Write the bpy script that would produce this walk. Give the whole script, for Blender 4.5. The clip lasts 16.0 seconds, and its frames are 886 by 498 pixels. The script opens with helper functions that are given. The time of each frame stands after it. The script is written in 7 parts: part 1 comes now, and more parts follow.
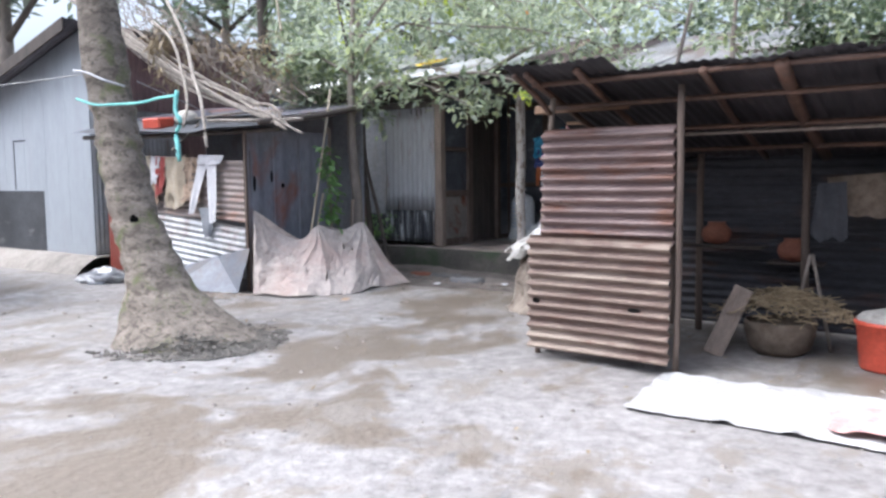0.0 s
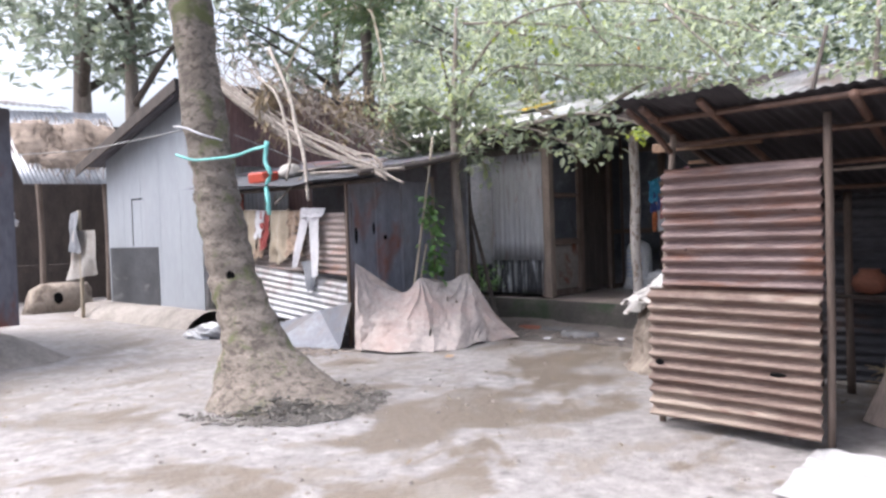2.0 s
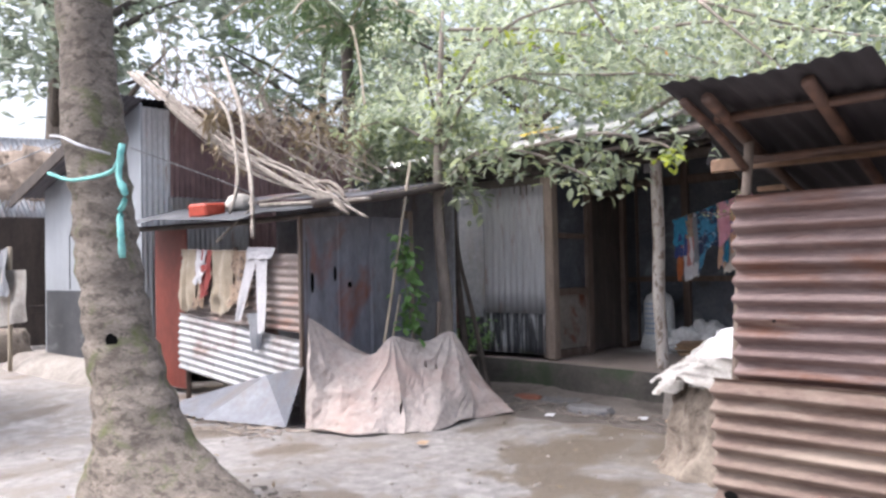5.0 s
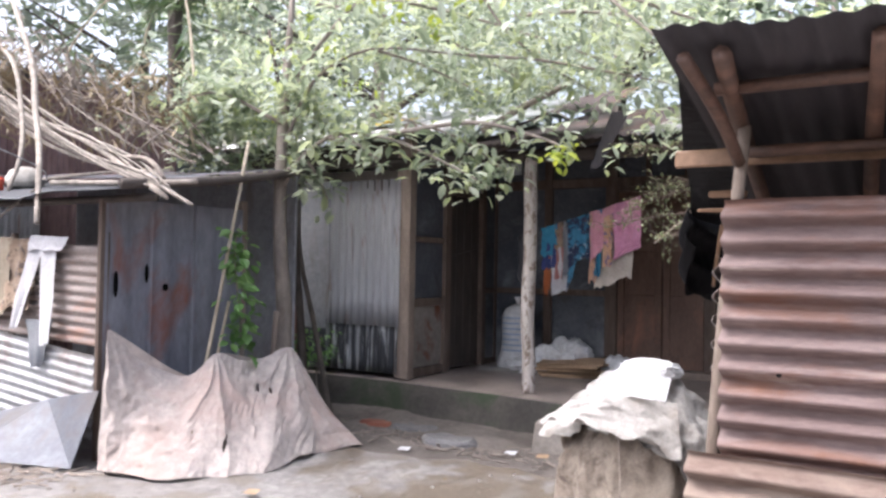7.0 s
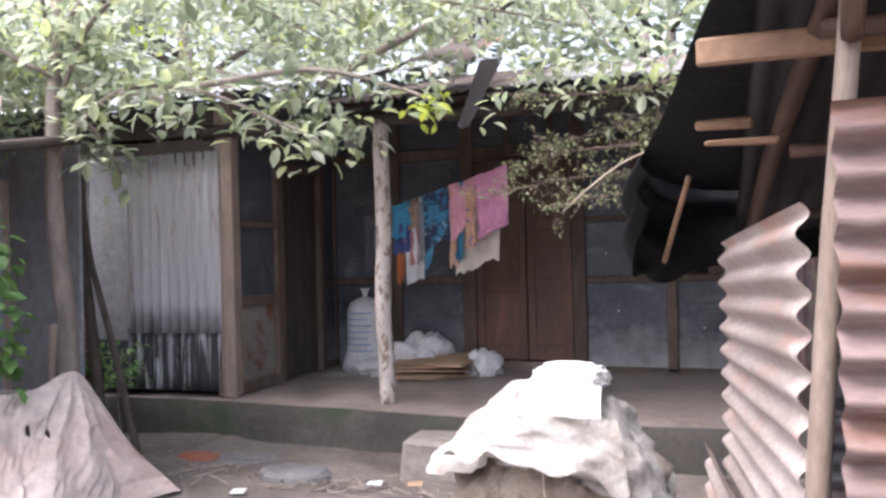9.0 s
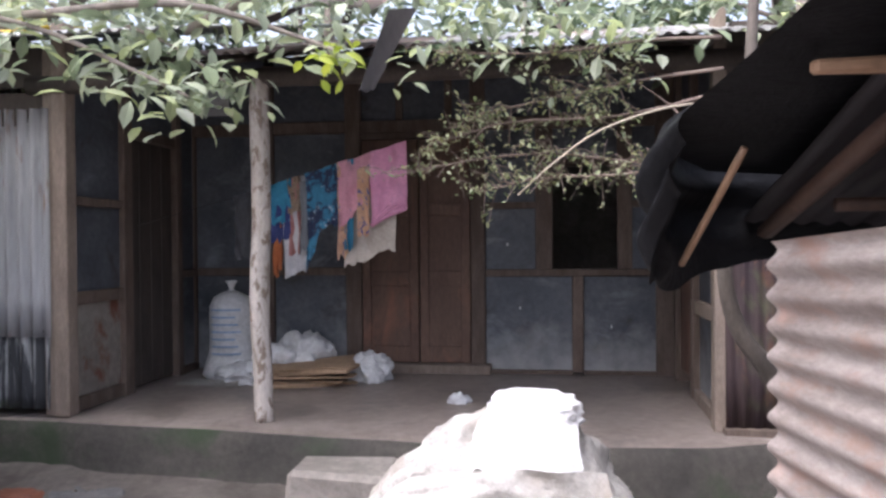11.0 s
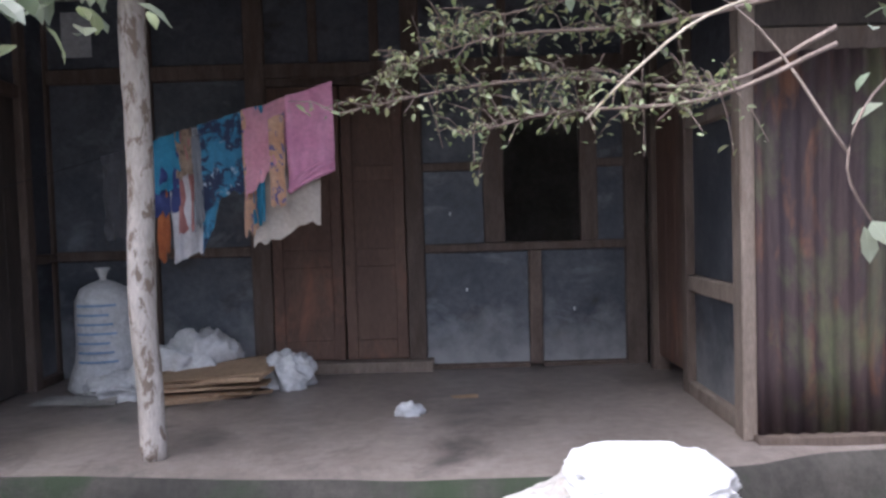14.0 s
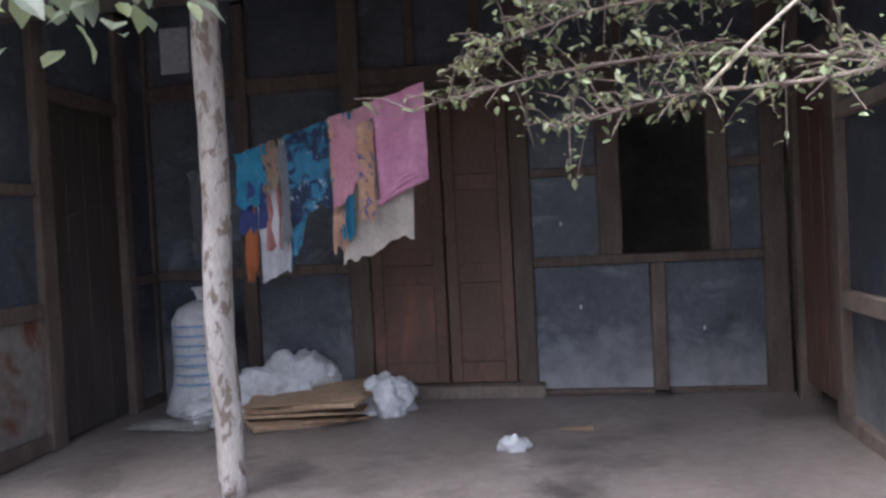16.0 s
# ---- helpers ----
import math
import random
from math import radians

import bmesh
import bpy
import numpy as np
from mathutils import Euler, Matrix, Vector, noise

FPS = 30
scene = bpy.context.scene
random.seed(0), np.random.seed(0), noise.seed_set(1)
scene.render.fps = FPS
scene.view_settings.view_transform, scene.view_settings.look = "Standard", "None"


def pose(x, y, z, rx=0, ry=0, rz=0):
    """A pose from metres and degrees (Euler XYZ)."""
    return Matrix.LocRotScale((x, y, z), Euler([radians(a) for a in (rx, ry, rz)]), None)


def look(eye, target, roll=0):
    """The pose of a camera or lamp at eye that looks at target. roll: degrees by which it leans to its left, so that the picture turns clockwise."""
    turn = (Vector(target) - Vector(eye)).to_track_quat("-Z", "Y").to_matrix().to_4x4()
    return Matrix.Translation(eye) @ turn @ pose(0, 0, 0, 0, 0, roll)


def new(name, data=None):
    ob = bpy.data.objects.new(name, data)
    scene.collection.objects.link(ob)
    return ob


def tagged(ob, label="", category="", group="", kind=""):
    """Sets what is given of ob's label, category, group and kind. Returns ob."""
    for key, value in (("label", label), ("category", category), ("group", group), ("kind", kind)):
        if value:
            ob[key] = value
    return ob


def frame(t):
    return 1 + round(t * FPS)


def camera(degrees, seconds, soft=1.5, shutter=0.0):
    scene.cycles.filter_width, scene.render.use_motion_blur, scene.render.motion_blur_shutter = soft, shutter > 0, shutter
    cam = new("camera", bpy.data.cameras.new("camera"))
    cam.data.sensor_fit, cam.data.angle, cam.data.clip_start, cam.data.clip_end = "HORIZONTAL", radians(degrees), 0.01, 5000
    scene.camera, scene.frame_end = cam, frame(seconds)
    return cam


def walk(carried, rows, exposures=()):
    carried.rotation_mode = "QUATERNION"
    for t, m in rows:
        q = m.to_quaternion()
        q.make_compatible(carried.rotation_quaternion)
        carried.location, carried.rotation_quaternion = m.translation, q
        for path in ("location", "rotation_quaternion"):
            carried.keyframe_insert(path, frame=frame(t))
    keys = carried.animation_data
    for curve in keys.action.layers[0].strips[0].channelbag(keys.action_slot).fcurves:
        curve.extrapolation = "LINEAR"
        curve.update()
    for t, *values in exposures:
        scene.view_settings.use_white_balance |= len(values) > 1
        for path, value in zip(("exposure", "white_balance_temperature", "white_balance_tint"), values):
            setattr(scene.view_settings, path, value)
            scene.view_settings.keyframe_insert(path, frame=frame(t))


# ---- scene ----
cam = camera(58.2, 16.0, soft=2.7)
PATH = [
    (0, (-0.073, -0.087, 1.333), (-1.24, 1.528, 1.153), -0.6),
    (0.5, (-0.077, 0.126, 1.321), (-1.327, 1.67, 1.096), -1.9),
    (1, (-0.082, 0.223, 1.316), (-1.427, 1.699, 1.201), -0.9),
    (1.5, (-0.149, 0.305, 1.35), (-1.596, 1.674, 1.176), -1.8),
    (2, (-0.357, 0.336, 1.338), (-1.739, 1.781, 1.285), -1.9),
    (2.5, (-0.515, 0.631, 1.319), (-1.915, 2.055, 1.206), -0.6),
    (3, (-0.67, 0.889, 1.321), (-2.116, 2.271, 1.355), -1.1),
    (5.5, (-1.698, 1.976, 1.394), (-3.047, 3.453, 1.421), -0.5),
    (6, (-1.925, 2.122, 1.402), (-3.164, 3.691, 1.339), 0.4),
    (6.5, (-2.143, 2.325, 1.447), (-3.178, 4.036, 1.405), 0.0),
    (7, (-2.359, 2.554, 1.437), (-3.397, 4.263, 1.487), 1.1),
    (7.5, (-2.595, 2.697, 1.429), (-3.447, 4.505, 1.353), 1.3),
    (8, (-2.764, 2.939, 1.42), (-3.587, 4.76, 1.353), -1.5),
    (8.5, (-2.881, 3.229, 1.409), (-3.62, 5.084, 1.289), 1.2),
    (9, (-3.094, 3.572, 1.412), (-3.728, 5.469, 1.435), -1.4),
    (9.5, (-3.229, 3.752, 1.442), (-3.798, 5.669, 1.438), -0.1),
    (11.8, (-3.722, 4.71, 1.447), (-3.802, 6.709, 1.44), 0.4),
    (12, (-3.743, 4.798, 1.445), (-3.759, 6.798, 1.453), 1.2),
    (12.5, (-3.83, 5.008, 1.455), (-3.632, 6.998, 1.462), 1.3),
    (13, (-3.922, 5.203, 1.442), (-3.689, 7.187, 1.334), 1.7),
    (13.5, (-4.028, 5.295, 1.413), (-3.901, 7.291, 1.429), -1.6),
    (14, (-4.035, 5.458, 1.415), (-4.035, 7.456, 1.329), -1.7),
    (14.5, (-4.06, 5.619, 1.441), (-4.051, 7.619, 1.398), -2.6),
    (15, (-4.048, 5.696, 1.375), (-4.202, 7.69, 1.361), -1.3),
    (15.5, (-4.013, 5.835, 1.404), (-4.266, 7.819, 1.403), -2.0),
    (16, (-3.94, 5.89, 1.412), (-4.251, 7.865, 1.367), -2.9),
]
walk(cam, [(t, look(e, g, r)) for t, e, g, r in PATH],
     exposures=[(0.0, 0.80, 5680, 10), (3.0, 0.86, 6120, 16), (6.0, 1.02, 6080, 14), (9.5, 1.48, 6150, 19), (12.0, 1.12, 5800, 15), (16.0, 1.28, 5620, 15)])

# ---------------------------------------------------------------- light
world = bpy.data.worlds.new("overcast_sky")
scene.world = world
world.use_nodes = True
wn = world.node_tree
sky = wn.nodes.new("ShaderNodeTexSky")
sky.sky_type = "NISHITA"
sky.sun_disc = False
sky.sun_elevation = radians(60)
sky.sun_rotation = radians(225)
sky.dust_density = 9.0
sky.ozone_density = 1.0
wn.nodes["Background"].inputs["Strength"].default_value = 0.15
pale = wn.nodes.new("ShaderNodeHueSaturation")
pale.inputs["Saturation"].default_value = 0.6
pale.inputs["Value"].default_value = 1.75
wn.links.new(sky.outputs["Color"], pale.inputs["Color"])
wn.links.new(pale.outputs["Color"], wn.nodes["Background"].inputs["Color"])
sun = new("sun", bpy.data.lights.new("sun", "SUN"))
sun.data.energy = 1.1
sun.data.angle = radians(40)
sun.data.color = (1.0, 0.985, 0.97)
sun.matrix_world = look((-12.0, -5.0, 21.0), (-4.0, 4.0, 0.0))

# ---------------------------------------------------------------- materials
def ramp(nt, fac, stops):
    r = nt.nodes.new("ShaderNodeValToRGB")
    while len(r.color_ramp.elements) < len(stops):
        r.color_ramp.elements.new(0.5)
    for e, (p, c) in zip(r.color_ramp.elements, stops):
        e.position = p
        e.color = (*c, 1) if len(c) == 3 else c
    nt.links.new(fac, r.inputs["Fac"])
    return r.outputs["Color"]


def noise_tex(nt, vec, scale, detail=6, rough=0.6, dist=0.0):
    n = nt.nodes.new("ShaderNodeTexNoise")
    n.inputs["Scale"].default_value = scale
    n.inputs["Detail"].default_value = detail
    n.inputs["Roughness"].default_value = rough
    n.inputs["Distortion"].default_value = dist
    nt.links.new(vec, n.inputs["Vector"])
    return n.outputs["Fac"]


def mixed(nt, fac, a, b, mode="MIX"):
    m = nt.nodes.new("ShaderNodeMix")
    m.data_type, m.blend_type = "RGBA", mode
    if isinstance(fac, (int, float)):
        m.inputs[0].default_value = fac
    else:
        nt.links.new(fac, m.inputs[0])
    for sock, v in ((m.inputs[6], a), (m.inputs[7], b)):
        if isinstance(v, tuple):
            sock.default_value = (*v, 1)
        else:
            nt.links.new(v, sock)
    return m.outputs[2]


def calc(nt, op, a, b):
    m = nt.nodes.new("ShaderNodeMath")
    m.operation = op
    for sock, v in zip(m.inputs, (a, b)):
        if isinstance(v, (int, float)):
            sock.default_value = v
        else:
            nt.links.new(v, sock)
    return m.outputs[0]


def along_band(nt, vec, value, band):
    """Raises a noise value along a line on the ground, so that stains gather there: band is (a, b, c, width, gain) with a x + b y = c."""
    a, b, c, width, gain = band
    sp = nt.nodes.new("ShaderNodeSeparateXYZ")
    nt.links.new(vec, sp.inputs[0])
    d = calc(nt, "SUBTRACT", calc(nt, "ADD", calc(nt, "MULTIPLY", sp.outputs["X"], a), calc(nt, "MULTIPLY", sp.outputs["Y"], b)), c)
    near = calc(nt, "MAXIMUM", calc(nt, "SUBTRACT", 1.0, calc(nt, "DIVIDE", calc(nt, "ABSOLUTE", d, 0.0), width)), 0.0)
    return calc(nt, "ADD", value, calc(nt, "MULTIPLY", near, gain))


def surf(name, low, high, scale=3.0, stretch=(1, 1, 1), rough=0.8, metal=0.0, bump=0.25, bscale=60.0,
         patch=None, patch2=None, rand=0.12, spec=0.4, sheen=0.0, trans=0.0, rough2=None, fine=0.35, band=None, splash=None):
    """A worn surface: two-tone noise, fine grain, optional stain colours (colour, scale, from, to, stretch)."""
    m = bpy.data.materials.new(name)
    m.use_nodes = True
    nt = m.node_tree
    bsdf = nt.nodes["Principled BSDF"]
    tc = nt.nodes.new("ShaderNodeTexCoord")
    mp = nt.nodes.new("ShaderNodeMapping")
    mp.inputs["Scale"].default_value = stretch
    nt.links.new(tc.outputs["Object"], mp.inputs["Vector"])
    vec = mp.outputs["Vector"]
    col = ramp(nt, noise_tex(nt, vec, scale), [(0.3, low), (0.7, high)])
    grain = ramp(nt, noise_tex(nt, vec, scale * 9, 5, 0.7), [(0.25, (1 - fine,) * 3), (0.75, (1 + fine * 0.4,) * 3)])
    col = mixed(nt, 1.0, col, grain, "MULTIPLY")
    rsock = None
    for k, p in enumerate((patch, patch2)):
        if not p:
            continue
        pc, ps, p0, p1, pst = p
        mp2 = nt.nodes.new("ShaderNodeMapping")
        mp2.inputs["Scale"].default_value = pst
        mp2.inputs["Location"].default_value = (3.1 * k + 1, 2.3 * k, 0.7)
        nt.links.new(tc.outputs["Object"], mp2.inputs["Vector"])
        nz = noise_tex(nt, mp2.outputs["Vector"], ps, 8, 0.65, 0.4)
        if band and k == 0:
            nz = along_band(nt, tc.outputs["Object"], nz, band)
        f = ramp(nt, nz, [(p0, (0, 0, 0)), (p1, (1, 1, 1))])
        col = mixed(nt, f, col, pc)
        if k == 0:
            rsock = f
    if splash:
        sc, z_low, z_high = splash
        sp = nt.nodes.new("ShaderNodeSeparateXYZ")
        nt.links.new(tc.outputs["Object"], sp.inputs[0])
        rise = calc(nt, "ADD", sp.outputs["Z"], calc(nt, "MULTIPLY", noise_tex(nt, tc.outputs["Object"], 3.5, 7, 0.7), -0.9))
        f = ramp(nt, calc(nt, "DIVIDE", calc(nt, "SUBTRACT", rise, z_low - 0.45), z_high - z_low), [(0.0, (0.75,) * 3), (1.0, (0, 0, 0))])
        col = mixed(nt, f, col, sc)
    if rand:
        oi = nt.nodes.new("ShaderNodeObjectInfo")
        rv = ramp(nt, oi.outputs["Random"], [(0, (1 - rand,) * 3), (1, (1 + rand,) * 3)])
        col = mixed(nt, 1.0, col, rv, "MULTIPLY")
    nt.links.new(col, bsdf.inputs["Base Color"])
    bsdf.inputs["Metallic"].default_value = metal
    bsdf.inputs["Specular IOR Level"].default_value = spec
    bsdf.inputs["Roughness"].default_value = rough
    if rough2 is not None and rsock is not None:
        nt.links.new(ramp(nt, rsock, [(0, (rough,) * 3), (1, (rough2,) * 3)]), bsdf.inputs["Roughness"])
    if sheen:
        bsdf.inputs["Sheen Weight"].default_value = sheen
    if bump:
        b = nt.nodes.new("ShaderNodeBump")
        b.inputs["Strength"].default_value = bump
        b.inputs["Distance"].default_value = 0.02
        nt.links.new(noise_tex(nt, vec, bscale, 6, 0.65), b.inputs["Height"])
        nt.links.new(b.outputs["Normal"], bsdf.inputs["Normal"])
    if trans:
        t = nt.nodes.new("ShaderNodeBsdfTranslucent")
        nt.links.new(col, t.inputs["Color"])
        mx = nt.nodes.new("ShaderNodeMixShader")
        mx.inputs[0].default_value = trans
        nt.links.new(bsdf.outputs[0], mx.inputs[1])
        nt.links.new(t.outputs[0], mx.inputs[2])
        nt.links.new(mx.outputs[0], nt.nodes["Material Output"].inputs["Surface"])
    return m


def leafy(name, cols, trans=0.35, rough=0.45):
    m = bpy.data.materials.new(name)
    m.use_nodes = True
    nt = m.node_tree
    bsdf = nt.nodes["Principled BSDF"]
    ge = nt.nodes.new("ShaderNodeNewGeometry")
    n = len(cols)
    col = ramp(nt, ge.outputs["Random Per Island"], [(i / max(1, n - 1), c) for i, c in enumerate(cols)])
    nt.links.new(col, bsdf.inputs["Base Color"])
    bsdf.inputs["Roughness"].default_value = rough
    bsdf.inputs["Specular IOR Level"].default_value = 0.8
    t = nt.nodes.new("ShaderNodeBsdfTranslucent")
    nt.links.new(col, t.inputs["Color"])
    mx = nt.nodes.new("ShaderNodeMixShader")
    mx.inputs[0].default_value = trans
    nt.links.new(bsdf.outputs[0], mx.inputs[1])
    nt.links.new(t.outputs[0], mx.inputs[2])
    nt.links.new(mx.outputs[0], nt.nodes["Material Output"].inputs["Surface"])
    return m


ONE = (1, 1, 1)
M_ground = surf("packed_mud", (0.235, 0.217, 0.208), (0.335, 0.318, 0.308), 0.9, rough=0.55, bump=0.85, bscale=13,
                patch=((0.145, 0.119, 0.094), 1.15, 0.545, 0.60, (1, 0.75, 1)), patch2=((0.19, 0.168, 0.147), 2.6, 0.53, 0.60, (1, 0.8, 1)),
                rand=0, rough2=0.42, fine=0.62, spec=0.5, band=(0.958, 0.287, -2.63, 1.0, 0.13))
M_mud = surf("mud_plaster", (0.215, 0.193, 0.172), (0.30, 0.275, 0.25), 2.0, rough=0.9, bump=0.5, bscale=14,
             patch=((0.13, 0.115, 0.10), 1.6, 0.5, 0.7, ONE), rand=0)
# Much darker than the other mud, with green patches.
M_plinth = surf("dark_mud_plinth", (0.042, 0.039, 0.035), (0.088, 0.080, 0.070), 2.2, rough=0.9, bump=0.6, bscale=12,
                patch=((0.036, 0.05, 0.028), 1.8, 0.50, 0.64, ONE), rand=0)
M_vfloor = surf("smeared_mud_floor", (0.19, 0.158, 0.142), (0.285, 0.243, 0.222), 1.6, rough=0.44, bump=0.3, bscale=16,
                patch=((0.085, 0.073, 0.067), 2.3, 0.52, 0.68, ONE), rand=0, rough2=0.38)
M_rustpink = surf("rusted_corrugated_iron", (0.15, 0.102, 0.095), (0.27, 0.205, 0.192), 2.0, (1, 1, 5), rough=0.72, metal=0.15,
                  patch=((0.165, 0.085, 0.06), 2.2, 0.5, 0.66, (0.8, 0.8, 3)), patch2=((0.43, 0.37, 0.335), 3.0, 0.58, 0.72, (0.5, 1, 6)), bump=0.15, bscale=90)
M_rustlow = surf("rusted_iron_mud_splashed", (0.16, 0.105, 0.086), (0.27, 0.205, 0.17), 2.2, (1, 1, 4), rough=0.8, metal=0.1,
                 patch=((0.34, 0.275, 0.225), 1.7, 0.48, 0.62, (0.6, 1, 3)), patch2=((0.18, 0.10, 0.075), 3.5, 0.6, 0.72, (0.6, 1, 4)), bump=0.15, bscale=90)
M_rustpale = surf("weathered_pale_iron", (0.255, 0.21, 0.193), (0.385, 0.338, 0.315), 2.5, (1, 1, 4), rough=0.6, metal=0.3,
                  patch=((0.30, 0.20, 0.165), 2.5, 0.52, 0.66, (1, 1, 4)), bump=0.12, bscale=80)
M_zinc = surf("galvanised_iron", (0.52, 0.54, 0.56), (0.70, 0.71, 0.73), 2.0, (3, 3, 0.5), rough=0.5, metal=0.15,
              patch=((0.27, 0.155, 0.10), 2.4, 0.60, 0.72, (5, 5, 0.7)), bump=0.1, bscale=60)
M_hutdoor = surf("slate_blue_tin_door", (0.165, 0.172, 0.208), (0.25, 0.256, 0.292), 1.6, (1, 1, 0.4), rough=0.55, metal=0.15,
                 patch=((0.20, 0.09, 0.068), 1.3, 0.55, 0.66, (1, 1, 0.6)), patch2=((0.27, 0.28, 0.31), 2.5, 0.6, 0.75, (2, 2, 0.4)), bump=0.12, bscale=40)
M_zincwing = surf("rust_streaked_grey_iron", (0.37, 0.375, 0.39), (0.53, 0.535, 0.55), 2.0, (3, 3, 0.5), rough=0.5, metal=0.15,
                  patch=((0.25, 0.15, 0.105), 1.3, 0.58, 0.68, (11, 11, 1.3)), patch2=((0.31, 0.305, 0.31), 1.6, 0.57, 0.70, (6, 6, 0.5)), bump=0.1, bscale=60, fine=0.14)
M_zincroof = surf("weathered_roof_iron", (0.40, 0.41, 0.42), (0.56, 0.57, 0.58), 1.2, (2, 0.5, 1), rough=0.5, metal=0.3,
                  patch=((0.22, 0.145, 0.11), 0.9, 0.55, 0.72, (1, 0.5, 1)), bump=0.1, bscale=60)
M_rusttop = surf("dark_rusted_roof_iron", (0.075, 0.058, 0.055), (0.145, 0.112, 0.105), 1.6, (2, 0.5, 1), rough=0.7, metal=0.1,
                patch=((0.16, 0.085, 0.06), 1.2, 0.52, 0.68, (1, 0.5, 1)), bump=0.15, bscale=60)
M_zincold = surf("dull_roof_iron", (0.24, 0.235, 0.235), (0.38, 0.375, 0.375), 1.4, (2, 0.5, 1), rough=0.6, metal=0.2,
                patch=((0.17, 0.12, 0.095), 1.1, 0.50, 0.66, (1, 0.5, 1)), bump=0.15, bscale=60)
M_greywall = surf("grey_painted_sheet_iron", (0.30, 0.327, 0.358), (0.355, 0.383, 0.415), 1.4, (1, 1, 0.3), rough=0.5, metal=0.15,
                  patch=((0.29, 0.305, 0.33), 1.5, 0.5, 0.8, (2, 2, 0.3)), bump=0.06, bscale=40, rand=0.04, fine=0.12)
M_blacktar = surf("tarred_sheet", (0.035, 0.038, 0.045), (0.075, 0.08, 0.09), 2.5, rough=0.6, bump=0.1,
                  patch=((0.22, 0.22, 0.23), 1.2, 0.58, 0.75, (1, 1, 2)))
M_darktin = surf("dark_weathered_tin", (0.115, 0.115, 0.14), (0.185, 0.185, 0.215), 1.6, (1, 1, 0.4), rough=0.55, metal=0.25,
                 patch=((0.20, 0.085, 0.065), 1.3, 0.55, 0.66, (1, 1, 0.6)), patch2=((0.24, 0.25, 0.28), 2.5, 0.6, 0.75, (2, 2, 0.4)), bump=0.12, bscale=40)
M_purple = surf("purple_rust_iron", (0.15, 0.095, 0.095), (0.24, 0.155, 0.15), 1.5, (1, 1, 0.4), rough=0.7, metal=0.15, bump=0.1,
                patch=((0.24, 0.22, 0.23), 1.5, 0.62, 0.75, (1, 3, 0.4)))
# Base tones lowered so the colour carries this wall's shade; rust and green are its own.
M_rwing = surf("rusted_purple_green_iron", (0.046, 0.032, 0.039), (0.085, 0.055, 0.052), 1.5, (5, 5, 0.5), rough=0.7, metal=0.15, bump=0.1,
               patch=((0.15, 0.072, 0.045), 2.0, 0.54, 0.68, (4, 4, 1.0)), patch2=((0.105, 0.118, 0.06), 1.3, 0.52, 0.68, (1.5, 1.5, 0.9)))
M_zincblack = surf("soot_streaked_iron", (0.36, 0.37, 0.38), (0.56, 0.57, 0.58), 2.0, (3, 3, 0.5), rough=0.6, metal=0.1, patch=((0.035, 0.037, 0.042), 2.6, 0.40, 0.52, (5, 5, 0.6)), patch2=((0.07, 0.09, 0.045), 1.6, 0.56, 0.68, ONE), bump=0.1)
M_damp = surf("damp_dark_earth", (0.10, 0.087, 0.077), (0.185, 0.162, 0.146), 2.2, rough=0.75, bump=0.5, bscale=14, patch=((0.07, 0.06, 0.053), 1.6, 0.5, 0.64, ONE), rand=0)
M_panel = surf("slate_tin_panel", (0.06, 0.068, 0.084), (0.125, 0.134, 0.153), 2.6, (1, 1, 1), rough=0.5, metal=0.2, bump=0.15, bscale=30,
               patch=((0.21, 0.225, 0.25), 2.4, 0.56, 0.76, (1, 1, 1.6)), patch2=((0.05, 0.045, 0.045), 3.0, 0.58, 0.72, ONE),
               splash=((0.36, 0.355, 0.36), 0.36, 0.80))
M_panelstain = surf("stained_tin_panel", (0.20, 0.18, 0.16), (0.29, 0.265, 0.24), 2.0, rough=0.6, metal=0.15, bump=0.1, bscale=30,
                    patch=((0.16, 0.06, 0.035), 3.0, 0.56, 0.66, (1, 1, 0.7)), patch2=((0.16, 0.155, 0.15), 1.6, 0.56, 0.72, ONE))
M_timber = surf("weathered_brown_timber", (0.095, 0.07, 0.057), (0.175, 0.132, 0.108), 4.0, (3, 3, 0.7), rough=0.8, bump=0.25, bscale=50,
                patch=((0.09, 0.06, 0.045), 3, 0.5, 0.7, (3, 3, 0.5)))
M_timberpale = surf("pale_weathered_timber", (0.185, 0.145, 0.118), (0.285, 0.23, 0.19), 4.0, (3, 3, 0.7), rough=0.85, bump=0.25, bscale=50,
                    patch=((0.15, 0.11, 0.085), 3, 0.55, 0.7, (3, 3, 0.5)))
M_door = surf("brown_painted_door", (0.115, 0.065, 0.048), (0.175, 0.105, 0.075), 2.5, (2, 2, 0.7), rough=0.6, bump=0.2, bscale=45,
              patch=((0.24, 0.11, 0.07), 2.2, 0.56, 0.72, (1.5, 1, 0.6)), patch2=((0.05, 0.035, 0.03), 1.7, 0.62, 0.78, ONE), rand=0.08)
# Dark wood tone, lifted slightly in place of lens haze.
M_darkwood = surf("haze_lifted_dark_wood", (0.045, 0.037, 0.033), (0.088, 0.070, 0.060), 3.0, (2, 2, 0.6), rough=0.8, bump=0.2, bscale=40)
M_strut = surf("fresh_orange_bamboo", (0.19, 0.11, 0.065), (0.29, 0.18, 0.112), 3.0, rough=0.55, bump=0.1)
# Near-black tone puts the shade under the shed roof into the colour.
M_roofdark = surf("shade_darkened_iron", (0.022, 0.020, 0.023), (0.046, 0.039, 0.043), 1.5, (3, 0.6, 1), rough=0.7, metal=0.1, bump=0.1)
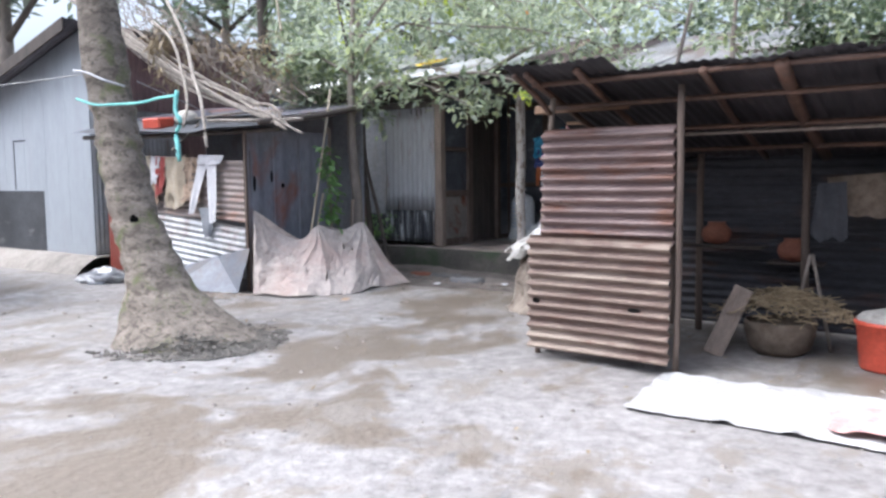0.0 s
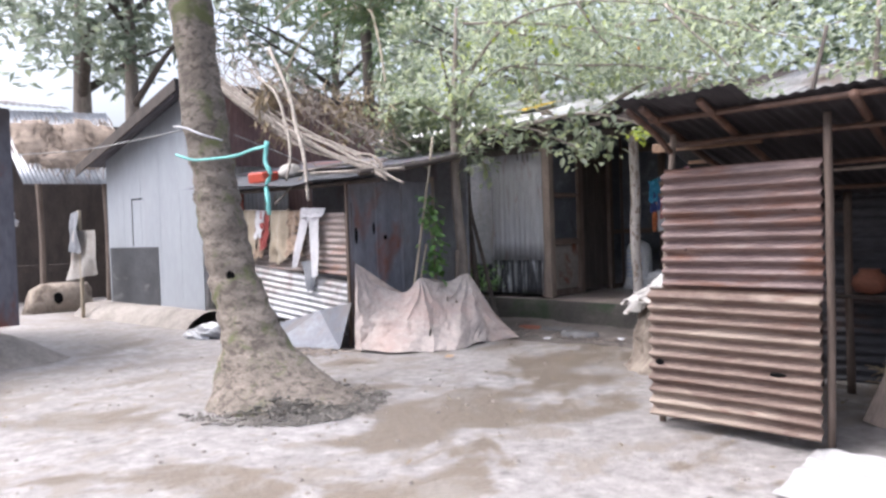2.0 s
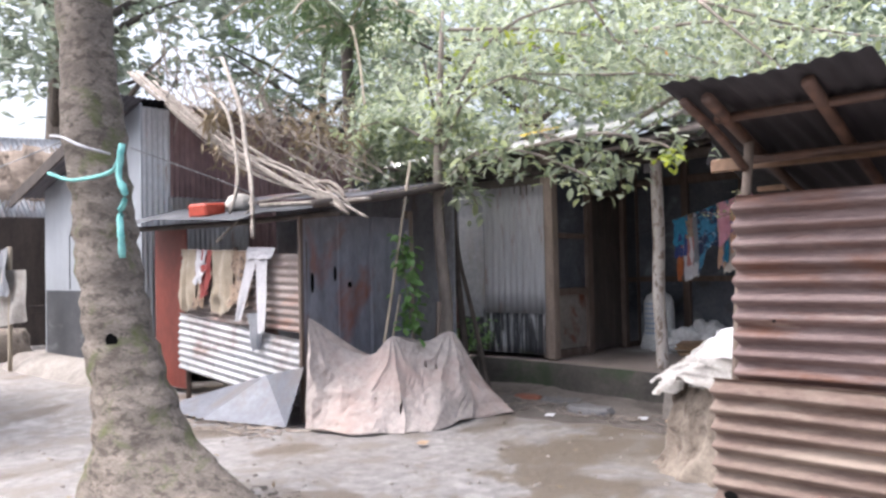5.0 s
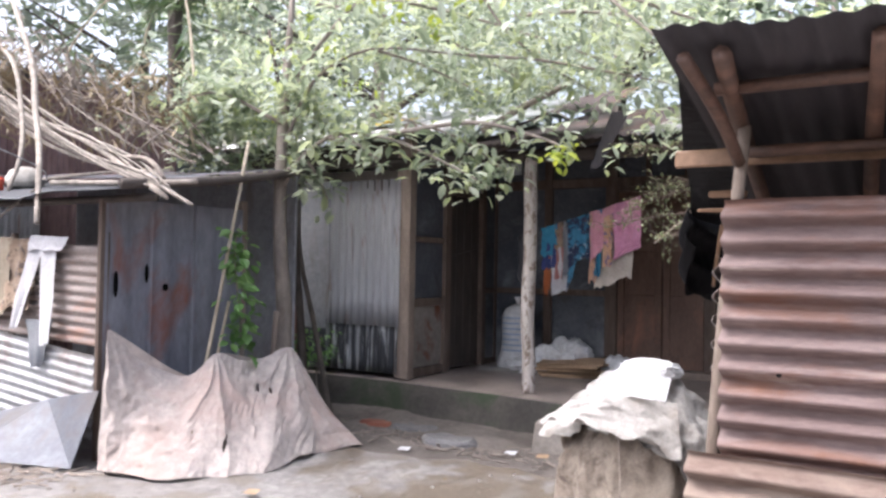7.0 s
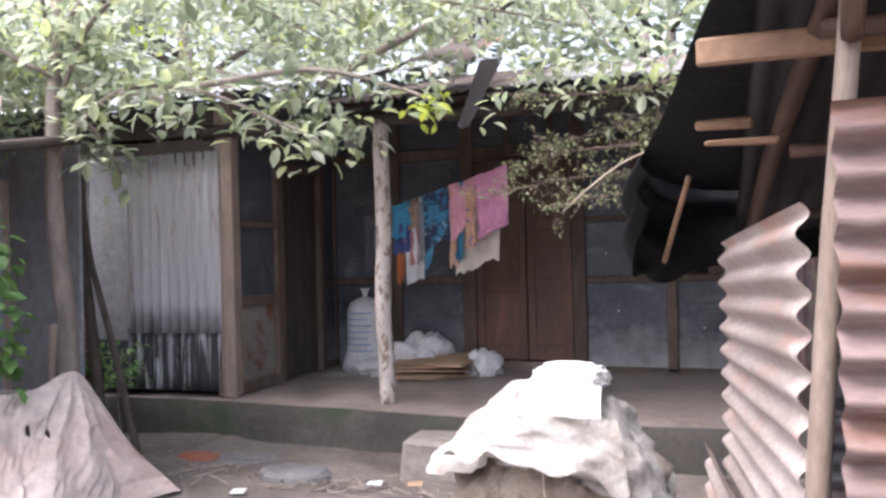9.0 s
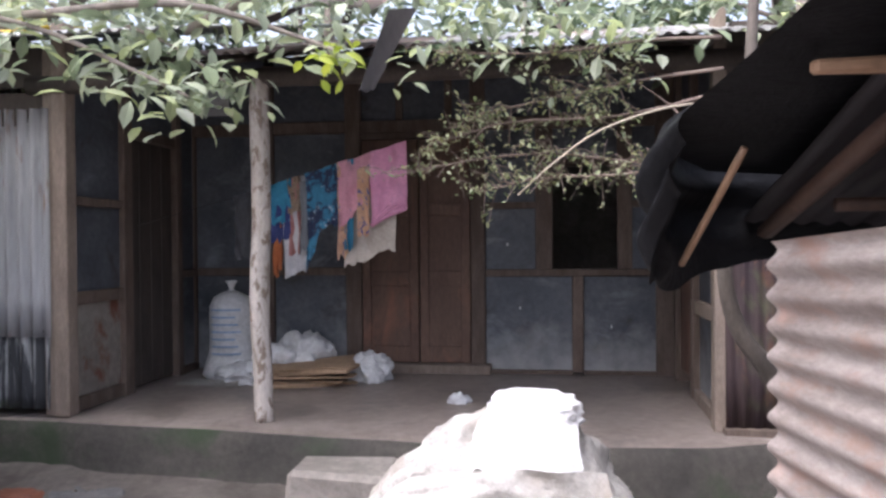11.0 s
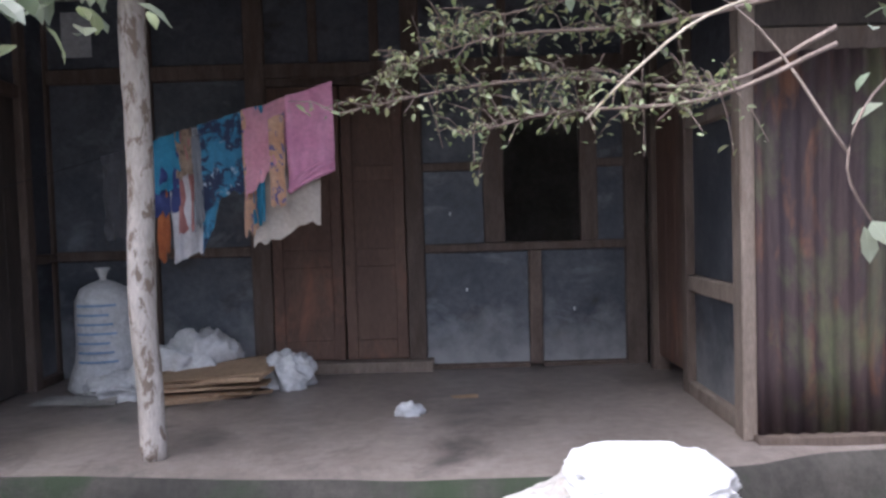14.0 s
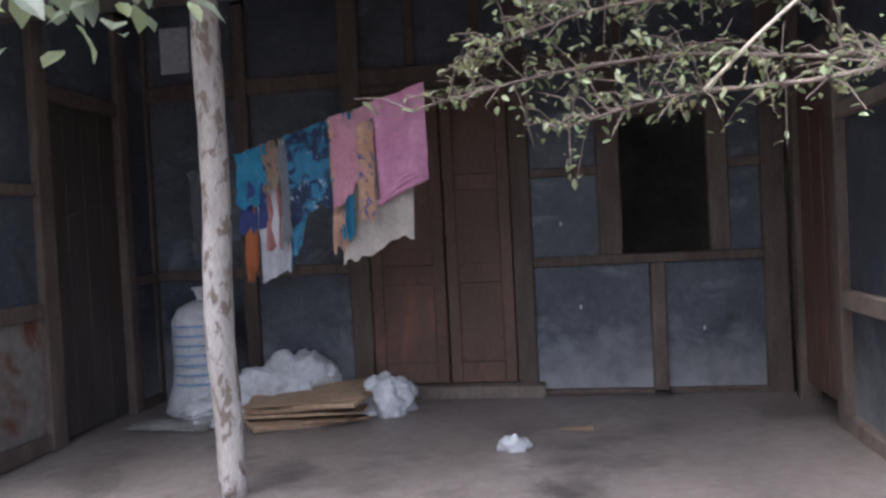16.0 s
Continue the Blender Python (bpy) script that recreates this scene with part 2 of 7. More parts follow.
M_rafter = surf("dark_brown_bamboo", (0.055, 0.03, 0.022), (0.11, 0.062, 0.043), 3.0, (2, 2, 2), rough=0.6, bump=0.15, bscale=40,
                patch=((0.14, 0.075, 0.05), 3, 0.52, 0.66, ONE))
M_postwhite = surf("whitewashed_worn_post", (0.36, 0.32, 0.285), (0.55, 0.505, 0.47), 5.0, (2, 2, 0.5), rough=0.85, bump=0.35, bscale=35,
                   patch=((0.18, 0.14, 0.112), 24, 0.52, 0.58, (1, 1, 0.45)))
M_bark = surf("palm_bark", (0.145, 0.122, 0.102), (0.315, 0.272, 0.228), 5.0, (1, 1, 2.4), rough=0.9, bump=1.0, bscale=20,
              patch=((0.10, 0.084, 0.068), 13.0, 0.50, 0.60, (1, 1, 1.6)), patch2=((0.115, 0.125, 0.055), 3.2, 0.54, 0.64, (1, 1, 0.8)), rand=0, fine=0.5)
M_chaff = surf("dark_chaff", (0.085, 0.078, 0.068), (0.20, 0.185, 0.165), 12, rough=0.95, bump=0.4, rand=0)
M_barkdark = surf("dark_bark", (0.05, 0.042, 0.036), (0.12, 0.10, 0.085), 6, (2, 2, 0.6), rough=0.9, bump=0.5, bscale=40)
M_bough = surf("grey_brown_bough", (0.19, 0.16, 0.138), (0.335, 0.29, 0.25), 6, (2, 2, 0.6), rough=0.85, bump=0.3, bscale=40)
M_dry = surf("dry_sticks", (0.19, 0.155, 0.13), (0.36, 0.31, 0.268), 5, (2, 2, 2), rough=0.9, bump=0.2, bscale=40)
M_pole = surf("bleached_poles", (0.20, 0.172, 0.148), (0.40, 0.355, 0.312), 7, (2, 2, 2), rough=0.85, bump=0.2, bscale=40)
M_printblue = surf("faded_blue_print", (0.19, 0.31, 0.50), (0.33, 0.43, 0.60), 20, rough=0.6, bump=0)
M_twig = surf("brown_twig", (0.13, 0.095, 0.08), (0.24, 0.185, 0.155), 9, rough=0.8, bump=0.1)
M_bamboo = surf("pale_bamboo", (0.33, 0.275, 0.20), (0.47, 0.41, 0.32), 4, (2, 2, 1), rough=0.6, bump=0.15, bscale=40)
M_net = surf("dirty_beige_cloth", (0.40, 0.345, 0.315), (0.53, 0.47, 0.435), 1.8, rough=0.95, bump=0.35, bscale=70, sheen=0.2,
             patch=((0.40, 0.30, 0.265), 1.0, 0.5, 0.68, ONE), rand=0)
M_sackwhite = surf("white_woven_sack", (0.52, 0.52, 0.525), (0.68, 0.68, 0.685), 3, rough=0.6, bump=0.3, bscale=60,
                   patch=((0.42, 0.40, 0.385), 3.5, 0.56, 0.72, ONE), rand=0.05)
M_sackgrey = surf("grey_dusty_sack", (0.30, 0.285, 0.265), (0.46, 0.44, 0.41), 4, rough=0.7, bump=0.8, bscale=22,
                  patch=((0.25, 0.22, 0.19), 3, 0.52, 0.68, ONE), rand=0.05)
M_sheet = surf("white_plastic_sheet", (0.38, 0.375, 0.37), (0.52, 0.515, 0.51), 2.5, rough=0.5, bump=0.4, bscale=24,
               patch=((0.30, 0.285, 0.27), 5.0, 0.55, 0.66, (1, 2.5, 1)), rand=0)
M_clay = surf("dry_clay", (0.22, 0.18, 0.143), (0.345, 0.295, 0.243), 3.5, rough=0.95, bump=0.7, bscale=14,
              patch=((0.115, 0.09, 0.072), 4, 0.50, 0.62, ONE), rand=0)
# Dark grey base with brown patches.
M_shedback = surf("dark_corrugated_iron", (0.045, 0.045, 0.052), (0.085, 0.085, 0.095), 1.6, (1, 1, 3), rough=0.6, metal=0.2, bump=0.1, patch=((0.10, 0.06, 0.05), 1.8, 0.55, 0.7, (0.6, 1, 3)))
M_tarp = surf("black_polythene", (0.006, 0.006, 0.007), (0.014, 0.014, 0.016), 4, rough=0.55, spec=0.10, bump=0.5, bscale=18, rand=0)
M_card = surf("brown_cardboard", (0.33, 0.22, 0.135), (0.47, 0.33, 0.215), 3, rough=0.85, bump=0.1)
M_straw = surf("dry_straw", (0.22, 0.165, 0.10), (0.38, 0.30, 0.19), 8, rough=0.9, bump=0.2)
M_basket = surf("dark_woven_basket", (0.10, 0.075, 0.055), (0.19, 0.15, 0.115), 14, rough=0.9, bump=0.6, bscale=40)
M_red = surf("faded_red_plastic", (0.40, 0.055, 0.03), (0.50, 0.085, 0.05), 3, rough=0.45, bump=0.05)
M_reddoor = surf("red_oxide_door", (0.135, 0.027, 0.018), (0.20, 0.043, 0.028), 2, (1, 1, 0.5), rough=0.6, bump=0.1)
M_blue = surf("blue_plastic", (0.05, 0.14, 0.30), (0.09, 0.22, 0.42), 3, rough=0.4, bump=0.05)
M_rope = surf("turquoise_rope", (0.12, 0.42, 0.40), (0.28, 0.62, 0.58), 25, rough=0.7, bump=0.3, bscale=200)
M_wire = surf("thin_line", (0.25, 0.25, 0.25), (0.4, 0.4, 0.4), 5, rough=0.6, bump=0)
M_hole = surf("punched_hole", (0.006, 0.006, 0.006), (0.01, 0.01, 0.01), 5, rough=1.0, bump=0, spec=0.0)
M_paper = surf("pale_paper", (0.52, 0.53, 0.55), (0.62, 0.63, 0.65), 4, rough=0.8, bump=0.05)
M_yellow = surf("yellow_cloth", (0.72, 0.48, 0.05), (0.85, 0.60, 0.10), 4, rough=0.8, bump=0.2)
M_thatch = surf("old_thatch", (0.20, 0.155, 0.12), (0.34, 0.275, 0.22), 5, (1, 1, 2), rough=0.95, bump=0.8, bscale=25)
M_terracotta = surf("rust_red_pot", (0.20, 0.07, 0.045), (0.29, 0.115, 0.07), 5, rough=0.7, bump=0.15)
M_stone = surf("dark_flat_stone", (0.10, 0.10, 0.105), (0.19, 0.185, 0.185), 5, rough=0.75, bump=0.4, bscale=25)
# Blue-grey toned down to hold the shade behind the tree trunk.
M_dulltin = surf("shade_dulled_blue_grey_tin", (0.24, 0.25, 0.275), (0.33, 0.34, 0.365), 2.0, rough=0.55, metal=0.15, bump=0.1, bscale=30, patch=((0.18, 0.155, 0.145), 1.8, 0.52, 0.7, (2, 2, 0.5)))
M_leanTin = surf("dull_blue_grey_tin", (0.11, 0.118, 0.142), (0.19, 0.2, 0.228), 2.0, rough=0.6, metal=0.15, bump=0.15, bscale=20, patch=((0.13, 0.12, 0.12), 2.0, 0.5, 0.65, ONE))
M_pinkprint = surf("red_pink_printed_plastic", (0.66, 0.24, 0.22), (0.80, 0.62, 0.60), 6, rough=0.55, bump=0.15)

# Citrus and wood leaf colours are raised to carry haze and backlight.
L_citrus = leafy("haze_paled_green_leaves", [(0.16, 0.20, 0.125), (0.28, 0.33, 0.225), (0.43, 0.475, 0.38), (0.37, 0.42, 0.20), (0.49, 0.53, 0.45)], 0.68, 0.3)
L_wood = leafy("haze_paled_foliage", [(0.17, 0.21, 0.155), (0.27, 0.32, 0.25), (0.39, 0.43, 0.37), (0.32, 0.36, 0.24)], 0.70, 0.35)
L_deep = leafy("deep_green_leaves", [(0.06, 0.09, 0.05), (0.11, 0.15, 0.09), (0.20, 0.25, 0.17), (0.15, 0.19, 0.09)], 0.55, 0.35)
L_bush = leafy("small_pale_leaves", [(0.14, 0.18, 0.08), (0.24, 0.29, 0.14), (0.36, 0.39, 0.24), (0.25, 0.25, 0.10)], 0.4, 0.3)
L_yellow = leafy("yellow_green_leaves", [(0.30, 0.38, 0.05), (0.45, 0.50, 0.06), (0.20, 0.30, 0.05)], 0.4, 0.4)
L_vine = leafy("fresh_vine_leaves", [(0.09, 0.20, 0.05), (0.15, 0.29, 0.08), (0.20, 0.34, 0.12)], 0.35, 0.45)
L_dry = leafy("withered_leaves", [(0.22, 0.17, 0.10), (0.32, 0.25, 0.16), (0.16, 0.14, 0.08)], 0.2, 0.8)
L_palm = leafy("palm_leaflets", [(0.06, 0.11, 0.045), (0.11, 0.17, 0.07), (0.15, 0.19, 0.08)], 0.3, 0.4)

# ---------------------------------------------------------------- building helpers
rng = random.Random(7)
nrg = np.random.default_rng(11)


def raw(name, verts, faces, mat, parent=None, label="", smooth=False):
    me = bpy.data.meshes.new(name)
    me.from_pydata([tuple(map(float, v)) for v in verts], [], [tuple(map(int, f)) for f in faces])
    me.materials.append(mat)
    if smooth:
        me.polygons.foreach_set("use_smooth", [True] * len(me.polygons))
    me.update()
    ob = new(name, me)
    if parent is not None:
        ob.parent = parent
    if label:
        ob["label"] = label
    return ob


def part(name, bm, mat, parent=None, label="", smooth=False):
    """Links a bmesh as one mesh object, under a thing or under a part."""
    me = bpy.data.meshes.new(name)
    bm.to_mesh(me)
    bm.free()
    me.materials.append(mat)
    if smooth:
        me.polygons.foreach_set("use_smooth", [True] * len(me.polygons))
    ob = new(name, me)
    if parent is not None:
        ob.parent = parent
    if label:
        ob["label"] = label
    return ob


def thing(name, label, category, at=(0, 0, 0), group="", kind=""):
    ob = new(name)
    ob.empty_display_size = 0.1
    ob.location = at
    return tagged(ob, label, category, group, kind)


def under(ob, parent):
    """Parents ob, which was built in world coordinates, under an Empty that stands elsewhere."""
    ob.parent = parent
    ob.matrix_parent_inverse = Matrix.Translation(parent.location).inverted()
    return ob


def bm_box(x0, x1, y0, y1, z0, z1, bevel=0.006, wob=0.0):
    bm = bmesh.new()
    bmesh.ops.create_cube(bm, size=1)
    for v in bm.verts:
        v.co = Vector(((x0 + x1) / 2 + v.co.x * (x1 - x0), (y0 + y1) / 2 + v.co.y * (y1 - y0), (z0 + z1) / 2 + v.co.z * (z1 - z0)))
        if wob:
            v.co += Vector([rng.uniform(-wob, wob) for _ in range(3)])
    if bevel:
        b = min(bevel, (x1 - x0) * 0.3, (y1 - y0) * 0.3, (z1 - z0) * 0.3)
        bmesh.ops.bevel(bm, geom=bm.edges[:], offset=b, segments=1, affect="EDGES")
    return bm


def box(name, x0, x1, y0, y1, z0, z1, mat, parent=None, label="", bevel=0.006, wob=0.0):
    ob = part(name, bm_box(x0, x1, y0, y1, z0, z1, bevel, wob), mat, None, label)
    if parent is not None:
        under(ob, parent)
    return ob


def tube(pts, radii, sides=8, wob=0.0, knots=0.0):
    """Verts and faces of a tapered round stick along pts."""
    pts = [Vector(p) for p in pts]
    if isinstance(radii, (int, float)):
        radii = [radii] * len(pts)
    vs, fs = [], []
    n = len(pts)
    for i, p in enumerate(pts):
        d = (pts[min(i + 1, n - 1)] - pts[max(i - 1, 0)]).normalized()
        a = d.cross(Vector((0, 0, 1)) if abs(d.z) < 0.9 else Vector((1, 0, 0))).normalized()
        b = d.cross(a)
        for k in range(sides):
            th = 2 * math.pi * k / sides
            r = radii[i] * (1 + rng.uniform(-wob, wob) + knots * (i % 3 == 0))
            vs.append(p + a * math.cos(th) * r + b * math.sin(th) * r)
    for i in range(n - 1):
        for k in range(sides):
            k2 = (k + 1) % sides
            fs.append((i * sides + k, i * sides + k2, (i + 1) * sides + k2, (i + 1) * sides + k))
    fs.append(tuple(reversed(range(sides))))
    fs.append(tuple(range((n - 1) * sides, n * sides)))
    return vs, fs


def smooth_line(pts, steps):
    """Catmull-Rom through a few points."""
    P = [Vector(p) for p in pts]
    P = [P[0] * 2 - P[1]] + P + [P[-1] * 2 - P[-2]]
    out = []
    for i in range(1, len(P) - 2):
        a, b, c, d = P[i - 1:i + 3]
        for s in range(steps):
            t = s / steps
            out.append(0.5 * ((2 * b) + (c - a) * t + (2 * a - 5 * b + 4 * c - d) * t * t + (3 * b - a - 3 * c + d) * t ** 3))
    out.append(P[-2])
    return out


def stick(name, pts, radii, mat, parent=None, label="", sides=8, wob=0.06, steps=4, knots=0.0):
    line = smooth_line(pts, steps) if len(pts) > 1 else pts
    if not isinstance(radii, (int, float)):
        src = np.linspace(0, 1, len(radii))
        radii = list(np.interp(np.linspace(0, 1, len(line)), src, radii))
    v, f = tube(line, radii, sides, wob, knots)
    ob = raw(name, v, f, mat, None, label, smooth=True)
    if parent is not None:
        under(ob, parent)
    return ob


def join(chunks):
    V, F, o = [], [], 0
    for v, f in chunks:
        V += list(v)
        F += [tuple(i + o for i in q) for q in f]
        o += len(v)
    return V, F


def corr(origin, along, across, length, width, pitch=0.076, amp=0.010, rows=5, dent=0.006, thick=0.0015, seed=0, taper=0.0, per=6):
    """A corrugated sheet: ribs run along `along`, waves go along `across`. Returns verts and faces with a thickness."""
    o, a, c = Vector(origin), Vector(along).normalized(), Vector(across).normalized()
    n = a.cross(c).normalized()
    cols = max(4, int(round(width / pitch * per)))
    vs = []
    for layer in (0, 1):
        for i in range(cols + 1):
            w = width * i / cols
            h = amp * math.sin(2 * math.pi * w / pitch)
            for j in range(rows + 1):
                l = length * j / rows * (1 - taper * i / cols)
                q = noise.noise(Vector((w * 1.7 + seed * 7.1, l * 1.3, seed * 3.7)))
                edge = 1.0 + 1.2 * (abs(j / rows - 0.5) * 2) ** 6
                d = dent * q * edge
                e = 0.004 * noise.noise(Vector((w * 9, seed + j, 2.2))) * (1 if j in (0, rows) else 0)
                vs.append(o + a * (l + e) + c * w + n * (h + d - layer * thick))
    R = rows + 1
    N = (cols + 1) * R
    fs = []
    for i in range(cols):
        for j in range(rows):
            k = i * R + j
            fs.append((k, k + R, k + R + 1, k + 1))
            fs.append((N + k, N + k + 1, N + k + R + 1, N + k + R))
    for i in range(cols):
        for j in (0, rows):
            k = i * R + j
            fs.append((k, N + k, N + k + R, k + R))
    for j in range(rows):
        for i in (0, cols):
            k = i * R + j
            fs.append((k, k + 1, N + k + 1, N + k))
    return vs, fs


def sheet(name, mat, parent=None, label="", **kw):
    v, f = corr(**kw)
    ob = raw(name, v, f, mat, None, label, smooth=True)
    if parent is not None:
        under(ob, parent)
    return ob


def cloth(top, bottom, nu, nv, fold=0.02, freq=9.0, seed=0, sag=0.0, hem=0.02, thick=0.003, crumple=0.0, peaks=(), tears=()):
    """A hanging cloth between a top line and a bottom line (lists of points), with folds; tears are (u, v, half width, half height, slant)."""
    T = smooth_line(top, 12) if len(top) > 2 else [Vector(top[0]).lerp(Vector(top[-1]), k / 12) for k in range(13)]
    B = smooth_line(bottom, 12) if len(bottom) > 2 else [Vector(bottom[0]).lerp(Vector(bottom[-1]), k / 12) for k in range(13)]

    def at(L, u):
        x = u * (len(L) - 1)
        i = min(int(x), len(L) - 2)
        return L[i].lerp(L[i + 1], x - i)
    vs = []
    for i in range(nu + 1):
        u = i / nu
        t, b = at(T, u), at(B, u)
        du = (at(T, min(1, u + 0.02)) - at(T, max(0, u - 0.02)) + at(B, min(1, u + 0.02)) - at(B, max(0, u - 0.02)))
        nn = du.cross(Vector((0, 0, 1)))
        nn = nn.normalized() if nn.length > 1e-6 else Vector((0, -1, 0))
        for j in range(nv + 1):
            v = j / nv
            p = t.lerp(b, v)
            w = (0.35 + 0.65 * v)
            f = math.sin(u * freq * 6.28 + 2.0 * noise.noise(Vector((u * 3, v * 1.5, seed)))) * 0.5
            f += noise.noise(Vector((u * freq * 0.8, v * 2.2, seed + 5.0))) * 1.1
            p = p + nn * (fold * w * f + sag * math.sin(math.pi * v))
            if crumple:
                q = Vector((u * freq * 0.55 + 0.8 * v + seed, v * 2.3 - u * 1.5, seed))
                p = p + nn * crumple * (1.4 - abs(noise.noise(q)) * 4.0 + 0.5 * noise.noise(q * 3.1))
            if peaks:
                near = min(peaks, key=lambda c: abs(c - u))
                wr = math.exp(-((u - near) * 5.0) ** 2)
                ang = math.atan2((u - near) * 3.0, v + 0.03)
                wob = noise.noise(Vector((u * 9, v * 3, seed + 2.0)))
                ray = 0.55 - abs(math.sin(ang * 5.5 + 1.6 * wob + seed))
                swag = 0.45 - abs(math.sin((v * 1.0 + 2.2 * (u - near) ** 2) * 8.0 + 2.2 * wob + 5.0 * noise.noise(Vector((u * 2.5, v, 4.0)))))
                p = p + nn * (0.034 * wr * ray * min(1.0, v * 4) + 0.024 * (1 - wr) * swag)
                p = p + nn * 0.010 * (0.4 - 2.0 * abs(noise.noise(Vector((u * 26 + 8 * v, v * 7 - 9 * u, seed)))))
            if j == nv:
                p.z += hem * noise.noise(Vector((u * 7, seed * 1.3, 1.0)))
            vs.append(p)
    R = nv + 1
    fs = [(i * R + j, i * R + j + 1, (i + 1) * R + j + 1, (i + 1) * R + j) for i in range(nu) for j in range(nv)]
    for tu, tv_, du_, dv_, sl_ in tears:
        fs = [q for q in fs if ((q[0] // R / nu - tu - sl_ * (q[0] % R / nv - tv_)) / du_) ** 2 + ((q[0] % R / nv - tv_) / dv_) ** 2 > 1 + 0.5 * noise.noise(Vector((q[0] % R * 0.9, q[0] // R * 0.7, 3)))]
    N = len(vs)
    vs2 = [p + Vector((0, thick, thick * 0.3)) for p in vs]
    fs2 = [tuple(N + k for k in reversed(f)) for f in fs]
    return vs + vs2, fs + fs2


def cloth_ob(name, mat, parent=None, label="", **kw):
    v, f = cloth(**kw)
    ob = raw(name, v, f, mat, None, label, smooth=True)
    if parent is not None:
        under(ob, parent)
    return ob


def leaves(centres, size, normal_up=0.5, aspect=0.42, jitter=0.35, droop=0.3, shaped=False):
    """Folded leaf blades (two quads each) at the given points. Returns verts and faces as arrays."""
    c = np.asarray(centres, float)
    n = len(c)
    d = nrg.normal(size=(n, 3))
    d[:, 2] = d[:, 2] * 0.5 - droop
    d /= np.linalg.norm(d, axis=1)[:, None]
    up = nrg.normal(size=(n, 3)) * (1 - normal_up)
    up[:, 2] += normal_up * 2
    s = np.cross(d, up)
    s /= np.linalg.norm(s, axis=1)[:, None] + 1e-9
    m = np.cross(s, d)
    L = size * (1 + jitter * nrg.uniform(-1, 1, n))[:, None]
    W = L * aspect
    if not shaped:
        mid = c + d * L * 0.5 - m * W * 0.12
        l = c + d * L * 0.45 + s * W * 0.5 + m * W * 0.16
        r = c + d * L * 0.45 - s * W * 0.5 + m * W * 0.16
        V = np.stack([c, l, c + d * L, mid, r], 1).reshape(-1, 3)
        k = np.arange(n)[:, None] * 5
        F = np.concatenate([k + np.array([[0, 3, 2, 1]]), k + np.array([[0, 4, 2, 3]])], 1).reshape(-1, 4)
        return V, F.tolist()
    bend = m * L * 0.10 * nrg.uniform(0.2, 1.6, n)[:, None]
    m1, m2, tip = c + d * L * 0.32, c + d * L * 0.66 - bend * 0.5, c + d * L - bend * 1.6
    l1, r1 = m1 + s * W * 0.42 + m * W * 0.14, m1 - s * W * 0.42 + m * W * 0.14
    l2, r2 = m2 + s * W * 0.46 + m * W * 0.14, m2 - s * W * 0.46 + m * W * 0.14
    V = np.stack([c, m1, m2, tip, l1, l2, r1, r2], 1).reshape(-1, 3)
    F = []
    for k in range(0, n * 8, 8):
        F += [(k, k + 1, k + 4), (k + 1, k + 2, k + 5, k + 4), (k + 2, k + 3, k + 5), (k, k + 6, k + 1), (k + 1, k + 6, k + 7, k + 2), (k + 2, k + 7, k + 3)]
    return V, F


def leaf_ob(name, centres, size, mat, parent=None, label="", **kw):
    V, F = leaves(centres, size, **kw)
    me = bpy.data.meshes.new(name)
    me.from_pydata(V.tolist(), [], F)
    me.materials.append(mat)
    ob = new(name, me)
    if parent is not None:
        under(ob, parent)
    if label:
        ob["label"] = label
    return ob


def blob_points(n, centre, radii, clumps, spread, shell=0.55):
    """Points gathered in clumps inside an ellipsoid, thinner towards the middle."""
    c = nrg.normal(size=(clumps, 3))
    c /= np.linalg.norm(c, axis=1)[:, None]
    c *= (shell + (1 - shell) * nrg.uniform(0, 1, (clumps, 1)) ** 0.5)
    c = c * np.array(radii) + np.array(centre)
    pick = nrg.integers(0, clumps, n)
    p = c[pick] + nrg.normal(size=(n, 3)) * spread * nrg.uniform(0.4, 1.2, clumps)[pick][:, None]
    return p

# ================================================================ setting: ground
def ground_height(x, y):
    r = max(0.0, 1 - (abs(x + 4) / 30) ** 4) * max(0.0, 1 - (abs(y - 4) / 30) ** 4)
    h = 0.022 * noise.noise(Vector((x * 0.55, y * 0.55, 0.3))) + 0.010 * noise.noise(Vector((x * 2.1, y * 2.1, 5.0)))
    return h * r - 0.008


def axis(lo, hi, step, far):
    inner = list(np.arange(lo, hi + 1e-6, step))
    out = [12.0, 25.0, 60.0, 150.0, 400.0, far]
    return [lo - d for d in reversed(out)] + inner + [hi + d for d in out]


gx, gy = axis(-16.0, 4.0, 0.16, 1500.0), axis(-5.0, 12.0, 0.16, 1500.0)
gv = [(x, y, ground_height(x, y) if -30 < x < 20 and -20 < y < 30 else 0.0) for x in gx for y in gy]
gf = [(i * len(gy) + j, (i + 1) * len(gy) + j, (i + 1) * len(gy) + j + 1, i * len(gy) + j + 1)
      for i in range(len(gx) - 1) for j in range(len(gy) - 1)]
ground = tagged(raw("ground", gv, gf, M_ground, smooth=True), "trodden pale mud yard with damp brown patches", "ground", kind="structure")

# ================================================================ setting: veranda house
EDGE = [(-9.2, 8.93), (-6.75, 8.93), (-6.3, 8.86), (-5.7, 8.83), (-5.0, 8.72), (-4.2, 8.63), (-3.4, 8.64), (-2.75, 8.70), (-2.4, 8.86), (1.6, 8.88)]
FZ = 0.365


def edge_y(x):
    return float(np.interp(x, [e[0] for e in EDGE], [e[1] for e in EDGE]))


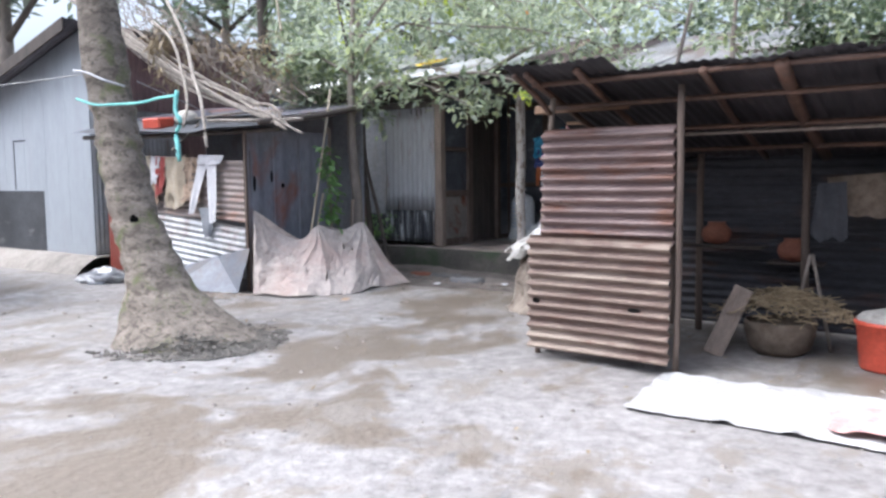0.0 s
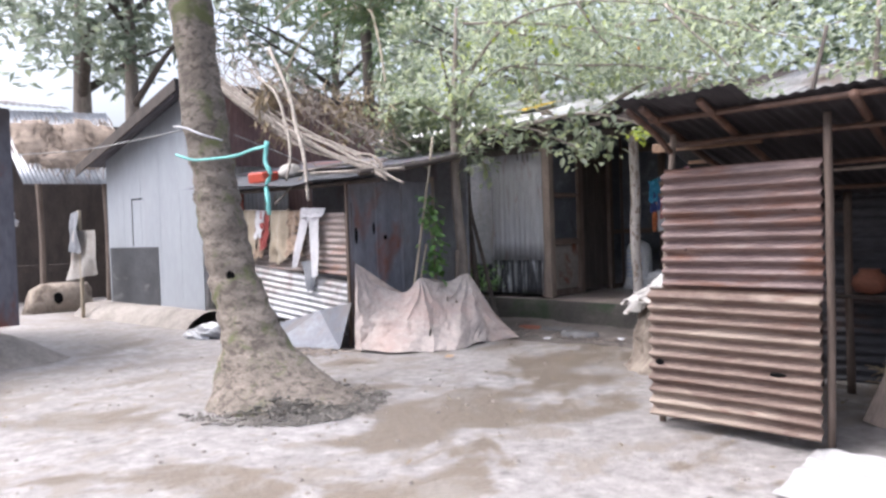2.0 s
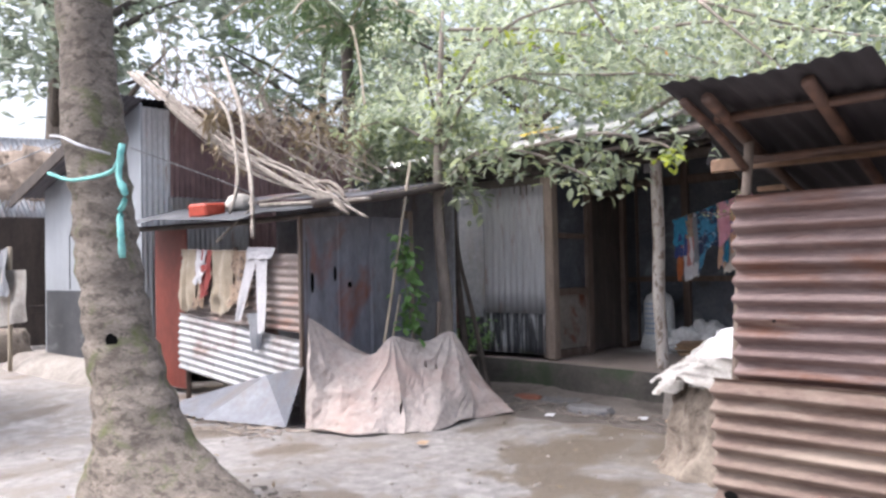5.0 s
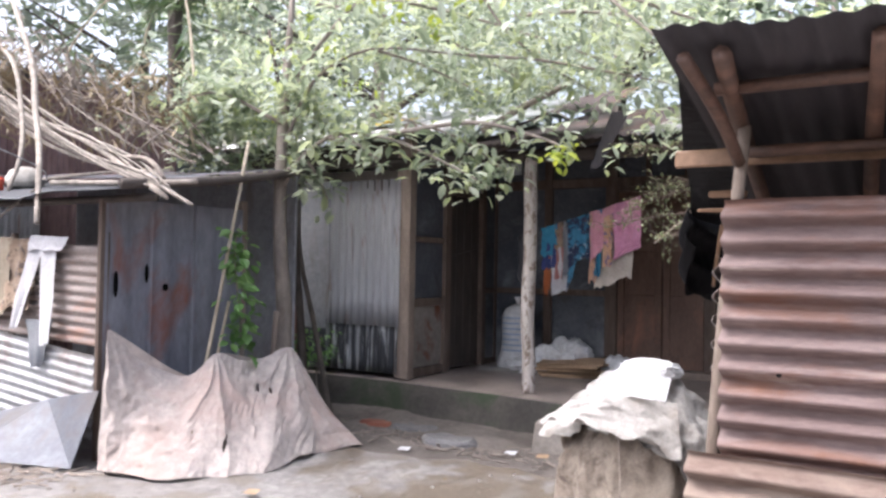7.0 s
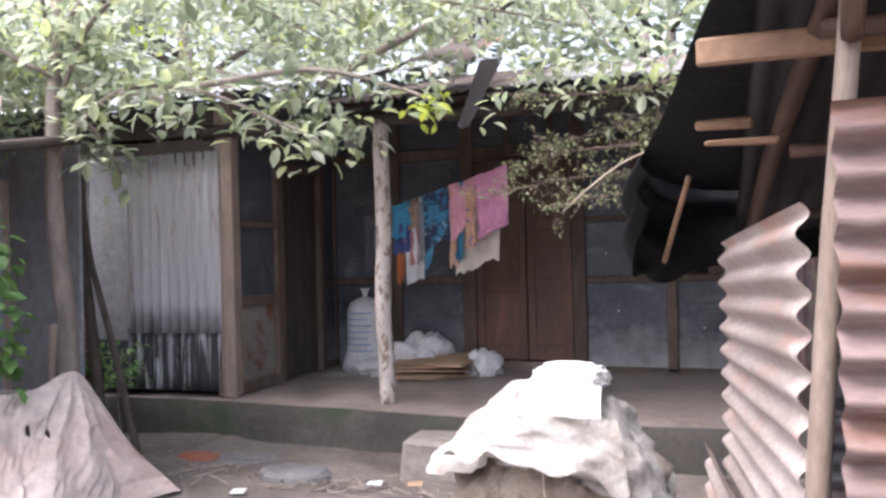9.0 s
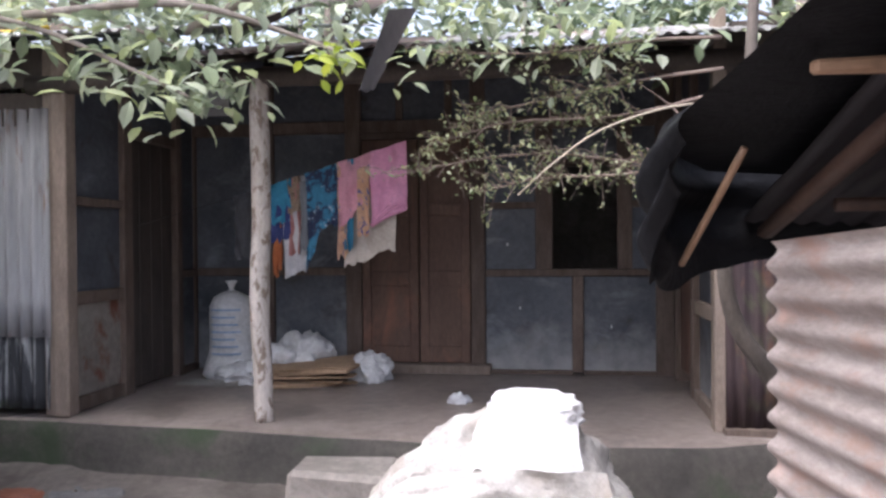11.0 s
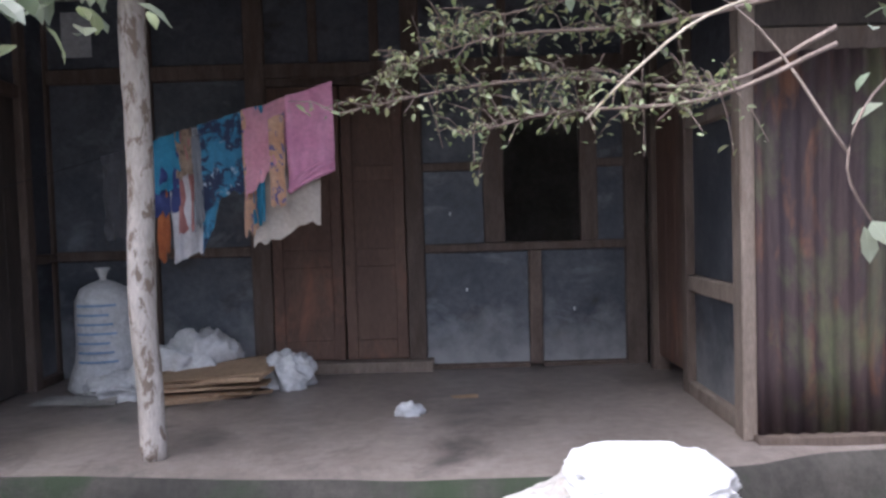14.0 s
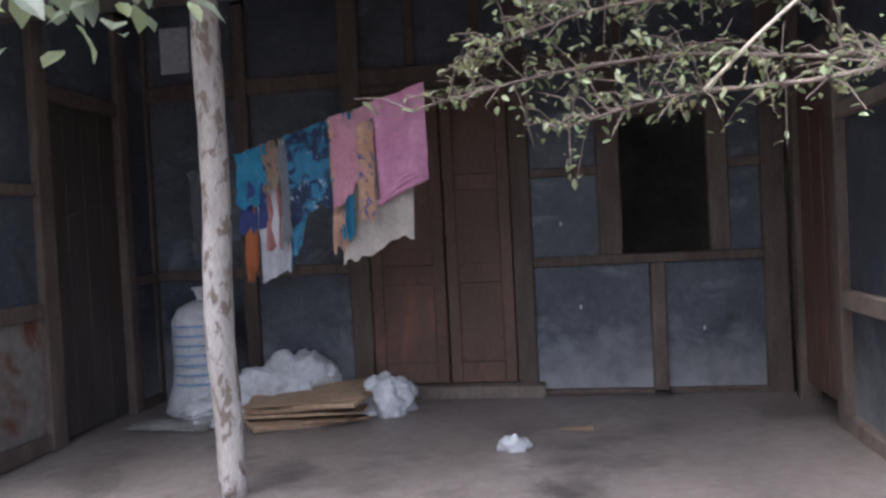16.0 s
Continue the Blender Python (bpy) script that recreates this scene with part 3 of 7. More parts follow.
xs = list(np.arange(-9.2, 1.61, 0.12))
prof = [(10.9, FZ), (10.0, FZ), (9.5, FZ - 0.004), (9.2, FZ - 0.008)]
fv, ff = [], []
for x in xs:
    e = edge_y(x)
    for y, z in prof:
        fv.append((x, y, z + 0.008 * noise.noise(Vector((x * 1.3, y * 1.3, 1)))))
    w = 0.025 * noise.noise(Vector((x * 2.3, 0, 7)))
    fv += [(x, e + 0.10, FZ - 0.012 + w * 0.3), (x, e + 0.03 + w, FZ - 0.03)]
R = len(prof) + 2
ff = [(i * R + j, i * R + j + 1, (i + 1) * R + j + 1, (i + 1) * R + j) for i in range(len(xs) - 1) for j in range(R - 1)]
tagged(raw("floor_veranda", fv, ff, M_vfloor, smooth=True), "dark smeared mud veranda floor with worn edge", "floor", kind="structure")
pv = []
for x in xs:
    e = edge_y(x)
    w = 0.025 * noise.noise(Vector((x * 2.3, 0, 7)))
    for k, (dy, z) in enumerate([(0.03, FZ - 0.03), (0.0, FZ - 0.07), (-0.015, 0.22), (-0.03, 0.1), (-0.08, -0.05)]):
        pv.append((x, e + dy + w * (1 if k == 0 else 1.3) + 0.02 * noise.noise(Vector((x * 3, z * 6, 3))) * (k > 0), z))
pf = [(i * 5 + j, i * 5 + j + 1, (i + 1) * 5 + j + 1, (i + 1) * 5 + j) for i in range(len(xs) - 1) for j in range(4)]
tagged(raw("plinth", pv, pf, M_plinth, smooth=True), "dark mud plinth under the veranda", "plinth", kind="structure")

# back wall: timber frame with slate tin panels, double door, open window
BY = 10.87
wall_back = thing("wall_back", "timber framed back wall with slate tin panels", "wall", (-4.7, BY, FZ), kind="structure")
posts = [(-6.76, -6.66), (-6.05, -5.96), (-5.33, -5.20), (-4.28, -4.16), (-2.80, -2.66)]
for a, b in posts:
    box("post", a, b, BY - 0.045, BY + 0.04, FZ - 0.01, 2.95, M_timber, wall_back, wob=0.004)
for a, b in ((-3.75, -3.61), (-3.10, -2.985)):
    box("post", a, b, BY - 0.04, BY + 0.04, 1.22, 2.36, M_timber, wall_back, wob=0.004)
box("post", -3.46, -3.37, BY - 0.042, BY + 0.04, FZ + 0.02, 1.16, M_timber, wall_back, wob=0.004)
for a, b, z0, z1 in ((-6.66, -6.05, 1.17, 1.235), (-5.96, -5.33, 1.17, 1.235), (-4.16, -2.80, 1.16, 1.215), (-4.16, -3.75, 1.71, 1.765), (-2.985, -2.80, 1.71, 1.765),
                     (-6.66, -6.05, 2.36, 2.46), (-5.96, -5.33, 2.36, 2.46), (-5.20, -4.28, 2.36, 2.46), (-4.16, -2.80, 2.36, 2.46), (-4.16, -3.46, FZ, FZ + 0.03), (-3.37, -2.80, FZ, FZ + 0.03), (-3.61, -3.10, 2.05, 2.11)):
    box("rail", a, b, BY - 0.038, BY + 0.035, z0, z1, M_timber, wall_back, wob=0.004)
for a, b, z0, z1 in ((-6.66, -6.05, FZ, 1.17), (-5.96, -5.33, FZ, 1.17), (-6.66, -6.05, 1.235, 2.36), (-5.96, -5.33, 1.235, 2.36),
                     (-4.16, -3.46, FZ + 0.03, 1.16), (-3.37, -2.80, FZ + 0.03, 1.16), (-4.16, -3.75, 1.215, 1.71), (-4.16, -3.75, 1.765, 2.36),
                     (-2.985, -2.80, 1.215, 1.71), (-2.985, -2.80, 1.765, 2.36), (-3.61, -3.10, 2.11, 2.36),
                     (-6.66, -6.05, 2.46, 3.0), (-5.96, -5.33, 2.46, 3.0), (-5.20, -4.28, 2.46, 3.0), (-4.16, -2.80, 2.46, 3.0)):
    box("panel", a, b, BY + 0.0, BY + 0.018, z0, z1, M_panel, wall_back, bevel=0.002)
for x in (-4.87, -4.46, -3.6):
    box("batten", x - 0.03, x + 0.03, BY - 0.03, BY - 0.002, 2.46, 2.95, M_timber, wall_back, wob=0.003)
for x, z in ((-3.98, 1.42), (-3.88, 0.9), (-3.15, 0.75)):
    box("nail", x - 0.006, x + 0.006, BY - 0.006, BY + 0.001, z - 0.012, z + 0.012, M_paper, wall_back, bevel=0.002)

door_1 = thing("door_1", "closed brown wooden double door with panels", "door", (-4.74, BY, 0.44), kind="structure")
for x0, x1 in ((-5.195, -4.715), (-4.705, -4.285)):
    leaf = box("door_leaf", x0, x1, BY - 0.005, BY + 0.025, 0.445, 2.30, M_door, door_1, bevel=0.004)
    for z0, z1 in ((0.45, 0.58), (1.08, 1.20), (1.66, 1.76), (2.18, 2.30)):
        box("door_rail", x0 + 0.075, x1 - 0.075, BY - 0.022, BY - 0.005, z0, z1, M_door, leaf, bevel=0.004)
    for s0, s1 in ((x0 + 0.002, x0 + 0.075), (x1 - 0.075, x1 - 0.002)):
        box("door_stile", s0, s1, BY - 0.024, BY - 0.005, 0.447, 2.298, M_door, leaf, bevel=0.004)
box("door_head", -5.20, -4.28, BY - 0.03, BY + 0.03, 2.305, 2.36, M_timber, door_1)
box("door_sill", -5.24, -4.12, BY - 0.11, BY + 0.03, FZ - 0.03, 0.44, M_timberpale, door_1, "pale worn timber threshold", wob=0.006)

# left side wall of the veranda
LX = -6.68
wall_left = thing("wall_left", "framed side wall with stained tin and dark door", "wall", (LX, 10.0, FZ), kind="structure")
for a, b, m in ((8.98, 9.09, M_timberpale), (9.66, 9.78, M_timber), (10.46, 10.56, M_timber)):
    box("post", LX - 0.06, LX + 0.04, a, b, FZ - 0.01, 2.85, m, wall_left, wob=0.004)
for a, b, z0, z1 in ((9.09, 9.66, 1.06, 1.14), (9.09, 9.66, 1.70, 1.76), (9.09, 9.66, FZ, FZ + 0.09), (9.78, 10.46, 2.22, 2.30), (10.56, 10.85, 1.17, 1.23), (10.56, 10.85, FZ, FZ + 0.06)):
    box("rail", LX - 0.045, LX + 0.035, a, b, z0, z1, M_timber, wall_left, wob=0.004)
box("panel", LX - 0.02, LX, 9.09, 9.66, FZ + 0.09, 1.06, M_panelstain, wall_left, "rust-stained grey tin panel", bevel=0.002)
for a, b, z0, z1 in ((9.09, 9.66, 1.14, 1.70), (9.09, 9.66, 1.76, 2.85), (10.56, 10.85, FZ + 0.06, 1.17), (10.56, 10.85, 1.23, 2.85), (9.78, 10.46, 2.30, 2.85)):
    box("panel", LX - 0.02, LX, a, b, z0, z1, M_panel, wall_left, bevel=0.002)
door_2 = thing("door_2", "dark closed plank door", "door", (LX, 10.1, FZ), kind="structure")
for k in range(4):
    a = 9.785 + k * 0.168
    box("plank", LX - 0.03, LX - 0.005, a, a + 0.163, FZ + 0.02, 2.22, M_darkwood, door_2, bevel=0.003)

# right side wall of the veranda
RX = -2.66
wall_right = thing("wall_right", "framed side wall with slate tin and narrow door", "wall", (RX, 10.0, FZ), kind="structure")
box("post", RX - 0.045, RX + 0.03, 9.0, 9.12, FZ - 0.01, 2.75, M_timberpale, wall_right, wob=0.004)
for a, b in ((9.90, 10.0), (10.60, 10.70)):
    box("post", RX - 0.02, RX + 0.09, a, b, FZ - 0.01, 2.75, M_timber, wall_right, wob=0.004)
for a, b, z0, z1 in ((9.12, 9.90, 0.95, 1.04), (9.12, 9.90, FZ - 0.01, FZ + 0.07), (9.12, 9.90, 1.85, 1.92), (10.0, 10.6, 2.2, 2.28)):
    box("rail", RX - 0.012, RX + 0.07, a, b, z0, z1, M_timberpale, wall_right, wob=0.005)
for a, b, z0, z1 in ((9.12, 9.90, FZ + 0.07, 0.95), (9.12, 9.90, 1.04, 1.85), (9.12, 9.90, 1.92, 2.7), (10.0, 10.6, 2.28, 2.7), (10.70, 10.85, FZ, 2.7)):
    box("panel", RX + 0.03, RX + 0.045, a, b, z0, z1, M_panel, wall_right, bevel=0.002)
door_3 = thing("door_3", "narrow brown plank door with gap below", "door", (RX, 10.3, FZ), kind="structure")
for k in range(3):
    a = 10.003 + k * 0.199
    box("plank", RX + 0.012, RX + 0.036, a, a + 0.195, FZ + 0.10, 2.2, M_door, door_3, bevel=0.003)

# front of the two wings
wall_front_left = thing("wall_front_left", "patchwork of old iron sheets on the left wing", "wall", (-7.6, 9.0, 0.42), kind="structure")
sheet("corrugated_sheet", M_zincwing, wall_front_left, "grey corrugated iron with rust streaks", origin=(-6.76, 8.985, 0.86), along=(0, 0, 1), across=(-1, 0, 0), length=1.45, width=0.88, seed=1, rows=6, amp=0.022, pitch=0.088)
sheet("corrugated_sheet", M_zincblack, wall_front_left, "soot-streaked corrugated iron", origin=(-6.76, 8.995, 0.40), along=(0, 0, 1), across=(-1, 0, 0), length=0.50, width=0.90, seed=2, amp=0.016, pitch=0.088)
box("flat_sheet", -8.03, -7.64, 8.985, 8.99, 0.80, 2.32, M_dulltin, wall_front_left, "blue-grey flat tin, toned down for shade", bevel=0.001, wob=0.006)
box("flat_sheet", -8.03, -7.64, 8.992, 8.997, 0.40, 0.84, M_blacktar, wall_front_left, bevel=0.001, wob=0.006)
sheet("corrugated_sheet", M_hutdoor, wall_front_left, origin=(-8.04, 8.99, 0.38), along=(0, 0, 1), across=(-1, 0, 0), length=1.95, width=0.36, seed=3)
box("flat_sheet", -8.75, -8.40, 8.97, 8.975, 0.3, 2.25, M_dulltin, wall_front_left, bevel=0.001, wob=0.008)
box("plank", -8.8, -6.70, 9.0, 9.03, 2.20, 2.42, M_darkwood, wall_front_left, wob=0.006)
box("plank", -8.8, -6.70, 9.01, 9.03, 2.45, 2.70, M_darkwood, wall_front_left, wob=0.006)
box("post", -6.80, -6.69, 8.985, 9.09, FZ, 2.70, M_timberpale, wall_front_left, wob=0.006)
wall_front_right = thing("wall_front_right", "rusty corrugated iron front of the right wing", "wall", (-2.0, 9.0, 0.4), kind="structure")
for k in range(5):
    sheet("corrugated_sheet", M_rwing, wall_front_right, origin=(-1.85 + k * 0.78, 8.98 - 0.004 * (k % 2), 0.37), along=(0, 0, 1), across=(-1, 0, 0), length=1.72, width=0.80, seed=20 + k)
box("board", -2.63, 1.9, 9.005, 9.03, 2.06, 2.20, M_timber, wall_front_right, wob=0.006)
box("board", -2.63, 1.9, 9.012, 9.03, 2.203, 2.62, M_darkwood, wall_front_right, wob=0.006)
tagged(box("sole_timber", -2.66, 1.6, 8.93, 9.03, FZ - 0.06, FZ + 0.02, M_timber, None, wob=0.004), "brown sole timber under the iron wall", "timber", kind="structure")
# rooms behind, plain and dark
tagged(box("wall_room_back", -9.2, 2.0, 13.5, 13.6, 0, 3.0, M_mud, bevel=0), "plain mud wall", "wall", kind="structure")
tagged(box("wall_room_left", -9.3, -9.2, 9.0, 13.6, 0, 3.0, M_mud, bevel=0), "plain mud wall", "wall", kind="structure")
tagged(box("wall_room_right", 1.9, 2.0, 9.05, 13.5, 0, 3.0, M_mud, bevel=0), "plain mud wall", "wall", kind="structure")
tagged(box("floor_room", -9.2, 1.9, 10.92, 13.5, 0.2, 0.355, M_mud, bevel=0), "plain mud floor", "floor", kind="structure")

# Unseen boards, added to stop sky light leaking into the rooms.
tagged(box("ceiling_room", -9.2, 1.9, 10.93, 13.5, 3.0, 3.04, M_darkwood, bevel=0), "unseen dark board blocking sky light from the room", "ceiling", kind="structure")
tagged(box("ceiling_wing", -2.60, 1.9, 9.04, 10.92, 2.64, 2.68, M_darkwood, bevel=0), "unseen dark board blocking sky light from the room", "ceiling", kind="structure")
# roof of the veranda house: two levels of corrugated sheets
def roof_z(y):
    return 2.50 + 0.27 * (y - 8.55)


roof_1 = thing("roof_1", "weathered corrugated iron veranda roof", "roof", (-3, 9, 2.6), kind="structure")
sl = Vector((0, 1, 0.27)).normalized()
for k in range(5):
    x = -4.98 + k * 0.74
    sheet("roof_sheet", M_rusttop if k < 2 else M_zincold, roof_1, origin=(x, 8.55 + rng.uniform(-0.04, 0.03), roof_z(8.55) + 0.006 * (k % 2)), along=sl, across=(-1, 0, 0), length=3.2, width=0.80, seed=30 + k, rows=6)
roof_2 = thing("roof_2", "pale corrugated iron roof of the left wing", "roof", (-6.7, 9, 2.7), kind="structure")
for k in range(6):
    x = -5.62 - k * 0.70
    sheet("roof_sheet", M_zincroof, roof_2, origin=(x, 8.72 + rng.uniform(-0.03, 0.03), 2.70 + 0.006 * (k % 2)), along=sl, across=(-1, 0, 0), length=4.7, width=0.76, seed=50 + k, rows=6)
tagged(stick("beam", [(-6.9, 9.0, 2.46), (-5.0, 9.0, 2.455), (-2.5, 9.0, 2.46)], 0.06, M_darkwood, sides=8), "dark round eaves beam on the veranda post", "beam", kind="structure")
for k, x in enumerate((-6.2, -5.5, -4.75, -4.1, -3.4, -2.8)):
    tagged(stick("rafter", [(x, 8.62, roof_z(8.62) - 0.045), (x, 10.85, roof_z(10.85) - 0.045)], 0.03, M_darkwood, sides=6), "dark bamboo rafter under the roof", "rafter", group="veranda rafters", kind="structure")
post = stick("veranda_post", [(-5.36, 9.0, FZ - 0.01), (-5.37, 9.01, 0.62), (-5.385, 9.0, 1.1), (-5.365, 9.0, 1.7), (-5.375, 9.0, 2.2), (-5.37, 9.0, 2.44)], [0.055, 0.056, 0.06, 0.056, 0.06, 0.055], M_postwhite, sides=12, wob=0.07, steps=5)
tagged(post, "worn whitewashed round timber post on the veranda edge", "post")

# bent rusty sheet lying over the eaves, with a strip hanging from it
bent = thing("bent_iron_sheet", "bent rusty iron sheet lying over the eaves", "sheet", (-4.9, 8.7, 2.6))
cloth_ob("sheet", M_rusttop, bent, top=[(-5.35, 9.25, 2.86), (-5.0, 9.3, 3.02), (-4.5, 9.35, 3.06)], bottom=[(-5.5, 8.62, 2.60), (-5.0, 8.5, 2.72), (-4.55, 8.5, 2.68)], nu=16, nv=8, fold=0.025, freq=1.5, seed=3, hem=0.02)
cloth_ob("strip", M_roofdark, bent, top=[(-4.46, 8.5, 2.68), (-4.30, 8.48, 2.68)], bottom=[(-4.62, 8.48, 2.25), (-4.54, 8.47, 2.25)], nu=4, nv=6, fold=0.01, freq=1, seed=9)

stick("edge_pole", [(-5.62, 8.52, 2.62), (-5.25, 8.62, 2.83), (-4.86, 8.72, 3.02)], 0.028, M_bough, bent, sides=7)

# cloths on the roof
ycl = cloth_ob("yellow_cloth", M_yellow, top=[(-7.75, 10.3, 3.20), (-7.3, 10.35, 3.20)], bottom=[(-7.8, 9.75, 3.03), (-7.25, 9.7, 3.05)], nu=14, nv=8, fold=0.05, freq=2, seed=4)
tagged(ycl, "bright yellow cloth drying on the roof", "cloth")
wcl = cloth_ob("white_tarp", M_sheet, top=[(-8.3, 10.1, 3.14), (-7.8, 10.1, 3.14)], bottom=[(-8.3, 9.4, 2.95), (-7.75, 9.35, 2.95)], nu=14, nv=8, fold=0.04, freq=2, seed=6)
tagged(wcl, "whitish plastic lying on the iron roof", "plastic sheet")
tagged(box("paper_sheet", -6.55, -6.35, BY - 0.024, BY - 0.02, 2.54, 2.84, M_paper, bevel=0.001), "pale paper pinned on the dark back wall", "paper")

# ================================================================ things on the veranda
def sack_lathe(cx, cy, z0, prof, seed, sx=1.0, sy=1.0, n=28, amp=0.02, fine=0.0, skew=0.0):
    vs, fs = [], []
    for j, (r, z) in enumerate(prof):
        for k in range(n):
            th = 2 * math.pi * k / n
            q = noise.noise(Vector((math.cos(th) * 1.6, math.sin(th) * 1.6, z * 4 + seed)))
            q2 = noise.noise(Vector((math.cos(th) * 5, math.sin(th) * 5, z * 9 + seed * 2)))
            rr = max(0.001, r + amp * q * (1 if r > 0.03 else 0.1) + fine * q2 * (1 if r > 0.03 else 0.1))
            ox = skew * noise.noise(Vector((z * 3.1, seed * 1.7, 0.5)))
            vs.append((cx + ox + math.cos(th) * rr * sx, cy + math.sin(th) * rr * sy, z0 + z + amp * 0.4 * q2 * (0 < j < len(prof) - 1)))
    for j in range(len(prof) - 1):
        for k in range(n):
            k2 = (k + 1) % n
            fs.append((j * n + k, j * n + k2, (j + 1) * n + k2, (j + 1) * n + k))
    fs.append(tuple(reversed(range(n))))
    fs.append(tuple(range((len(prof) - 1) * n, len(prof) * n)))
    return vs, fs


def crumpled(name, c, r, seed, mat, amp=0.3, sub=4, freq=2.2, square=1.0):
    """A crumpled soft heap resting on z = c[2]: a ball pushed into ridges and flattened below."""
    bm = bmesh.new()
    bmesh.ops.create_icosphere(bm, subdivisions=sub, radius=1.0)
    for v in bm.verts:
        p = v.co.copy()
        q = p * freq + Vector((seed * 3.1, seed * 1.7, seed * 0.9))
        d = 1.0 + amp * (0.6 - 2.2 * abs(noise.noise(q))) + amp * 0.9 * noise.noise(q * 0.45) + amp * 0.3 * (0.5 - 2 * abs(noise.noise(q * 2.6)))
        if square < 1:
            p = Vector((math.copysign(abs(p.x) ** square, p.x), math.copysign(abs(p.y) ** square, p.y), p.z))
        p = p * d
        v.co = Vector((c[0] + p.x * r[0], c[1] + p.y * r[1], c[2] + max(0.0, (p.z + 0.35) * r[2] * 0.75)))
    return part(name, bm, mat, None, "", smooth=True)


sackt = thing("grain_sack", "full white woven sack tied at the top, blue print", "sack", (-6.2, 10.5, FZ))
v, f = sack_lathe(-6.19, 10.48, FZ, [(0.21, 0.0), (0.245, 0.03), (0.225, 0.10), (0.19, 0.2), (0.185, 0.32), (0.185, 0.46), (0.18, 0.58), (0.15, 0.65), (0.08, 0.685), (0.03, 0.70)], 3, 1.0, 0.85, amp=0.018)
under(raw("sack_body", v, f, M_sackwhite, smooth=True), sackt)
v, f = sack_lathe(-6.19, 10.48, FZ + 0.69, [(0.028, 0.0), (0.018, 0.025), (0.03, 0.06), (0.05, 0.085), (0.045, 0.09)], 5, amp=0.012, n=12)
under(raw("tied_neck", v, f, M_sackwhite, smooth=True), sackt)
for k in range(7):
    z = FZ + 0.20 + k * 0.058
    x0 = -6.19 - 0.12 + rng.uniform(0, 0.02)
    chunks = []
    pts = [(-6.19 + 0.193 * math.sin(a), 10.48 - 0.168 * math.cos(a) - 0.012, z) for a in np.linspace(-0.6, 0.75 - 0.12 * (k % 3), 8)]
    vv, fv2 = [], []
    for i, p in enumerate(pts):
        vv += [(p[0], p[1], p[2]), (p[0], p[1], p[2] + 0.014)]
        if i:
            fv2.append((2 * i - 2, 2 * i, 2 * i + 1, 2 * i - 1))
    under(raw("print_bar", vv, fv2, M_printblue), sackt)

heap = thing("empty_sack_heap", "crumpled heap of empty white woven sacks", "sacks", (-5.7, 10.45, FZ))
for cx, cy, rx, rz, s in ((-5.80, 10.42, 0.26, 0.24, 11), (-5.56, 10.52, 0.22, 0.28, 12), (-6.00, 10.28, 0.22, 0.13, 13)):
    under(crumpled("sack", (cx, cy, FZ), (rx, rx * 0.8, rz), s, M_sackwhite, 0.44, 5, 1.5), heap)
small = crumpled("tied_bag", (-5.03, 10.44, FZ), (0.14, 0.12, 0.21), 21, M_sackwhite, 0.44, 5, 1.4)
tagged(small, "small crumpled white plastic bag beside cardboard", "bag")
cards = thing("cardboard_stack", "stack of flattened brown cardboard on the floor", "cardboard", (-5.45, 10.25, FZ))
for k in range(6):
    z = FZ + 0.002 + k * 0.026
    bm = bm_box(-0.33 + rng.uniform(-0.03, 0.03), 0.33 + rng.uniform(-0.05, 0.05), -0.17, 0.19 + rng.uniform(-0.03, 0.03), 0, 0.02, 0.003, 0.012)
    bmesh.ops.rotate(bm, verts=bm.verts, matrix=Euler((0.05 * rng.uniform(-1, 1), 0.05 * rng.uniform(-1, 1), rng.uniform(-0.4, 0.45) + 0.1)).to_matrix())
    bmesh.ops.translate(bm, verts=bm.verts, vec=(-5.45, 10.25, z))
    under(part("board", bm, M_card), cards)
flat = cloth_ob("flat_plastic", M_sackgrey, top=[(-6.45, 10.25, FZ + 0.02), (-6.0, 10.18, FZ + 0.03)], bottom=[(-6.5, 10.05, FZ + 0.01), (-5.95, 9.98, FZ + 0.01)], nu=12, nv=5, fold=0.02, freq=3, seed=14, hem=0)
tagged(flat, "striped flattened plastic bag on the floor", "bag")
lit = crumpled("crumpled_paper", (-4.24, 9.62, FZ), (0.062, 0.05, 0.07), 31, M_paper, 0.5, 3, 2.2)
tagged(lit, "crumpled pale plastic scrap on the floor", "litter")
tagged(cloth_ob("dry_leaf", M_card, top=[(-4.02, 9.98, FZ + 0.012), (-3.86, 9.97, FZ + 0.02)], bottom=[(-4.0, 9.93, FZ + 0.01), (-3.86, 9.91, FZ + 0.012)], nu=5, nv=2, fold=0.008, freq=1, seed=15, hem=0), "curled dry leaf on the mud floor", "leaf")


def line_z(x):
    return 1.83 + (x + 5.67) * 0.288


line = stick("clothes_line", [(-6.62, 9.80, 1.58), (-5.67, 9.78, 1.83), (-5.0, 9.77, line_z(-5.0)), (-4.5, 9.77, line_z(-4.5)), (-3.2, 9.9, 2.47)], 0.002, M_roofdark, sides=5, wob=0)
tagged(line, "thin sloping clothes line across the veranda", "clothes line")


def fabric(name, a, b, **kw):
    return surf(name, a, b, kw.pop("scale", 5), rough=0.9, bump=0.2, bscale=120, sheen=0.15, rand=0, fine=0.25, **kw)


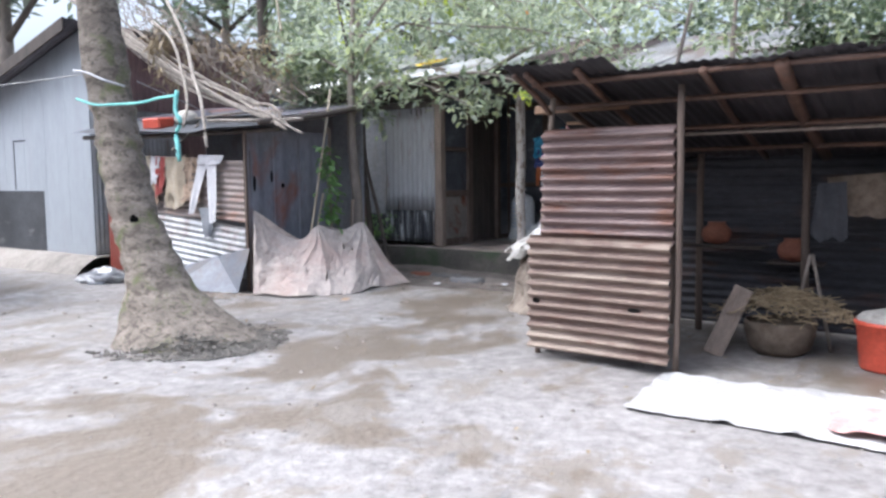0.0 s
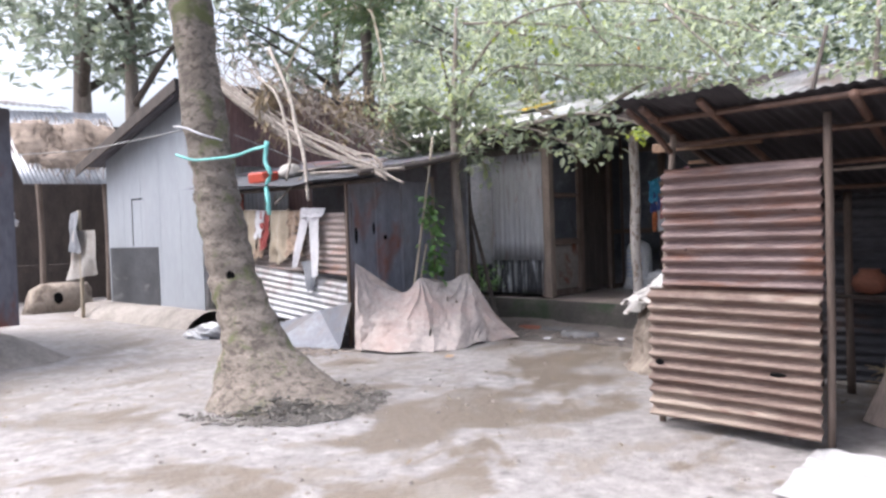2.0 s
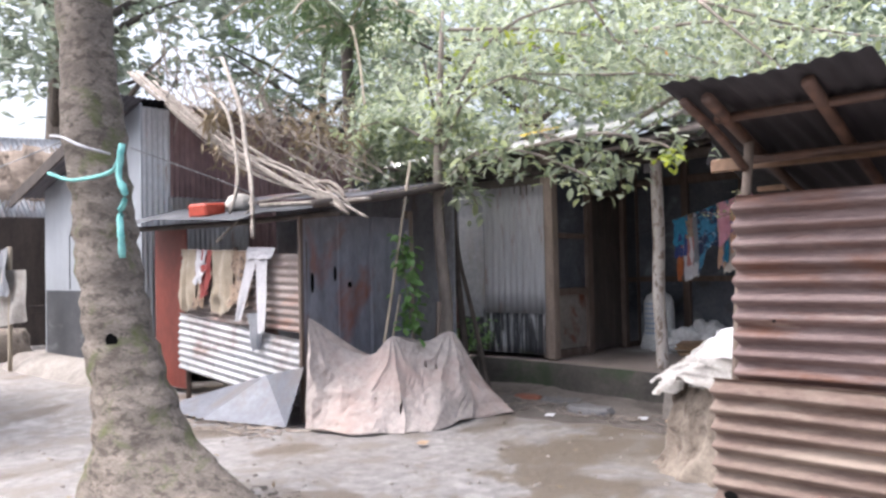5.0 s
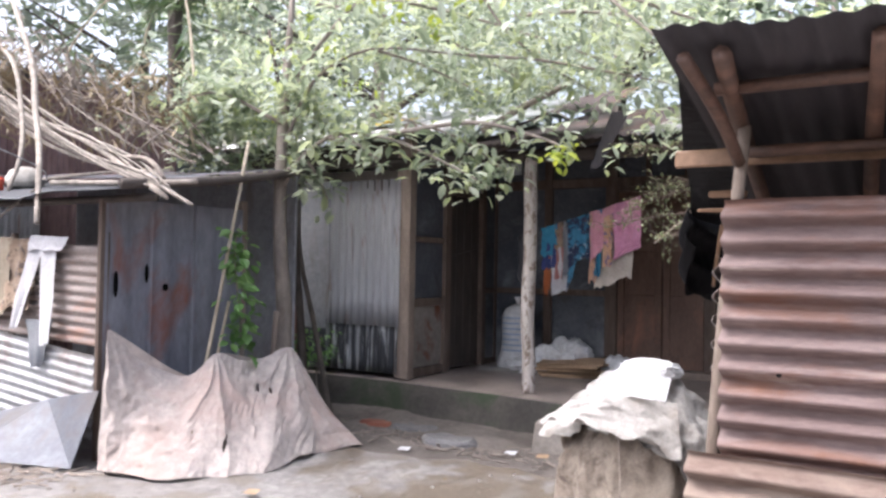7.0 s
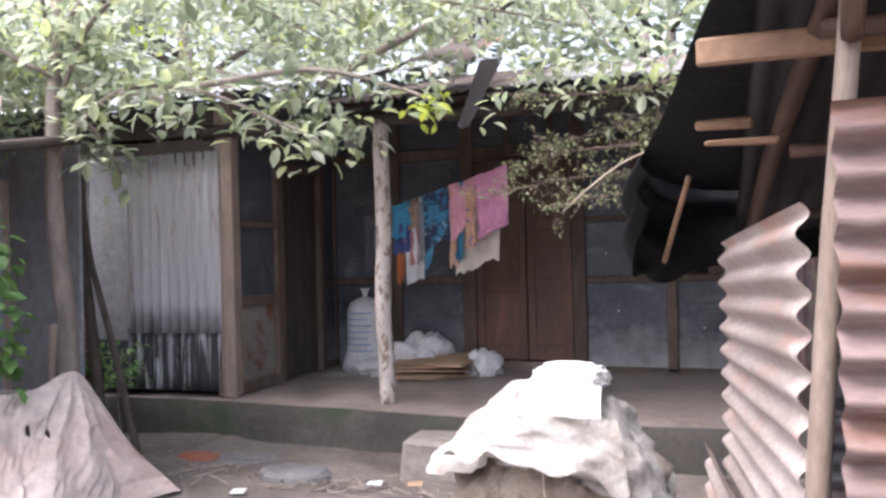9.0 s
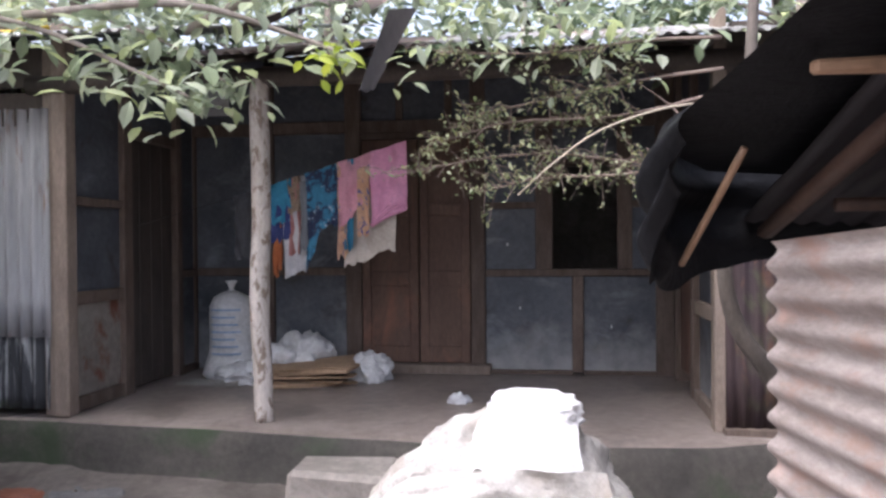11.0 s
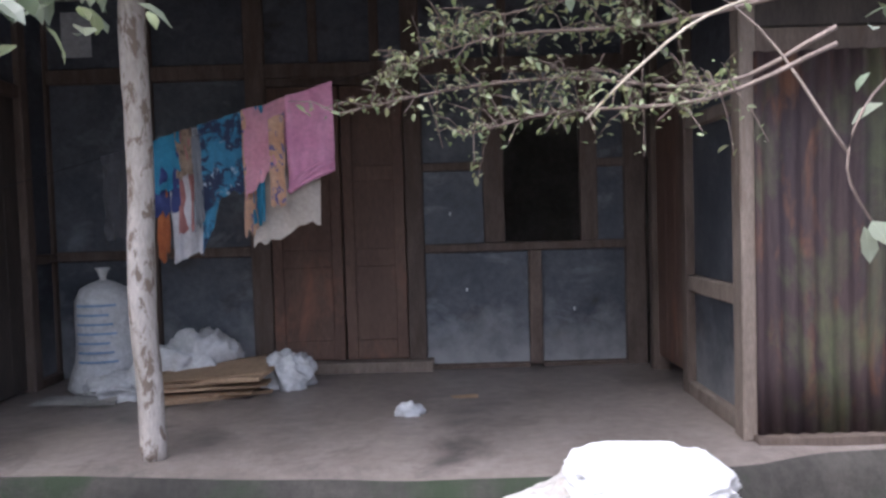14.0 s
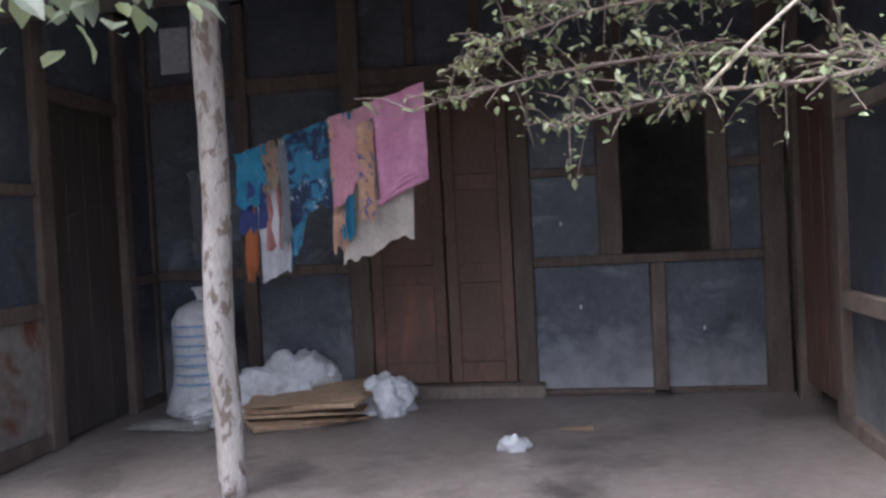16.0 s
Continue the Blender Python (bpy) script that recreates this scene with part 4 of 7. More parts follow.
F_pink = fabric("pink_cotton", (0.58, 0.245, 0.39), (0.71, 0.345, 0.50))
F_salmon = fabric("salmon_pink_cotton", (0.56, 0.25, 0.32), (0.68, 0.35, 0.42))
F_beige = fabric("beige_towelling", (0.42, 0.37, 0.32), (0.55, 0.49, 0.43))
F_bluef = fabric("blue_floral_print", (0.03, 0.13, 0.23), (0.07, 0.27, 0.42), patch=((0.025, 0.035, 0.075), 10, 0.48, 0.54, ONE), patch2=((0.38, 0.45, 0.54), 15, 0.60, 0.65, ONE))
F_cyan = fabric("cyan_cotton", (0.025, 0.17, 0.29), (0.05, 0.25, 0.39))
F_navy = fabric("navy_cotton", (0.03, 0.04, 0.14), (0.05, 0.07, 0.20))
F_orangef = fabric("peach_floral_print", (0.50, 0.28, 0.17), (0.62, 0.40, 0.28), patch=((0.10, 0.10, 0.25), 18, 0.55, 0.60, ONE))
F_orange = fabric("orange_cotton", (0.30, 0.085, 0.03), (0.42, 0.14, 0.05))
F_white = fabric("white_cotton", (0.46, 0.455, 0.475), (0.62, 0.615, 0.635))
F_grey = fabric("grey_cotton", (0.13, 0.14, 0.16), (0.22, 0.23, 0.25))
F_black = fabric("charcoal_cotton", (0.035, 0.036, 0.042), (0.065, 0.066, 0.074))
F_brown = fabric("brown_print", (0.22, 0.15, 0.10), (0.36, 0.27, 0.20), patch=((0.08, 0.06, 0.05), 16, 0.52, 0.6, ONE))
F_mauve = fabric("dusty_rose_cotton", (0.30, 0.12, 0.12), (0.42, 0.20, 0.18))
F_khaki = fabric("khaki_cotton", (0.30, 0.245, 0.175), (0.42, 0.36, 0.28))
F_redf = fabric("red_cotton", (0.24, 0.045, 0.04), (0.36, 0.075, 0.065))


def hang(name, x0, x1, d0, d1, mat, label, off=0.0, seed=0, fold=0.018, freq=3.0, top0=0.0, top1=0.0, mid=None, shift=0.0):
    z0, z1 = line_z(x0) - top0, line_z(x1) - top1
    y = 9.775 + off
    bot = [(x0 + shift, y, z0 - d0), (x1 + shift, y, z1 - d1)]
    if mid is not None:
        xm = (x0 + x1) / 2
        bot.insert(1, (xm + shift, y, (z0 + z1) / 2 - mid))
    ob = cloth_ob(name, mat, top=[(x0, y, z0 + 0.004), (x1, y, z1 + 0.004)], bottom=bot, nu=max(8, int((x1 - x0) * 50)), nv=16, fold=fold * 2.1, freq=freq * 1.3, seed=seed, hem=0.05, crumple=0.019)
    return tagged(ob, label, "garment", group="washing on the veranda line")


hang("grey_shirt", -5.86, -5.72, 0.48, 0.45, F_black, "dark grey garment on the veranda line", 0.0, 1)
hang("cyan_shirt", -5.60, -5.43, 0.26, 0.28, F_cyan, "cyan shirt hanging on the line", -0.012, 2)
hang("navy_shorts", -5.60, -5.42, 0.40, 0.42, F_navy, "navy cloth hanging on the line", 0.012, 3)
hang("orange_scarf", -5.58, -5.52, 0.66, 0.62, F_orange, "narrow orange scarf on the line", 0.03, 4, freq=1)
hang("brown_blouse", -5.45, -5.36, 0.26, 0.24, F_brown, "patterned brown blouse on the line", -0.022, 5)
hang("rose_cloth", -5.45, -5.37, 0.54, 0.54, F_mauve, "dusty rose cloth hanging on the line", 0.0, 6, freq=1)
hang("white_vest", -5.50, -5.33, 0.68, 0.68, F_white, "white vest hanging on the line", 0.02, 7)
hang("floral_dress", -5.33, -5.07, 0.72, 0.46, F_bluef, "blue floral dress hanging on the line", -0.01, 8, mid=0.40)
hang("striped_sleeve", -5.36, -5.31, 0.50, 0.46, F_grey, "dark striped sleeve hanging on the line", -0.025, 15, freq=0.8, fold=0.01, top0=0.05, top1=0.05)
hang("peach_scarf", -5.09, -5.02, 0.66, 0.66, F_orangef, "peach floral scarf on the line", -0.03, 9, freq=1, fold=0.012)
hang("teal_scarf", -5.05, -4.98, 0.62, 0.62, F_cyan, "teal scarf hanging on the line", -0.02, 10, freq=1, fold=0.012)
hang("beige_towel", -5.06, -4.69, 0.73, 0.72, F_beige, "beige towel hanging on the line", 0.015, 11, fold=0.012, freq=1.2)
hang("pink_dress", -5.08, -4.84, 0.47, 0.20, F_salmon, "salmon pink dress hanging on the line", -0.035, 12, freq=1.5, mid=0.40)
tunic = hang("pink_tunic", -4.85, -4.60, 0.50, 0.46, F_pink, "bright pink tunic hanging on the line", -0.04, 13, freq=1.4)
for k in range(3):
    zl, zr = line_z(-4.85) - 0.50 + 0.022 * k, line_z(-4.60) - 0.46 + 0.03 * k
    stick("rolled_hem", [(-4.85 + 0.02 * k, 9.725 - 0.006 * k, zl - 0.005), (-4.74, 9.715 - 0.008 * k, (zl + zr) / 2 + 0.006 * (k % 2)), (-4.60 - 0.015 * k, 9.725, zr)], [0.015, 0.011], F_pink, tunic, sides=7, wob=0.25)
hang("peach_sock", -4.94, -4.86, 0.46, 0.48, F_orangef, "peach printed sleeve hanging on the line", -0.06, 14, freq=0.8, fold=0.01, top0=0.1, top1=0.08)

# ================================================================ cattle shed
def shed_z(y):
    return 2.062 - 0.24 * (y - 4.65)


front = thing("shed_front_screen", "two rusted corrugated sheets fixed on posts", "screen", (-2.35, 5.05, 0.0))
sheet("upper_sheet", M_rustpink, front, "rusted pinkish corrugated iron", origin=(-2.89, 5.045, 0.835), along=(1, 0, 0), across=(0, 0, 1), length=0.985, width=0.83, seed=61, rows=8, amp=0.027, dent=0.012, per=10)
sheet("lower_sheet", M_rustlow, front, "mud-splashed rusted corrugated iron", origin=(-2.975, 5.01, 0.075), along=(1.07, -0.02, -0.01), across=(0, 0, 1), length=1.07, width=0.83, seed=62, rows=8, amp=0.026, dent=0.014, per=10)
for x, z, sx, sz in ((-2.15, 0.42, 0.05, 0.014), (-2.90, 0.43, 0.03, 0.02), (-2.72, 1.15, 0.008, 0.008), (-2.05, 1.38, 0.02, 0.01)):
    v, f = sack_lathe(x, 0, 0, [(sx, -0.001), (sx * 0.9, 0.001)], 5, 1.0, sz / sx, amp=sx * 0.3, n=12)
    v = [(p[0], (5.024 if z > 0.85 else 4.982) + p[2], z + p[1]) for p in v]
    under(raw("rust_hole", v, f, M_hole), front)

ret = thing("shed_side_screen", "weathered corrugated sheet closing the shed side", "screen", (-2.95, 5.8, 0))
sheet("corrugated_sheet", M_rustpale, ret, origin=(-2.935, 5.18, 0.70), along=(-0.125, 1.25, -0.06), across=(0, 0, 1), length=1.26, width=0.80, seed=63, rows=8, dent=0.012, amp=0.014, per=8)
sheet("corrugated_sheet", M_rustpale, ret, origin=(-2.955, 5.17, 0.02), along=(-0.165, 1.27, 0.0), across=(0, 0, 1), length=1.29, width=0.74, seed=64, rows=8, dent=0.012, amp=0.014, per=8)

shed = thing("cattle_shed", "crooked timber and bamboo shed standing open", "shed", (-1.5, 5.8, 0))
for x, y, r, zt, m in ((-1.885, 5.06, 0.023, None, M_timber), (0.2, 5.1, 0.04, None, M_timber),
                       (-1.38, 6.5, 0.03, None, M_timber), (-2.28, 6.75, 0.03, None, M_timber), (-2.55, 6.88, 0.03, None, M_timber), (0.4, 6.7, 0.035, None, M_timber)):
    z = shed_z(y) - 0.05
    stick("post", [(x, y, -0.03), (x + rng.uniform(-0.02, 0.02), y, z * 0.5), (x + rng.uniform(-0.02, 0.02), y, z)], r, m, shed, sides=9, wob=0.08)
stick("post", [(-2.97, 5.13, -0.03), (-2.92, 5.13, 1.0), (-2.84, 5.13, shed_z(5.13) - 0.05)], 0.021, M_timberpale, shed, sides=9, wob=0.08)
for x in (-2.82, -2.45, -1.68, -1.22, -0.6, 0.1, 0.8):
    y0 = 4.70 if x < -2.4 else 4.88
    stick("rafter", [(x, y0, shed_z(y0) - 0.035), (x - 0.08, 5.8, shed_z(5.8) - 0.04), (x - 0.12, 6.95, shed_z(6.95) - 0.04)], 0.026 if x != -1.22 else 0.045, M_rafter, shed, sides=7, wob=0.08)
for y, dz in ((4.90, 0.035), (5.25, 0.085), (5.9, 0.085), (6.5, 0.085)):
    stick("purlin", [(-2.88, y, shed_z(y) - dz), (-1.0, y + 0.02, shed_z(y) - dz + 0.01), (1.2, y, shed_z(y) - dz)], 0.02, M_rafter, shed, sides=6, wob=0.05)
box("tie_board", -3.11, -2.35, 5.33, 5.355, 1.80, 1.865, M_strut, shed, wob=0.004)
box("tie_board", -3.12, -2.97, 5.88, 5.90, 1.745, 1.775, M_strut, shed, wob=0.006)
box("tie_board", -3.10, -2.93, 5.60, 5.62, 1.665, 1.685, M_strut, shed, wob=0.006)
stick("strut", [(-2.92, 4.70, 2.02), (-2.87, 4.93, 1.89), (-2.85, 5.1, 1.78)], 0.020, M_rafter, shed, sides=7)
stick("strut", [(-3.25, 6.58, 1.38), (-3.20, 6.43, 1.52), (-3.15, 6.29, 1.66)], 0.010, M_strut, shed, sides=7)
stick("long_pole", [(-2.35, 6.0, 1.64), (-1.0, 6.05, 1.65), (0.9, 6.0, 1.66)], 0.016, M_dry, shed, sides=6)

shed_roof = thing("shed_roof", "sagging shed roof of rusted iron and black polythene", "roof", (-1.2, 5.8, 1.9))
sd = Vector((0, 1, -0.24)).normalized()
for k in range(6):
    x = -2.22 + k * 0.72
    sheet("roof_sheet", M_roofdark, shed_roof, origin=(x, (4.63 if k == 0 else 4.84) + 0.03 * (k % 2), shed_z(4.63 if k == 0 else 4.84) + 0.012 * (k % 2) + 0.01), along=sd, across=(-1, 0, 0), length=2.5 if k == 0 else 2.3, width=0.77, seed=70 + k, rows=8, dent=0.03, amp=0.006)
cloth_ob("black_cover", M_tarp, shed_roof, "crumpled black polythene cover", top=[(-2.97, 4.75, 2.07), (-3.12, 5.5, 1.89), (-3.27, 6.15, 1.77), (-3.32, 6.5, 1.70), (-3.12, 6.92, 1.66)],
         bottom=[(-2.45, 4.75, 2.085), (-2.35, 5.5, 1.90), (-2.3, 6.2, 1.74), (-2.25, 6.8, 1.64), (-2.2, 7.07, 1.60)], nu=70, nv=20, fold=0.016, freq=3, seed=21, hem=0, crumple=0.012)
cloth_ob("black_flap", M_tarp, shed_roof, "drooping black polythene corner", top=[(-3.29, 6.25, 1.765), (-3.34, 6.45, 1.72), (-3.24, 6.75, 1.70), (-3.06, 7.0, 1.69), (-2.6, 7.06, 1.66), (-2.2, 7.09, 1.62)],
         bottom=[(-3.31, 6.36, 1.54), (-3.37, 6.47, 1.34), (-3.26, 6.74, 1.32), (-3.05, 6.99, 1.38), (-2.6, 7.05, 1.41), (-2.2, 7.08, 1.40)], nu=110, nv=22, fold=0.014, freq=4, seed=22, hem=0.06, crumple=0.018)
shed_back = thing("shed_back_screen", "dark horizontal corrugated iron at the shed's back", "screen", (-1.0, 7.05, 0))
for x in (-2.68, -0.95, 0.4):
    for z in (0.02, 0.74):
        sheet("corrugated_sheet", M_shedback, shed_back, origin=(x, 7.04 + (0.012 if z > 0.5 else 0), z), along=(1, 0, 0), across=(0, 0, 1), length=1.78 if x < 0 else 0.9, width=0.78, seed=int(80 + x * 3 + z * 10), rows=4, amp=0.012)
side = thing("shed_far_screen", "dark corrugated iron at the shed's far end", "screen", (1.2, 6, 0))
for z in (0.02, 0.78):
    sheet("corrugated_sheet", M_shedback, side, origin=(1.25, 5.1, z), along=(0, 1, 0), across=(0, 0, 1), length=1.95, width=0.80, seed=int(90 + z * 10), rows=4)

basket = thing("fodder_basket", "dark woven basket heaped with dry straw", "basket", (-1.47, 6.12, 0))
v, f = sack_lathe(-1.47, 6.12, 0.0, [(0.16, 0.0), (0.21, 0.04), (0.245, 0.14), (0.255, 0.22), (0.25, 0.25), (0.23, 0.25), (0.21, 0.2), (0.05, 0.19)], 41, amp=0.012, n=30)
under(raw("bowl", v, f, M_basket, smooth=True), basket)
chunks = []
for k in range(420):
    a, r = rng.uniform(0, 6.28), rng.uniform(0, 0.30) ** 0.8
    x, y = -1.43 + r * math.cos(a) * 1.3, 6.10 + r * math.sin(a) * 0.8
    z = 0.24 + 0.22 * max(0, 1 - (r / 0.42) ** 2) + rng.uniform(-0.05, 0.03)
    b, l = rng.uniform(0, 6.28), rng.uniform(0.10, 0.24)
    p = Vector((x, y, z))
    d = Vector((math.cos(b) * l, math.sin(b) * l, rng.uniform(-0.09, 0.05)))
    chunks.append(tube([p - d / 2, p + Vector((0, 0, 0.01)), p + d / 2], 0.0035, 4))
v, f = join(chunks)
under(tagged(raw("straw", v, f, M_straw), kind="stuff"), basket)
bm = bm_box(-0.07, 0.07, -0.015, 0.015, 0, 0.55, 0.004, 0.004)
plank = part("leaning_plank", bm, M_timberpale)
plank.matrix_world = pose(-1.86, 5.78, 0.005, -18, 22, 10)
tagged(plank, "rough pale plank leaning on the basket", "plank")
bucket = thing("red_bucket", "red plastic tub with a grey bundle on top", "tub", (-0.72, 6.0, 0))
v, f = sack_lathe(-0.72, 6.0, 0.0, [(0.19, 0.0), (0.20, 0.02), (0.225, 0.30), (0.24, 0.31), (0.24, 0.335), (0.22, 0.335), (0.21, 0.30), (0.18, 0.04)], 44, amp=0.0, n=32)
under(raw("tub", v, f, M_red, smooth=True), bucket)
v, f = sack_lathe(-0.72, 6.0, 0.28, [(0.19, 0.0), (0.2, 0.04), (0.15, 0.10), (0.05, 0.13)], 45, amp=0.05, fine=0.02)
under(raw("bundle", v, f, M_sackgrey, smooth=True), bucket)
for x, z in ((-2.15, 0.74), (-1.53, 0.62)):
    v, f = sack_lathe(0, 0, 0, [(0.02, 0.0), (0.10, 0.02), (0.125, 0.08), (0.115, 0.13), (0.07, 0.17), (0.075, 0.19), (0.06, 0.19)], int(x * 10), amp=0.006, n=24)
    pot = raw("clay_pot", [(x + p[0], 6.78 + p[1], z + p[2]) for p in v], f, M_terracotta, smooth=True)
    tagged(pot, "rust-red clay pot on a shelf plank", "pot", group="pots in the shed")
tagged(box("shelf_plank", -2.6, -1.75, 6.68, 6.92, 0.715, 0.74, M_darkwood, wob=0.004), "dark shelf plank fixed to the shed posts", "shelf")
tagged(box("shelf_plank", -1.72, -1.30, 6.68, 6.92, 0.595, 0.62, M_darkwood, wob=0.004), "short dark shelf plank in the shed", "shelf")
# Both cloths get darker materials in place of the dimness inside the shed.
hb = cloth_ob("hanging_sackcloth", M_basket, top=[(-1.25, 6.5, 1.30), (-0.55, 6.5, 1.36)], bottom=[(-1.2, 6.48, 1.02), (-0.6, 6.48, 0.98)], nu=30, nv=10, fold=0.03, freq=3, seed=51, hem=0.05)
tagged(hb, "brown cloth darkened for shed shade, hanging from the pole", "cloth")
hb2 = cloth_ob("hanging_rag", F_black, top=[(-1.30, 6.42, 1.25), (-1.10, 6.42, 1.27)], bottom=[(-1.34, 6.42, 0.85), (-1.08, 6.42, 0.82)], nu=12, nv=8, fold=0.03, freq=2, seed=52, hem=0.06)
tagged(hb2, "rag darkened for shed shade, hanging on the post", "rag")
tagged(stick("forked_stick", [(-1.46, 6.36, 0.0), (-1.33, 6.40, 0.72)], 0.014, M_dry), "dry stick leaning on the shed post", "stick", group="leaning sticks")
tagged(stick("forked_stick", [(-1.16, 6.36, 0.0), (-1.32, 6.42, 0.72)], 0.014, M_dry), "dry stick leaning on the shed post", "stick", group="leaning sticks")

# plastic sheet spread on the ground before the shed
sv, sf = [], []
NX, NY = 110, 44
for i in range(NX + 1):
    u = i / NX
    for j in range(NY + 1):
        w = j / NY
        a = Vector((-1.86, 4.13, 0)).lerp(Vector((0.9, 4.05, 0)), u)
        b = Vector((-1.95, 5.02, 0)).lerp(Vector((0.9, 5.2, 0)), u)
        p = a.lerp(b, w)
        p.y += 0.05 * math.sin(u * 5) * (1 - w)
        h = 0.014 + 0.022 * max(0, 0.8 - 3.0 * abs(noise.noise(Vector((p.x * 3.1, p.y * 3.1, 8))))) + 0.012 * max(0, noise.noise(Vector((p.x * 9, p.y * 9, 2)))) + 0.05 * max(0, noise.noise(Vector((p.x * 2.2, p.y * 2.2, 3)))) * (u > 0.3)
        p.z = ground_height(p.x, p.y) + h
        sv.append(p)
sf = [(i * (NY + 1) + j, (i + 1) * (NY + 1) + j, (i + 1) * (NY + 1) + j + 1, i * (NY + 1) + j + 1) for i in range(NX) for j in range(NY)]
tagged(raw("ground_sheet", sv, sf, M_sheet, smooth=True), "white plastic sheet spread on the mud", "plastic sheet")
pk = cloth_ob("printed_wrapper", M_pinkprint, top=[(-0.85, 4.55, 0.07), (-0.2, 4.75, 0.10)], bottom=[(-0.80, 4.22, 0.05), (-0.15, 4.25, 0.06)], nu=20, nv=8, fold=0.03, freq=2.5, seed=53, hem=0.02)
tagged(pk, "red and pink printed plastic on the sheet", "plastic wrapper")

# ================================================================ clay stove mound with sacks
mound = raw("clay_mound", *sack_lathe(-3.72, 7.02, -0.03, [(0.62, 0.0), (0.57, 0.05), (0.54, 0.10), (0.51, 0.16), (0.49, 0.22), (0.47, 0.28), (0.455, 0.34), (0.44, 0.40), (0.43, 0.46), (0.41, 0.52), (0.35, 0.60), (0.26, 0.70), (0.17, 0.79), (0.05, 0.84)], 71, 0.95, 0.85, n=90, amp=0.10, fine=0.10), M_clay, smooth=True)
tagged(mound, "crumbling pale clay mound with sacks on top", "clay mound")
cover = thing("sack_cover", "dusty plastic sacks draped over the clay mound", "sacks", (-3.7, 7.0, 0.5))
n, rows = 150, 34
cv, cf = [], []
for j in range(rows):
    s = j / (rows - 1)
    for k in range(n):
        th = 2 * math.pi * k / n
        cx, cy = math.cos(th), math.sin(th)
        tip = max(0.0, math.cos(th - 3.32)) ** 14
        low = max(0.0, math.cos(th - 6.05)) ** 2
        rag = noise.noise(Vector((cx * 2.6, cy * 2.6, 0.5)))
        rag2 = noise.noise(Vector((cx * 8, cy * 8, 2.5)))
        r_end = 0.41 + 0.19 * tip + 0.05 * low + 0.03 * rag
        z_end = 0.60 - 0.08 * tip - 0.26 * low + 0.07 * rag + 0.035 * rag2
        r = r_end * float(np.interp(s, [0, 0.25, 0.6, 1.0], [0.0, 0.34, 0.70, 1.0]))
        z = 0.915 + (z_end - 0.915) * float(np.interp(s, [0, 0.25, 0.6, 1.0], [0.0, 0.10, 0.52, 1.0]))
        c3 = Vector((cx * (2.2 + r * 3), cy * (2.2 + r * 3), s * 1.1))
        pleat = (0.35 - 1.9 * abs(noise.noise(c3 * 1.2))) * 0.050 * min(1.0, s * 2)
        c4 = Vector((cx * r * 9, cy * r * 9, z * 9))
        crease = (0.4 - 2.0 * abs(noise.noise(c4))) * 0.026 + (0.4 - 2.0 * abs(noise.noise(c4 * 2.1))) * 0.012
        rr = r + (pleat + crease) * min(1.0, s * 3)
        cv.append((-3.70 + cx * rr, 6.98 + cy * rr * 0.98, z + crease * 0.6 + pleat * 0.3))
cf = [(j * n + k, (j + 1) * n + k, (j + 1) * n + (k + 1) % n, j * n + (k + 1) % n) for j in range(rows - 1) for k in range(n)]
under(raw("draped_sack", cv, cf, M_sackgrey, smooth=True), cover)
fsk = crumpled("folded_sack", (-3.66, 6.95, 0.868), (0.155, 0.125, 0.085), 55, M_sackwhite, 0.12, 5, 2.2, square=0.5)
fsk["label"] = "folded white woven sack"
under(fsk, cover)
cloth_ob("sack_flap", M_sackwhite, cover, top=[(-3.80, 6.88, 0.935), (-3.66, 6.85, 0.94), (-3.52, 6.88, 0.925)], bottom=[(-3.86, 6.70, 0.80), (-3.70, 6.64, 0.75), (-3.52, 6.68, 0.70)], nu=34, nv=18, fold=0.02, freq=2.5, seed=77, hem=0.05, crumple=0.022)
cloth_ob("sack_corner", M_sackgrey, cover, top=[(-4.02, 6.78, 0.73), (-3.72, 6.64, 0.79), (-3.45, 6.70, 0.77)], bottom=[(-4.20, 6.70, 0.60), (-3.80, 6.52, 0.63), (-3.40, 6.60, 0.52)], nu=60, nv=18, fold=0.015, freq=3, seed=76, hem=0.08, crumple=0.022)
stick("string", [(-3.72, 6.58, 0.58), (-3.70, 6.56, 0.4), (-3.69, 6.53, 0.2), (-3.66, 6.48, 0.03)], 0.005, M_dry, cover, sides=5)

# ================================================================ net-covered patch
net = thing("cloth_screen", "dirty beige cloth draped over low stakes", "cloth screen", (-6.8, 6.8, 0))
cloth_ob("drape", M_net, net, top=[(-7.27, 6.13, 0.97), (-7.20, 6.42, 0.71), (-7.08, 6.68, 0.60), (-6.98, 6.86, 0.76), (-6.92, 7.05, 0.70), (-6.88, 7.25, 0.70), (-6.84, 7.50, 0.77), (-6.76, 7.62, 0.60), (-6.60, 7.72, 0.28)],
         bottom=[(-7.20, 6.02, 0.01), (-6.90, 6.04, 0.01), (-6.60, 6.12, 0.01), (-6.47, 6.38, 0.01), (-6.35, 6.55, 0.01), (-6.28, 6.78, 0.01), (-6.33, 7.10, 0.01), (-6.36, 7.40, 0.01), (-6.24, 7.74, 0.01)], nu=340, nv=64, fold=0.012, freq=7, seed=81, sag=0.0, hem=0.04, crumple=0.013, peaks=(0.0, 0.375, 0.75),
         tears=((0.42, 0.74, 0.008, 0.075, -0.10), (0.585, 0.27, 0.009, 0.045, 0.10), (0.65, 0.33, 0.006, 0.03, 0.08), (0.30, 0.60, 0.004, 0.02, 0.0)))
